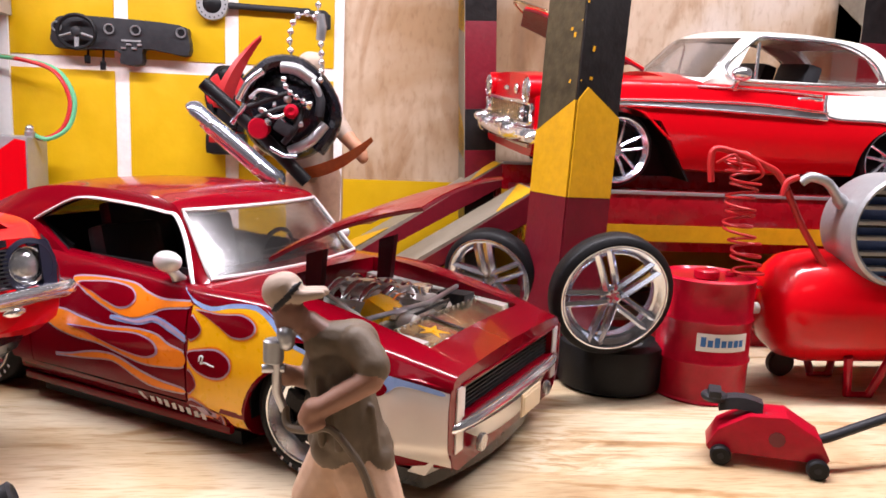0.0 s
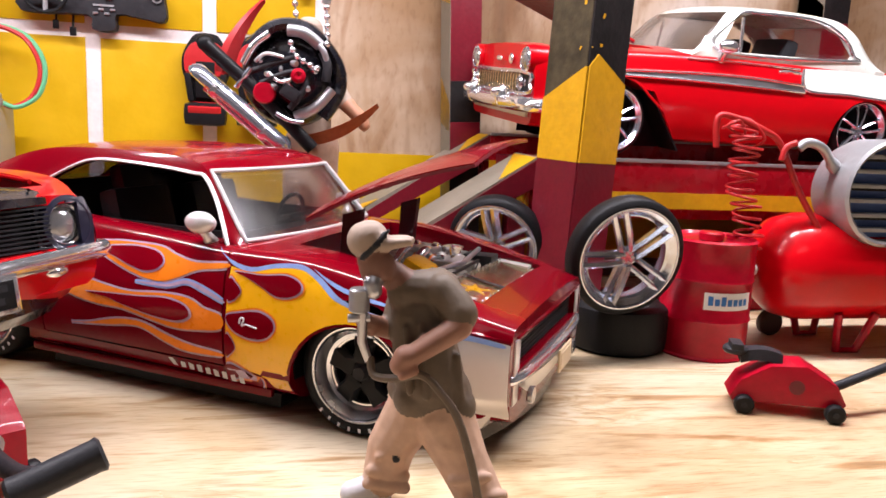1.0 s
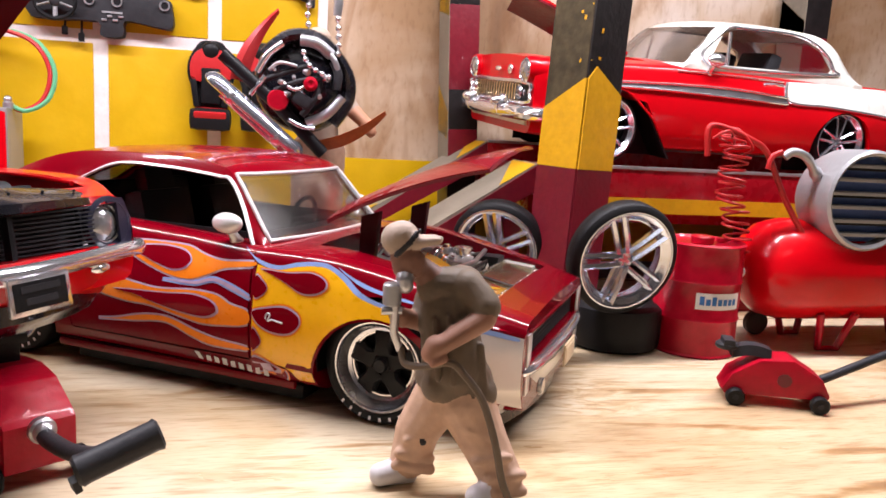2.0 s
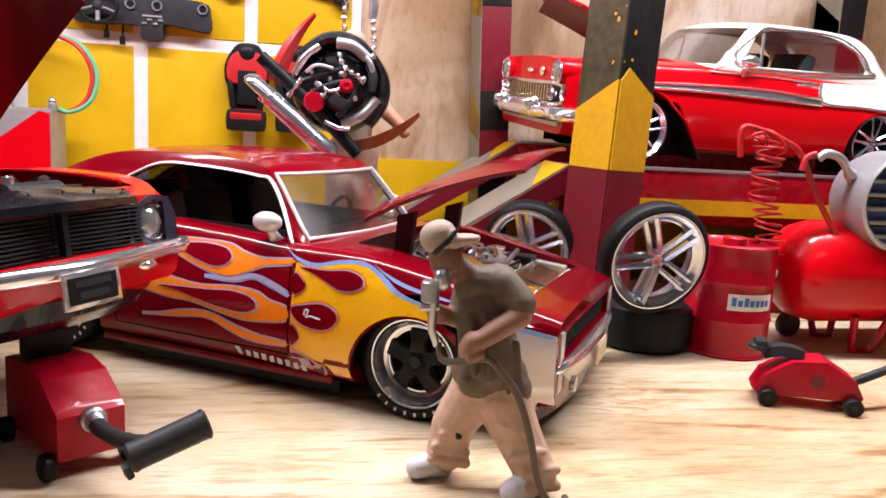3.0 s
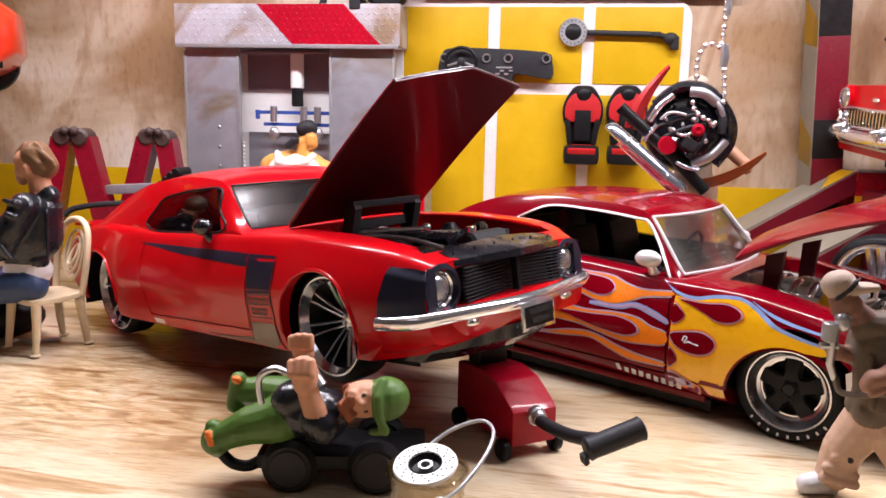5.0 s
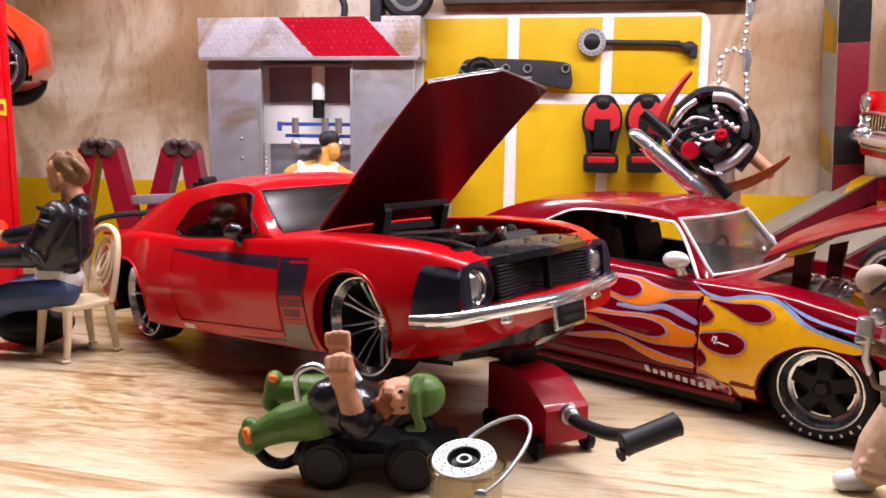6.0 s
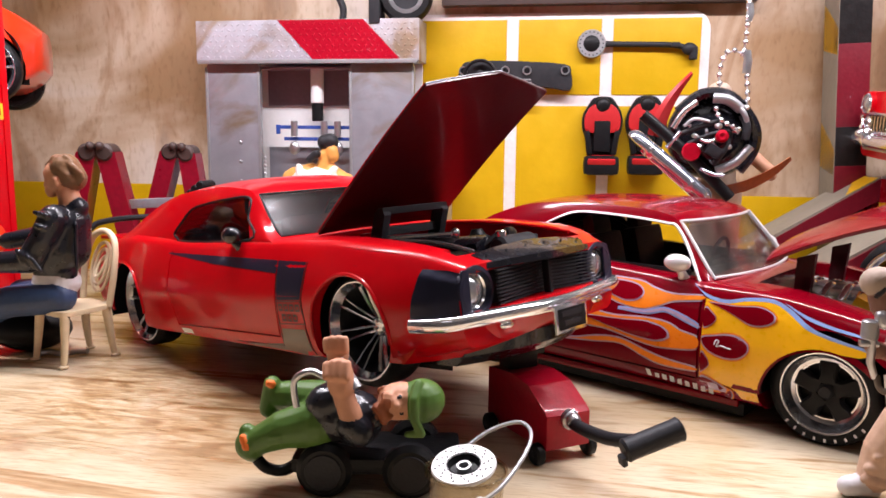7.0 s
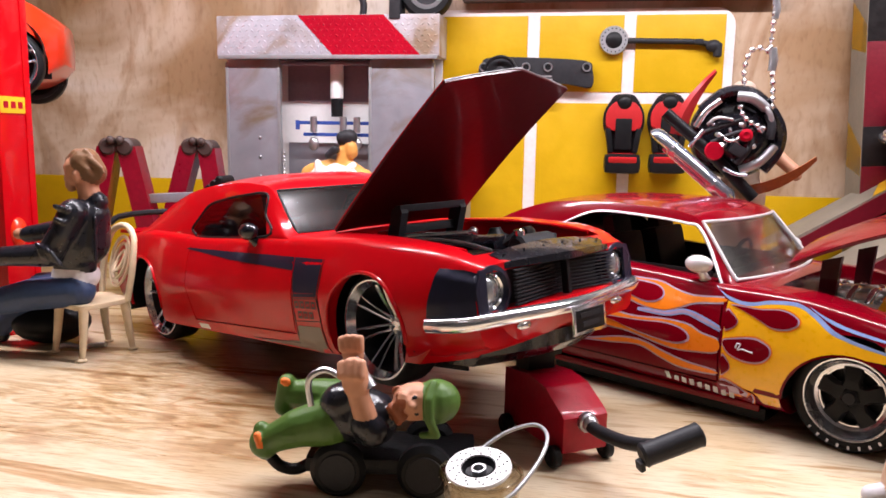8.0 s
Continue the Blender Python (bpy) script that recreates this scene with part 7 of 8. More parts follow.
def bucket():
    b = thing("clear_bucket", pose(-2.19, 1.75, 0), "clear plastic bucket with a wire handle", "bucket")
    part("cup", lathe([(0, 0.01), (0.155, 0.01), (0.165, 0.03), (0.182, 0.34), (0.19, 0.355), (0.183, 0.36), (0.173, 0.34), (0.155, 0.04), (0, 0.035)], "Z", 40), M["clear"], b)
    part("rim", lathe([(0.184, 0.34), (0.2, 0.348), (0.198, 0.365), (0.182, 0.362), (0.184, 0.34)], "Z", 40), M["clear"], b)
    loop = spline([(0.10, -0.185, 0.30), (0.18, -0.10, 0.34), (0.27, 0.08, 0.42), (0.29, 0.24, 0.47), (0.22, 0.34, 0.48), (0.08, 0.30, 0.44), (-0.06, 0.19, 0.36)], 7)
    part("wire_handle", tube(loop, 0.010, 8), M["alu"], b, "grey wire handle")
    part("lug", ball(0.035, (0.09, -0.195, 0.29), (1, 0.5, 1)), M["steel"], b)
    return b


bucket()
disc_part = thing("brake_disc", pose(-2.20, 1.745, 0.372, 13, -5, 0) @ Matrix.Diagonal((0.80, 0.80, 0.80, 1)), "drilled silver brake disc lying in the bucket", "brake disc")
part("rotor", lathe([(0.10, 0.0), (0.19, 0.0), (0.195, 0.012), (0.19, 0.025), (0.10, 0.025), (0.10, 0.0)], "Z", 40), M["white"], disc_part, "pale drilled rotor")
part("hat", lathe([(0.105, 0.026), (0.103, 0.03), (0.085, -0.02), (0.06, -0.03), (0, -0.03)], "Z", 32), M["black"], disc_part)
part("hub", lathe([(0.03, -0.03), (0.045, -0.03), (0.045, 0.015), (0.03, 0.015), (0.03, -0.03)], "Z", 24), M["steel"], disc_part)
for k in range(12):
    for q in range(3):
        a = math.radians(30 * k + 8 * q)
        rr = 0.122 + 0.024 * q
        part("hole", cyl(0.006, 0.004, "Z", (rr * math.cos(a), rr * math.sin(a), 0.0265), 6), M["charcoal"], disc_part)


def chair():
    c = thing("fancy_chair", pose(-5.89, 4.16, 0, 0, 0, 245), "ivory plastic chair with looped fretwork back", "chair")
    # x runs from the back to the front of the seat
    seat = spline([(-0.2, -0.2), (0.2, -0.23), (0.25, 0), (0.2, 0.23), (-0.2, 0.2), (-0.24, 0)], 5, True)
    part("seat", prism([tuple(q) for q in seat], 0.43, 0.475, "Z", 0.012), M["ivory"], c)
    for x, y in ((0.19, -0.19), (0.19, 0.19), (-0.19, -0.17), (-0.19, 0.17)):
        leg = part("leg", tube([(x, y, 0.44), (x * 1.12, y * 1.08, 0.2), (x * 1.25, y * 1.12, 0.01)], [0.04, 0.032, 0.026], 10), M["ivory"], c)
        part("foot", ball(0.036, (x * 1.27, y * 1.13, 0.018), (1.2, 1, 0.5)), M["ivory"], leg)
    hoop = spline([(-0.2, -0.2, 0.45), (-0.25, -0.22, 0.75), (-0.30, -0.17, 1.0), (-0.32, 0, 1.08), (-0.30, 0.17, 1.0), (-0.25, 0.22, 0.75), (-0.2, 0.2, 0.45)], 7)
    back = part("backrest", tube(hoop, 0.028, 10), M["ivory"], c)
    for k, (w, h) in enumerate(((0.135, 0.42), (0.085, 0.30), (0.04, 0.17))):
        ring = [(-0.27 - 0.05 * math.sin(a), w * math.cos(a), 0.77 + h / 2 * math.sin(a)) for a in np.linspace(0, 2 * math.pi, 28, endpoint=False)]
        part("fret", tube(ring, 0.015, 8, True), M["ivory"], back)
    return c


chair()


def spring_post():
    """The red post of the second lift with its coil spring and label."""
    p = thing("lift_post", pose(-7.36, 4.62, 0), "bright red lift post with coil spring and yellow label", "post")
    part("web", box(0.86, 0.08, 3.7, (0.0, 0.2, 1.85), 0.01), M["red_bright"], p)
    for x in (-0.40, 0.36):
        part("flange", box(0.12, 0.36, 3.7, (x, 0.0, 1.85), 0.012), M["red_bright"], p)
    part("head_plate", box(0.70, 0.03, 1.2, (-0.02, -0.1, 2.75), 0.008), M["red_bright"], p)
    part("white_corner", prism([(-0.36, 2.7), (-0.36, 3.35), (0.3, 3.35)], -0.125, -0.117), M["white"], p, "white slanted corner")
    label = part("label", box(0.01, 0.31, 0.15, (0.427, 0.0, 2.12), 0.003), M["label_y"], p, "yellow label with red bars")
    for k in range(3):
        part("print_bar", box(0.006, 0.055, 0.06, (0.433, -0.09 + 0.09 * k, 2.12)), M["red_tool"], label)
    part("damper", cyl(0.09, 0.34, "Z", (0.10, -0.06, 1.86), 22, 0.02), M["alu"], p)
    part("damper_rod", cyl(0.04, 1.5, "Z", (0.10, -0.06, 1.05), 14), M["steel"], p)
    coil = [(0.10 + 0.1 * math.cos(a), -0.06 + 0.1 * math.sin(a), 1.72 - 1.3 * a / (22 * math.pi)) for a in np.linspace(0, 22 * math.pi, 11 * 14)]
    part("spring", tube(coil, 0.024, 8), M["white"], p, "pale coil spring")
    part("cap", ball(0.10, (0.42, -0.02, 0.95), (0.6, 1, 1.4)), M["red_orange"], p, "orange-red cap")
    return p


spring_post()


def raised_coupe(at):
    """The orange-red car held up behind the red post; mostly out of sight."""
    car = thing("raised_car", at, "orange-red model car held up on the lift", "model car")
    st = np.linspace(-2.2, 2.10, 56)
    w = curve((-2.4, 0.78), (-1.3, 0.92), (1.3, 0.93), (1.65, 0.90), (1.85, 0.82), (2.0, 0.68), (2.1, 0.42), (2.2, 0.2))
    wf = curve((-2.4, 0.70), (0, 0.80), (1.4, 0.80), (1.75, 0.74), (1.95, 0.60), (2.1, 0.34), (2.2, 0.16))
    zb = curve((-2.4, 0.3), (-1, 0.14), (1.2, 0.08), (1.7, 0.06), (1.9, 0.13), (2.2, 0.40))
    zw = curve((-2.4, 0.6), (2.2, 0.55))
    zf = curve((-2.4, 0.85), (-1, 0.95), (0.6, 1.04), (1.4, 1.02), (1.75, 0.94), (2.0, 0.80), (2.2, 0.62))
    zc = curve((-2.4, 0.9), (0.6, 1.10), (1.6, 1.01), (2.0, 0.84), (2.2, 0.64))
    axles = ((1.60, 0.30), (-1.35, 0.33))
    body = boolean(body_solid(st, w, wf, zb, zw, zf, zc), wheel_wells(axles, 0.37))
    part("body", body, M["red_orange"], car)
    greenhouse = [(-1.7, 0.92, 0.68, 0.91, 0.76, 0.88, 0), (-1.3, 1.10, 0.66, 1.06, 0.76, 0.92, 0), (-0.8, 1.29, 0.62, 1.24, 0.74, 0.92, 0), (0.0, 1.31, 0.62, 1.25, 0.74, 0.92, 0.04), (0.3, 1.22, 0.66, 1.17, 0.75, 0.92, 0.08), (0.7, 1.05, 0.72, 1.02, 0.77, 0.92, 0.1)]
    part("roof", cabin_solid(greenhouse), M["red_orange"], car)
    for x, z in axles:
        for y in (-0.80, 0.80):
            wheel(car, x, y, 0.36, 0.31, 0.22, "five_split", z=z - 0.03)
    well_shades(car, [(x, z + 0.1) for x, z in axles], 0.527, 0.36, wide=0.80)
    return car


raised_coupe(pose(-9.46, 5.38, 2.30, 0, 0, 29))
platform = thing("lift_platform", pose(-9.45, 5.42, 0.03, 0, 0, 29), "red lift platform under the raised car", "car lift")
for y in (-0.75, 0.75):
    part("runway", box(3.0, 0.5, 0.12, (-0.3, y, 2.20), 0.01), M["red_bright"], platform)
part("column", box(0.5, 0.5, 2.06, (-1.2, 0.0, 1.0), 0.02), M["red_bright"], platform)
part("cross_beam", box(0.4, 2.0, 0.14, (-1.2, 0, 2.06), 0.01), M["red_bright"], platform)


def axle_stand(at, label):
    s = thing("axle_stand", at, label, "axle stand", "dark red axle stands")
    for sx in (-1, 1):
        leg = part("leg", loft([[(sx * (0.10 + 0.36 * t) + dx, dy, 1.74 * (1 - t)) for dx, dy in ((-0.10, -0.13), (0.10, -0.13), (0.10, 0.13), (-0.10, 0.13))] for t in (0.0, 0.5, 1.0)]), M["stand_red"], s)
        part("hinge", join(cyl(0.10, 0.30, "Y", (sx * 0.09, 0, 1.73), 20, 0.03), ball(0.05, (sx * 0.05, -0.14, 1.80))), M["bench_dark"], s)
    return s


axle_stand(pose(-6.78, 6.0, 0, 0, 0, 14), "dark red folding axle stand with hinged top")
axle_stand(pose(-6.28, 6.6, 0, 0, 4, 10), "dark red folding axle stand holding a grey bar")
solo("steel_bar", box(1.9, 0.12, 0.10, (0, 0, 0.05), 0.015), M["sheet"], pose(-5.75, 6.25, 1.16, 0, -3, 14), "grey steel bar resting across the axle stands", "bar")
solo("pry_lever", tube(spline([(-0.62, -0.05, -0.02), (-0.52, -0.02, 0.05), (-0.2, 0, 0.10), (0.3, 0.05, 0.12)], 5), 0.03), M["charcoal"], pose(-5.95, 5.55, 0.98, 0, 0, 6), "dark curved lever on the fastback's tail", "lever")
track = thing("rubber_track", pose(-5.56, 5.6, 1.24, 0, -30, -8), "black ribbed rubber strip behind the fastback's roof", "rubber strip")
for k in range(9):
    part("rib", cyl(0.05, 0.22, "Y", (-0.32 + 0.075 * k, 0, 0.04 + 0.015 * math.sin(k)), 10, 0.012), M["rubber"], track)
part("band", box(0.7, 0.16, 0.03, (-0.02, 0, 0.0), 0.01), M["rubber"], track)
solo("tool_bag", join(ball(0.28, (0, 0, 0.19), (1.2, 0.9, 0.68), 18), box(0.5, 0.2, 0.06, (0, 0, 0.35), 0.03)), M["black"], pose(-6.45, 4.35, 0, 0, 0, 20), "black lumpy tool bag on the floor under the chair", "bag")
solo("chain_scrap", tube(spline([(0, 0, 0.02), (0.08, 0.03, 0.03), (0.2, -0.02, 0.02), (0.3, 0.03, 0.02), (0.4, 0.0, 0.03)], 6), 0.024, 8), M["steel"], pose(-6.25, 4.15, 0, 0, 0, 20), "grey scrap of chain on the floor", "chain")

# ---- the hanging engine on its bead chain ----
def bead_chain(points, r, label, at):
    c = thing("bead_chain", at, label, "chain", "bead chains")
    pts = [Vector(p) for p in points]
    part("cord", tube(pts, r * 0.25, 6), M["steel"], c)
    for p in pts:
        part("bead", ball(r, p, seg=10), M["chrome"], c)
    return c


def even(keys, step):
    """Points at even steps along a smooth line."""
    line = spline(keys, 40)
    far = np.r_[0, np.cumsum(np.linalg.norm(np.diff(line, axis=0), axis=1))]
    return [tuple(np.interp(d, far, line[:, i]) for i in range(3)) for d in np.arange(0, far[-1], step)]


def hung_engine():
    e = thing("hanging_engine", pose(-0.47, 5.72, 1.95), "black engine with chrome bumper hoisted on a bead chain", "engine")
    part("shroud", join(ball(0.40, (0.02, 0.1, 0.02), (1.0, 0.5, 1.02), 28), tube(spline([(-0.3, -0.06, 0.22), (-0.1, -0.08, 0.38), (0.15, -0.08, 0.36), (0.36, -0.06, 0.12), (0.38, -0.04, -0.1), (0.26, -0.04, -0.3)], 6), 0.055)), M["black_gloss"], e, "glossy black round shroud")
    pipes = [
        ([(-0.35, -0.16, 0.08), (-0.27, -0.18, 0.22), (-0.16, -0.18, 0.31)], 0.030, "chrome"), ([(0.04, -0.16, -0.30), (0.2, -0.18, -0.22), (0.32, -0.16, -0.08)], 0.040, "steel"), ([(-0.3, -0.17, 0.02), (-0.1, -0.2, 0.10), (0.06, -0.2, 0.15)], 0.024, "charcoal"),
        ([(-0.22, -0.2, -0.06), (-0.05, -0.23, 0.02), (0.12, -0.22, 0.06)], 0.02, "charcoal"), ([(0.14, -0.18, 0.05), (0.10, -0.22, -0.1), (0.0, -0.2, -0.24)], 0.026, "charcoal"), ([(0.24, -0.16, 0.2), (0.28, -0.18, 0.1), (0.27, -0.18, -0.02)], 0.036, "charcoal"),
    ]
    pipes += [
        ([(-0.02, -0.18, 0.345), (0.1, -0.2, 0.33), (0.22, -0.16, 0.25)], 0.045, "alu"), ([(0.19, -0.18, 0.27), (0.25, -0.2, 0.2), (0.28, -0.18, 0.10)], 0.024, "alu"), ([(-0.40, -0.17, -0.10), (-0.34, -0.19, -0.02), (-0.29, -0.2, 0.05)], 0.022, "bright"),
        ([(-0.05, -0.21, -0.02), (0.02, -0.23, -0.1), (0.05, -0.21, -0.2)], 0.018, "bright"), ([(-0.1, -0.2, -0.28), (0.0, -0.22, -0.33), (0.1, -0.2, -0.34)], 0.018, "bright"), ([(-0.16, -0.2, 0.02), (-0.08, -0.24, -0.04), (0.0, -0.23, -0.02), (0.05, -0.22, 0.06)], 0.016, "chrome"), ([(-0.26, -0.19, 0.10), (-0.18, -0.22, 0.16), (-0.05, -0.22, 0.14)], 0.014, "steel"),
    ]
    for pts, r, mt in pipes:
        part("pipe", tube(spline(pts, 5), r, 12), M[mt], e)
    part("pulley", lathe([(0, -0.05), (0.075, -0.05), (0.085, -0.03), (0.065, 0.0), (0.085, 0.03), (0, 0.03)], "Y", 24, (-0.19, -0.18, -0.13)), M["red_tool"], e, "red pulley")
    part("pulley", lathe([(0, -0.04), (0.03, -0.05), (0.055, -0.04), (0.06, 0.02), (0, 0.02)], "Y", 20, (0.06, -0.22, 0.01)), M["red_tool"], e, "small red pulley")
    for k in range(9):
        part("fitting", cyl(0.014 + 0.006 * (k % 3), 0.05, "Y", (-0.22 + 0.05 * k, -0.22, 0.10 - 0.09 * (k * 2 % 5) / 2), 10, 0.004, pose(0, 0, 0, 12 * (k % 4), 0, 20 * (k % 3))), M["steel" if k % 2 else "chrome"], e)
    part("block", box(0.14, 0.1, 0.1, (0.0, -0.2, -0.12), 0.02, pose(0, 0, 0, 0, 30)), M["charcoal"], e)
    tilt = pose(0, 0, 0, 0, 42)
    part("cross_bar", tube([(-0.62, -0.14, 0.20), (-0.2, -0.16, -0.16), (0.18, -0.14, -0.54)], 0.055, 10), M["black"], e, "black cross bar")
    bump = part("bumper", tube(spline([(-0.68, -0.16, 0.02), (-0.63, -0.22, -0.03), (-0.35, -0.24, -0.26), (-0.08, -0.22, -0.49), (-0.02, -0.16, -0.52)], 6), 0.072, 12, flat=0.6), M["bright"], e, "bright chrome bumper bar")
    part("bumper_lip", tube(spline([(-0.62, -0.20, -0.11), (-0.37, -0.23, -0.33), (-0.10, -0.20, -0.56)], 6), 0.03, 10), M["bright"], bump)
    for x, z in ((-0.55, -0.13), (-0.2, -0.43)):
        part("guard", ball(0.055, (x, -0.25, z), (1, 0.8, 1.2)), M["chrome"], bump)
    blade = []
    for t in np.linspace(0, 0.97, 12):
        x, z = -0.50 + 0.12 * t + 0.20 * t**2.2, 0.02 + 0.58 * t
        h = 0.085 * (1 - t) ** 0.6 * (0.75 + 0.9 * t * (1 - t))
        blade.append([Vector((x - h, -0.06, z)), Vector((x - h * 0.2, -0.085, z - 0.01)), Vector((x + h, -0.05, z - 0.03)), Vector((x + h * 0.4, -0.025, z)), Vector((x - h * 0.6, -0.03, z + 0.01))])
    part("fender_blade", loft(blade), M["hose_red"], e, "upright red fender blade")
    blade = []
    for t in np.linspace(0, 0.97, 9):
        x, z = 0.10 + 0.60 * t, -0.46 + 0.10 * t + 0.19 * t * t
        h = 0.15 * (1 - t) ** 0.8 * (0.4 + t)
        blade.append([Vector((x, -0.12, z + 0.02)), Vector((x, -0.09, z + 0.02)), Vector((x + 0.02, -0.05, z - h)), Vector((x + 0.02, -0.08, z - h))])
    part("fender_blade", loft(blade), M["leaf_bronze"], e, "orange-brown fender blade")
    return e


hung_engine()
loop = even([(-0.42, 5.62, 2.36), (-0.44, 5.62, 2.52), (-0.40, 5.64, 2.68), (-0.31, 5.66, 2.72), (-0.22, 5.66, 2.66), (-0.20, 5.64, 2.5), (-0.19, 5.6, 2.3), (-0.2, 5.56, 2.16)], 0.072)
bead_chain(loop, 0.026, "bead chain loop holding the engine", Matrix.Identity(4))
bead_chain(even([(-0.47, 5.50, 2.20), (-0.44, 5.48, 2.12), (-0.36, 5.48, 2.06), (-0.26, 5.5, 2.02)], 0.058), 0.024, "bead chain slack across the engine", Matrix.Identity(4))
bead_chain(even([(-0.23, 5.66, 2.72), (-0.21, 5.68, 3.1), (-0.19, 5.7, 3.9), (-0.19, 5.7, 4.6)], 0.072), 0.026, "bead chain running up from the engine", Matrix.Identity(4))
solo("chain_clasp", tube([(0, 0, -0.1), (0.01, 0, 0.0), (0, 0, 0.1)], [0.035, 0.04, 0.03], 10), M["steel"], pose(-0.205, 5.65, 2.62), "grey clasp joining the bead chain", "clasp")
solo("chain_clasp", tube([(0, 0, -0.08), (0.01, 0, 0.0), (0, 0, 0.08)], [0.03, 0.035, 0.03], 10), M["steel"], pose(-0.205, 5.68, 3.05), "grey clasp on the bead chain", "clasp")
bead_chain(even([(2.08, 6.55, 4.6), (2.08, 6.5, 3.2), (2.10, 6.45, 2.92), (2.16, 6.4, 2.76), (2.28, 6.4, 2.72), (2.36, 6.45, 2.78)], 0.07), 0.026, "bead chain hanging beside the raised hood", Matrix.Identity(4))

# ---- painted dolls, each one plain mesh ----
SKIN, SHIRT, LEGS, CAP, SHOE, DARK, FACE, MASK = range(8)
Y0 = 2.5
head = [
    (-0.185, Y0, 1.20, 0.076, -0.165, Y0, 1.205, 0.078, CAP), (-0.115, Y0 - 0.06, 1.19, 0.026, -0.015, Y0 - 0.065, 1.205, 0.018, CAP), (-0.12, Y0 - 0.02, 1.19, 0.03, 0.0, Y0 - 0.02, 1.205, 0.018, CAP), (-0.11, Y0 + 0.03, 1.19, 0.026, -0.01, Y0 + 0.03, 1.205, 0.016, CAP),
    (-0.205, Y0 - 0.068, 1.135, 0.009, -0.15, Y0 - 0.078, 1.19, 0.010, DARK), (-0.15, Y0 - 0.078, 1.19, 0.010, -0.10, Y0 - 0.062, 1.25, 0.009, DARK),
    (-0.15, Y0 - 0.01, 1.12, 0.068, -0.145, Y0 - 0.01, 1.075, 0.060, FACE), (-0.10, Y0 - 0.045, 1.12, 0.035, -0.10, Y0 - 0.05, 1.075, 0.034, FACE),
]
head += [(-0.155, Y0 - 0.05, 1.03, 0.040, -0.15, Y0 - 0.06, 1.0, 0.034, MASK), (-0.07, Y0, 1.06, 0.06, 0.0, Y0, 1.0, 0.075, FACE)]
torso = [
    (0.0, Y0, 0.985, 0.09, 0.12, Y0, 0.975, 0.112, SHIRT), (0.055, Y0, 0.88, 0.128, 0.11, Y0, 0.60, 0.15, SHIRT), (0.09, Y0, 0.62, 0.14, 0.16, Y0, 0.54, 0.135, SHIRT), (0.03, Y0 - 0.03, 0.54, 0.085, 0.22, Y0 - 0.05, 0.50, 0.085, SHIRT), (0.0, Y0 + 0.03, 0.56, 0.07, 0.23, Y0 + 0.04, 0.51, 0.075, SHIRT),
    (-0.02, Y0 - 0.11, 0.86, 0.014, 0.0, Y0 - 0.14, 0.60, 0.016, SHIRT), (0.03, Y0 - 0.125, 0.88, 0.014, 0.07, Y0 - 0.15, 0.58, 0.016, SHIRT), (0.20, Y0 - 0.10, 0.74, 0.014, 0.23, Y0 - 0.11, 0.52, 0.016, SHIRT), (0.15, Y0 - 0.12, 0.70, 0.013, 0.17, Y0 - 0.13, 0.50, 0.014, SHIRT),
]
arms = [
    (0.13, Y0 - 0.06, 1.0, 0.078, 0.18, Y0 - 0.10, 0.945, 0.078, SHIRT), (0.18, Y0 - 0.10, 0.945, 0.078, 0.195, Y0 - 0.12, 0.92, 0.076, SHIRT), (0.20, Y0 - 0.13, 0.90, 0.056, 0.19, Y0 - 0.15, 0.875, 0.052, SKIN), (0.19, Y0 - 0.15, 0.875, 0.054, 0.0, Y0 - 0.19, 0.775, 0.044, SKIN), (-0.03, Y0 - 0.19, 0.765, 0.052, -0.05, Y0 - 0.19, 0.735, 0.046, SKIN), (0.0, Y0 - 0.225, 0.72, 0.02, -0.05, Y0 - 0.23, 0.70, 0.018, SKIN),
    (-0.02, Y0 + 0.05, 0.92, 0.065, -0.05, Y0 + 0.02, 0.83, 0.058, SHIRT), (-0.06, Y0 + 0.02, 0.82, 0.046, -0.14, Y0, 0.845, 0.042, SKIN), (-0.15, Y0 - 0.01, 0.845, 0.046, -0.175, Y0 - 0.01, 0.86, 0.04, SKIN),
]
legs = [
    (0.05, Y0 + 0.05, 0.44, 0.125, -0.03, Y0 + 0.08, 0.28, 0.108, LEGS), (-0.03, Y0 + 0.08, 0.28, 0.108, -0.055, Y0 + 0.10, 0.13, 0.098, LEGS), (-0.13, Y0 + 0.02, 0.19, 0.026, 0.02, Y0 + 0.02, 0.155, 0.026, LEGS), (-0.14, Y0 + 0.02, 0.13, 0.026, 0.02, Y0 + 0.01, 0.105, 0.028, LEGS), (-0.10, Y0 + 0.0, 0.26, 0.018, 0.02, Y0 - 0.02, 0.30, 0.016, LEGS), (-0.03, Y0 - 0.022, 0.265, 0.014, -0.025, Y0 - 0.024, 0.255, 0.014, DARK),
]
legs += [(-0.12, Y0 + 0.10, 0.066, 0.062, -0.20, Y0 + 0.08, 0.058, 0.056, SHOE), (-0.20, Y0 + 0.08, 0.03, 0.03, -0.05, Y0 + 0.1, 0.03, 0.032, SHOE)]
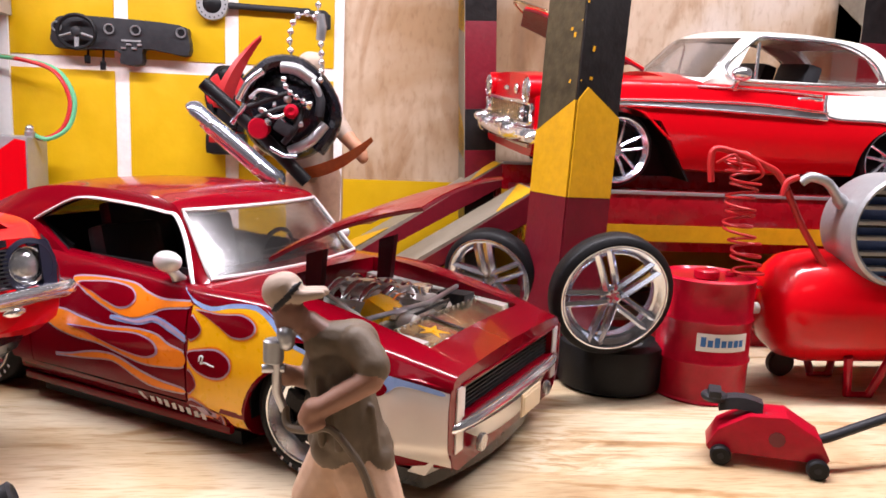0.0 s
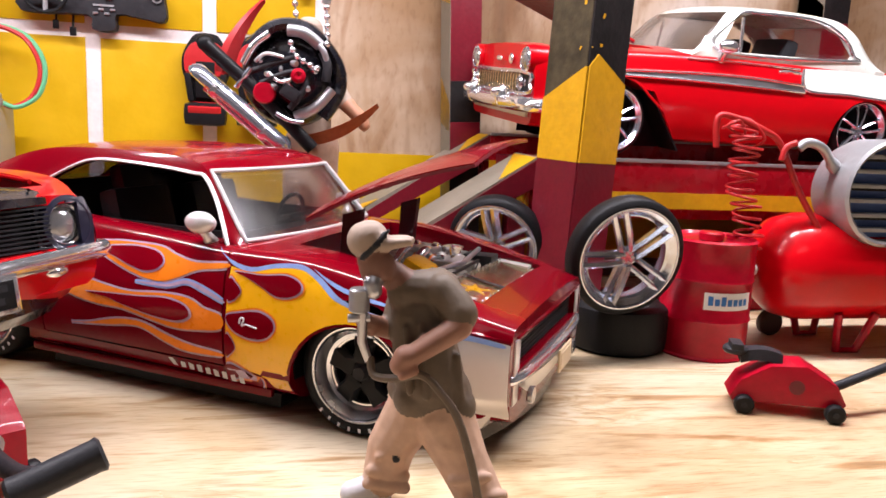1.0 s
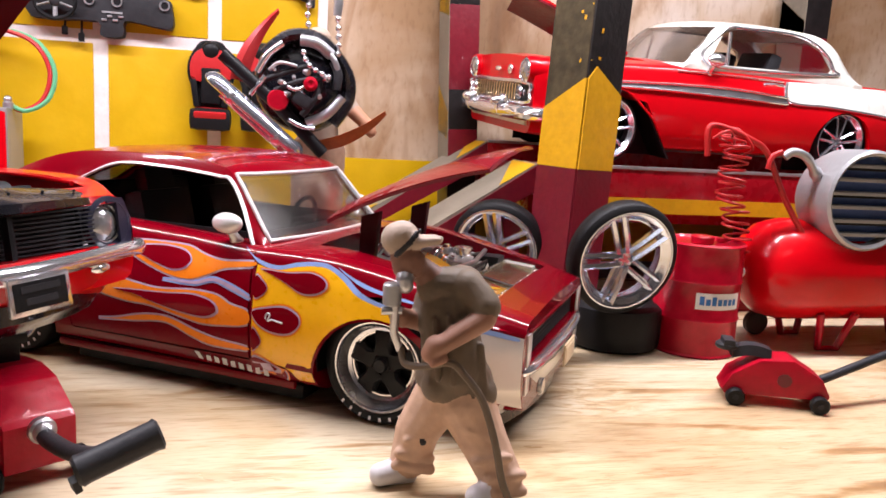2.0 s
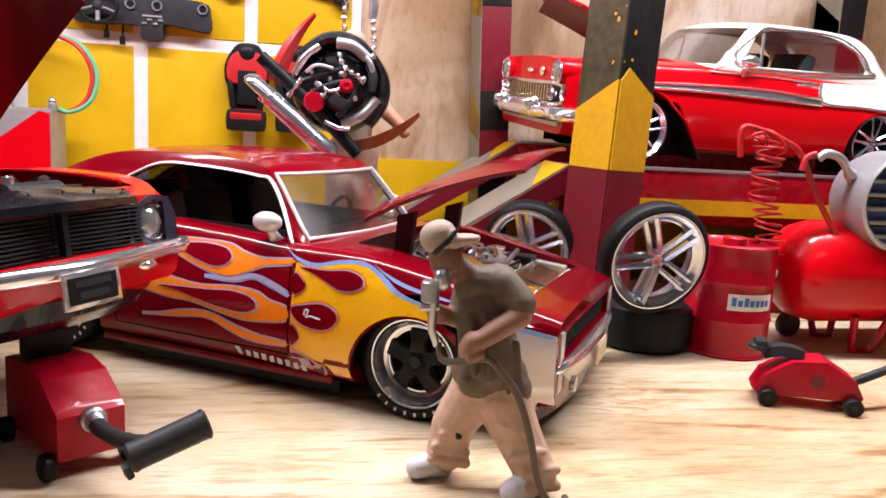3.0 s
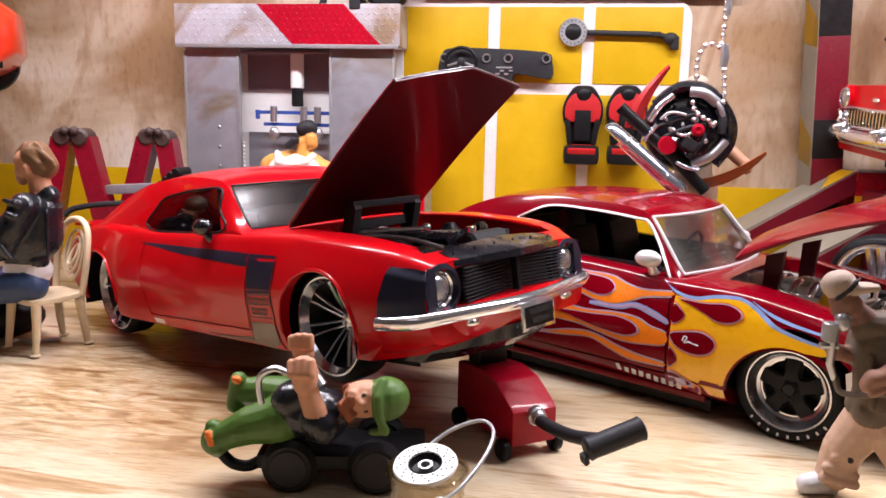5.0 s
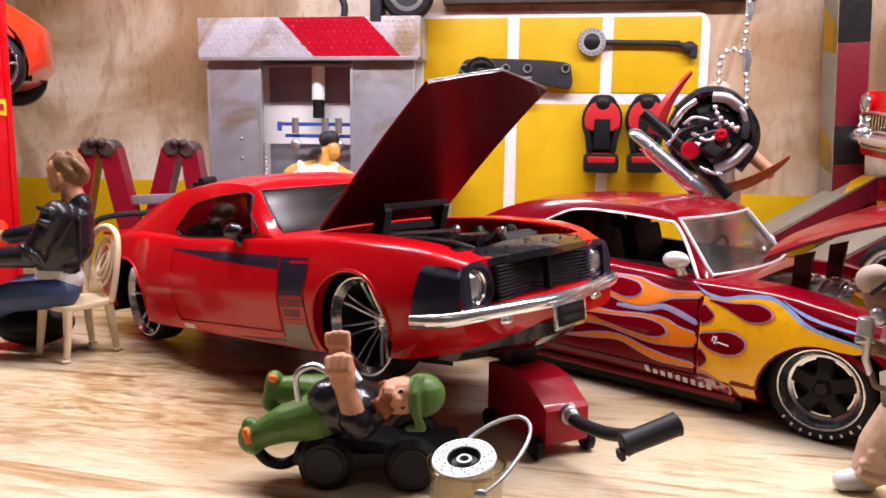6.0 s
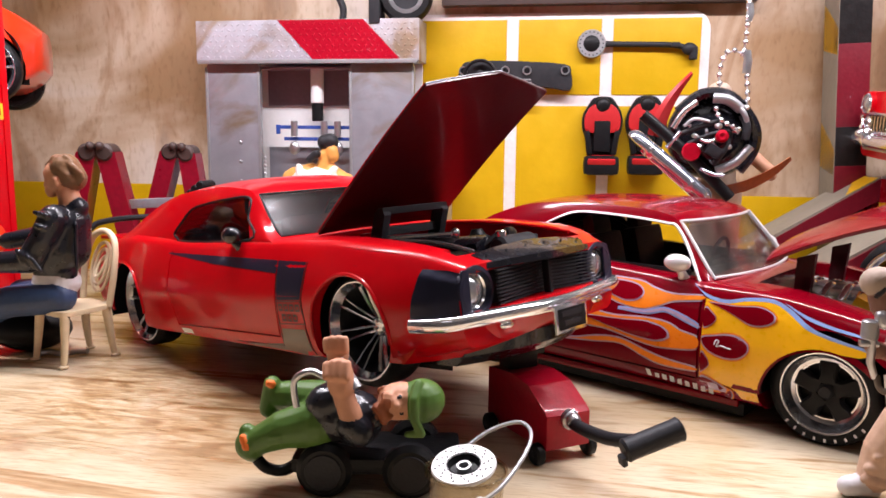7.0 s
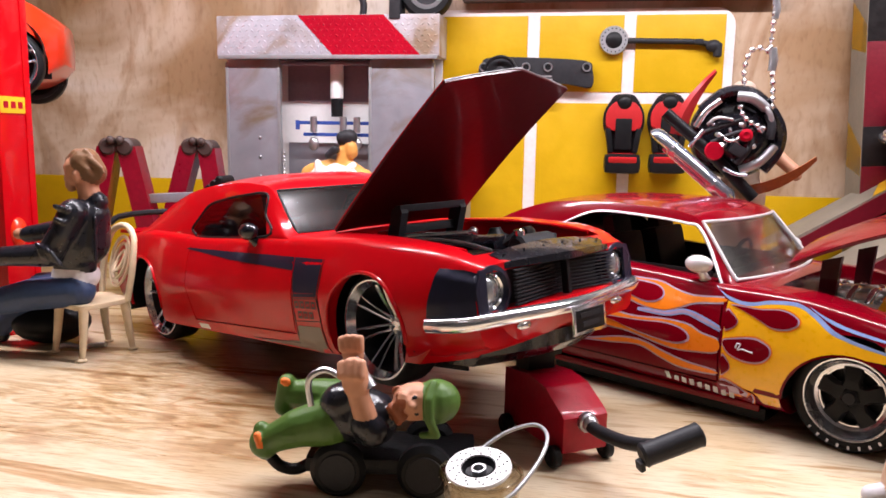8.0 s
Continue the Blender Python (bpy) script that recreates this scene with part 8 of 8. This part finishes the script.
legs += [
    (0.17, Y0 - 0.02, 0.44, 0.14, 0.25, Y0 - 0.08, 0.27, 0.112, LEGS), (0.25, Y0 - 0.08, 0.27, 0.112, 0.33, Y0 - 0.13, 0.11, 0.10, LEGS), (0.19, Y0 - 0.17, 0.22, 0.022, 0.33, Y0 - 0.21, 0.25, 0.022, LEGS), (0.25, Y0 - 0.20, 0.15, 0.026, 0.40, Y0 - 0.20, 0.16, 0.026, LEGS), (0.27, Y0 - 0.21, 0.08, 0.026, 0.41, Y0 - 0.19, 0.075, 0.028, LEGS), (0.15, Y0 - 0.15, 0.36, 0.018, 0.26, Y0 - 0.17, 0.33, 0.018, LEGS),
]
legs += [(0.29, Y0 - 0.15, 0.062, 0.064, 0.20, Y0 - 0.19, 0.056, 0.058, SHOE)]
figure("spray_figurine", head + torso + arms + legs, [M["skin_tan"], M["shirt"], M["trousers"], M["cap"], M["shoe"], M["charcoal"], M["skin_shaded"], M["steel"]], Matrix.Identity(4), "painted doll in olive shirt and tan trousers standing", 0.0085, 3)
gun = thing("spray_gun", pose(-0.19, 2.46, 0.825), "grey toy spray gun with a cup on top", "spray gun")
part("cup", cyl(0.042, 0.10, "Z", (-0.015, 0, 0.135), 16, 0.008), M["alu"], gun)
part("barrel", join(tube([(0.0, 0, 0.09), (0.0, 0, -0.04), (0.03, 0, -0.12)], [0.022, 0.02, 0.017], 10), tube([(-0.06, 0, 0.06), (0.03, 0, 0.06)], 0.018, 10)), M["steel"], gun)
hose = spline([(-0.155, 2.46, 0.72), (-0.14, 2.42, 0.655), (-0.06, 2.36, 0.66), (0.03, 2.28, 0.70), (0.10, 2.25, 0.64), (0.17, 2.22, 0.54), (0.23, 2.20, 0.36), (0.28, 2.21, 0.17), (0.34, 2.21, 0.055), (0.42, 2.24, 0.03), (0.45, 2.28, 0.03)], 7)
solo("spray_hose", tube(hose, 0.017, 8), M["shirt"], Matrix.Identity(4), "brown rubber hose hanging from the spray gun", "hose")

SKIN, JACKET, GREEN, BEARD, MARK, DARK = range(6)
rng = random.Random(8)
mech = [
    (-2.63, 2.11, 0.54, 0.098, -2.60, 2.11, 0.545, 0.10, SKIN), (-2.61, 2.02, 0.57, 0.022, -2.60, 2.0, 0.555, 0.020, SKIN), (-2.655, 2.035, 0.59, 0.03, -2.655, 2.035, 0.50, 0.03, SKIN), (-2.592, 2.018, 0.60, 0.009, -2.59, 2.018, 0.602, 0.009, DARK), (-2.582, 2.02, 0.508, 0.009, -2.58, 2.02, 0.51, 0.009, DARK), (-2.645, 2.005, 0.575, 0.008, -2.66, 2.003, 0.545, 0.008, BEARD), (-2.66, 2.003, 0.545, 0.008, -2.648, 2.005, 0.505, 0.008, BEARD),
]
for k in range(34):
    a = math.radians(-60 + 118 * rng.random())
    d = 0.035 + 0.085 * rng.random()
    front = 2.108 - math.sqrt(max(0.0, 0.0105 - d * d)) - 0.012 * rng.random()
    mech.append((-2.625 - d * math.cos(a), front, 0.53 + d * math.sin(a) - 0.012, 0.020, -2.63 - d * math.cos(a), front - 0.004, 0.53 + d * math.sin(a), 0.016, BEARD))
mech += [
    (-2.50, 2.13, 0.545, 0.118, -2.485, 2.14, 0.545, 0.112, GREEN), (-2.505, 2.08, 0.655, 0.024, -2.515, 2.01, 0.59, 0.024, GREEN), (-2.515, 2.01, 0.59, 0.024, -2.51, 2.0, 0.49, 0.024, GREEN), (-2.51, 2.0, 0.49, 0.024, -2.48, 2.03, 0.405, 0.024, GREEN), (-2.48, 2.03, 0.405, 0.022, -2.55, 2.02, 0.40, 0.018, GREEN), (-2.52, 2.02, 0.60, 0.008, -2.515, 2.015, 0.612, 0.008, DARK),
    (-3.0, 2.18, 0.44, 0.155, -2.86, 2.17, 0.41, 0.15, JACKET), (-3.02, 2.12, 0.50, 0.10, -2.96, 2.12, 0.52, 0.09, JACKET), (-2.88, 2.09, 0.44, 0.09, -2.815, 2.05, 0.385, 0.082, JACKET), (-2.82, 2.05, 0.39, 0.082, -2.85, 2.04, 0.42, 0.078, JACKET),
]
mech += [
    (-2.84, 2.04, 0.42, 0.062, -2.895, 2.03, 0.60, 0.056, SKIN), (-2.90, 2.03, 0.64, 0.074, -2.915, 2.03, 0.71, 0.072, SKIN),
    *[(-2.97 + 0.036 * k, 2.0, 0.765 - 0.004 * (k - 2) ** 2, 0.024, -2.962 + 0.036 * k, 1.965, 0.70, 0.022, SKIN) for k in range(4)],
    (-2.93, 2.2, 0.52, 0.05, -2.95, 2.16, 0.72, 0.046, SKIN), (-2.955, 2.15, 0.76, 0.06, -2.965, 2.15, 0.80, 0.058, SKIN),
    *[(-3.01 + 0.034 * k, 2.12, 0.86 - 0.004 * (k - 2) ** 2, 0.022, -3.0 + 0.034 * k, 2.10, 0.80, 0.02, SKIN) for k in range(4)],
]
mech += [
    (-3.08, 2.14, 0.38, 0.135, -3.25, 2.12, 0.34, 0.105, GREEN), (-3.25, 2.12, 0.34, 0.105, -3.38, 2.10, 0.28, 0.080, GREEN), (-3.40, 2.10, 0.265, 0.078, -3.435, 2.10, 0.25, 0.088, GREEN), (-3.455, 2.10, 0.32, 0.045, -3.435, 2.10, 0.195, 0.045, GREEN), (-3.455, 2.03, 0.315, 0.018, -3.43, 2.02, 0.26, 0.016, MARK), (-3.30, 2.025, 0.325, 0.012, -3.24, 2.02, 0.335, 0.012, GREEN), (-3.30, 2.03, 0.29, 0.012, -3.24, 2.03, 0.30, 0.012, GREEN),
    (-3.08, 2.28, 0.46, 0.115, -3.26, 2.30, 0.47, 0.085, GREEN), (-3.26, 2.30, 0.47, 0.085, -3.36, 2.30, 0.46, 0.075, GREEN), (-3.38, 2.28, 0.53, 0.05, -3.40, 2.28, 0.39, 0.055, GREEN), (-3.36, 2.23, 0.55, 0.022, -3.38, 2.23, 0.555, 0.02, MARK),
]
figure("mechanic_figurine", mech, [M["skin"], M["jacket"], M["green"], M["beard"], M["orange"], M["charcoal"]], pose(0.02, 0, 0), "painted bearded doll in green trousers lying on the creeper", 0.009, 1)
solo("spanner", join(tube(spline([(-0.16, 0, -0.14), (-0.17, 0, 0.0), (-0.08, 0, 0.06), (0.02, 0, 0.02)], 5), 0.018, 8), tube([(0.06, 0.03, 0.12), (0.16, 0.0, -0.02)], [0.03, 0.04], 10)), M["steel"], pose(-2.97, 2.04, 0.64), "grey toy ratchet held by the lying doll", "spanner")

HAIR, FACE, JACKET, JEANS, BELT = range(5)
rng = random.Random(3)
seat = [
    (-5.90, 4.05, 1.54, 0.092, -5.89, 4.05, 1.60, 0.10, FACE), (-5.955, 4.05, 1.46, 0.05, -5.95, 4.05, 1.44, 0.045, FACE), (-5.985, 4.05, 1.53, 0.026, -6.0, 4.05, 1.50, 0.020, FACE), (-5.975, 4.05, 1.60, 0.04, -5.975, 4.05, 1.57, 0.036, FACE), (-5.835, 3.955, 1.55, 0.030, -5.83, 3.955, 1.51, 0.026, FACE), (-5.81, 4.05, 1.46, 0.085, -5.79, 4.05, 1.38, 0.09, FACE),
    (-5.82, 4.06, 1.64, 0.122, -5.765, 4.07, 1.56, 0.112, HAIR), (-5.955, 4.05, 1.655, 0.04, -5.88, 4.05, 1.695, 0.062, HAIR),
]
for k in range(26):
    a, b = 2 * math.pi * rng.random(), rng.random()
    p = (-5.79 + 0.13 * math.cos(a) * b, 3.955 + 0.05 * b, 1.63 + 0.11 * math.sin(a) * b)
    seat.append((*p, 0.02, p[0] + 0.045, p[1] + 0.005, p[2] - 0.03 - 0.02 * rng.random(), 0.018, HAIR))
seat += [
    (-5.78, 4.05, 1.34, 0.08, -5.72, 4.05, 1.32, 0.085, JACKET), (-5.80, 4.05, 1.20, 0.165, -5.84, 4.05, 0.98, 0.19, JACKET), (-5.84, 4.05, 0.98, 0.19, -5.93, 4.05, 0.87, 0.17, JACKET), (-5.82, 4.0, 0.79, 0.085, -6.03, 4.0, 0.79, 0.085, JACKET), (-5.83, 3.89, 1.24, 0.118, -5.90, 3.84, 1.08, 0.108, JACKET), (-5.90, 3.84, 1.08, 0.108, -6.02, 3.82, 0.90, 0.10, JACKET), (-6.02, 3.82, 0.90, 0.10, -6.50, 3.84, 0.86, 0.08, JACKET), (-6.5, 3.84, 0.86, 0.06, -6.58, 3.86, 0.86, 0.055, FACE),
]
seat += [
    *[(-6.06 + 0.05 * k, 3.735 - 0.01 * k, 1.0 - 0.02 * k, 0.018, -6.0 + 0.05 * k, 3.725, 0.90 - 0.02 * k, 0.018, JACKET) for k in range(4)],
    (-5.92, 3.79, 1.30, 0.02, -5.80, 3.77, 1.28, 0.02, JACKET), (-5.90, 3.76, 1.20, 0.018, -5.82, 3.75, 1.18, 0.018, JACKET), (-5.66, 3.92, 1.20, 0.016, -5.66, 3.90, 0.85, 0.016, JACKET),
    (-5.86, 4.20, 1.22, 0.10, -6.1, 4.24, 1.08, 0.085, JACKET), (-6.1, 4.24, 1.08, 0.085, -6.5, 4.2, 1.0, 0.075, JACKET), (-6.52, 4.2, 1.0, 0.055, -6.6, 4.2, 1.0, 0.05, FACE), (-5.86, 4.03, 0.70, 0.125, -6.02, 4.03, 0.70, 0.125, BELT),
]
seat += [
    (-5.89, 3.98, 0.58, 0.14, -6.30, 3.94, 0.53, 0.135, JEANS), (-6.30, 3.94, 0.53, 0.135, -6.66, 3.92, 0.44, 0.115, JEANS), (-6.66, 3.92, 0.44, 0.10, -6.9, 3.9, 0.12, 0.08, JEANS), (-6.04, 4.14, 0.58, 0.13, -6.4, 4.2, 0.55, 0.12, JEANS), (-6.4, 4.2, 0.55, 0.115, -6.85, 4.22, 0.14, 0.08, JEANS), (-6.9, 3.9, 0.06, 0.055, -7.05, 3.9, 0.05, 0.05, JACKET), (-6.85, 4.22, 0.06, 0.055, -7.0, 4.22, 0.05, 0.05, JACKET),
]
figure("seated_figurine", seat, [M["hair"], M["skin"], M["jacket"], M["jeans"], M["shoe"]], Matrix.Identity(4), "painted doll in black jacket and jeans on the chair", 0.012, 1)

GOLD, VEST, GREY, DENIM = range(4)
tank = [
    (-4.55, 7.0, 1.86, 0.095, -4.49, 7.0, 1.87, 0.10, GREY), (-4.46, 6.97, 1.76, 0.075, -4.45, 6.97, 1.70, 0.075, GOLD), (-4.53, 7.0, 1.72, 0.085, -4.56, 7.0, 1.58, 0.10, GOLD), (-4.71, 6.90, 1.665, 0.042, -4.63, 6.90, 1.735, 0.046, GREY),
    (-4.93, 7.0, 1.47, 0.10, -4.72, 7.0, 1.52, 0.10, GOLD), (-4.37, 7.0, 1.44, 0.10, -4.48, 7.0, 1.52, 0.095, GOLD), (-4.78, 6.99, 1.36, 0.20, -4.48, 6.99, 1.34, 0.20, VEST), (-4.62, 6.98, 1.36, 0.22, -4.62, 6.98, 0.9, 0.22, VEST),
]
tank += [
    (-4.86, 6.95, 1.58, 0.035, -4.80, 6.84, 1.48, 0.05, VEST), (-4.80, 6.84, 1.48, 0.05, -4.63, 6.80, 1.45, 0.05, VEST), (-4.63, 6.80, 1.45, 0.05, -4.48, 6.84, 1.49, 0.05, VEST), (-4.48, 6.84, 1.49, 0.045, -4.42, 6.94, 1.56, 0.035, VEST),
    (-4.98, 7.0, 1.44, 0.10, -5.05, 6.95, 1.0, 0.08, GOLD), (-4.30, 7.0, 1.41, 0.10, -4.22, 6.95, 1.0, 0.08, GOLD), (-4.74, 7.0, 0.86, 0.15, -4.76, 7.0, 0.08, 0.1, DENIM), (-4.50, 7.0, 0.86, 0.15, -4.48, 7.0, 0.08, 0.1, DENIM),
]
figure("welder_figurine", tank, [M["skin_gold"], M["tank_top"], M["charcoal"], M["jeans"]], Matrix.Identity(4), "painted doll in white vest and grey cap before the booth", 0.014, 2)

crew = [
    (-0.34, 6.25, 2.26, 0.12, -0.32, 6.25, 2.30, 0.125, 0), (-0.32, 6.25, 2.37, 0.12, -0.30, 6.24, 2.38, 0.11, 1), (-0.30, 6.28, 1.9, 0.19, -0.28, 6.28, 1.5, 0.18, 1), (-0.12, 6.2, 1.96, 0.085, 0.0, 6.12, 1.78, 0.075, 1), (0.0, 6.12, 1.78, 0.07, 0.12, 6.0, 1.66, 0.062, 0), (0.13, 5.98, 1.65, 0.065, 0.15, 5.96, 1.6, 0.055, 0),
    (-0.5, 6.2, 1.96, 0.085, -0.66, 6.1, 1.78, 0.075, 1), (-0.66, 6.1, 1.78, 0.07, -0.72, 5.96, 1.62, 0.06, 0), (-0.38, 6.28, 1.4, 0.15, -0.40, 6.28, 0.1, 0.1, 2), (-0.18, 6.28, 1.4, 0.15, -0.16, 6.28, 0.1, 0.1, 2),
]
figure("hoist_figurine", crew, [M["skin"], M["cap"], M["trousers"]], Matrix.Identity(4), "painted doll in beige steadying the hanging engine", 0.025, 3)
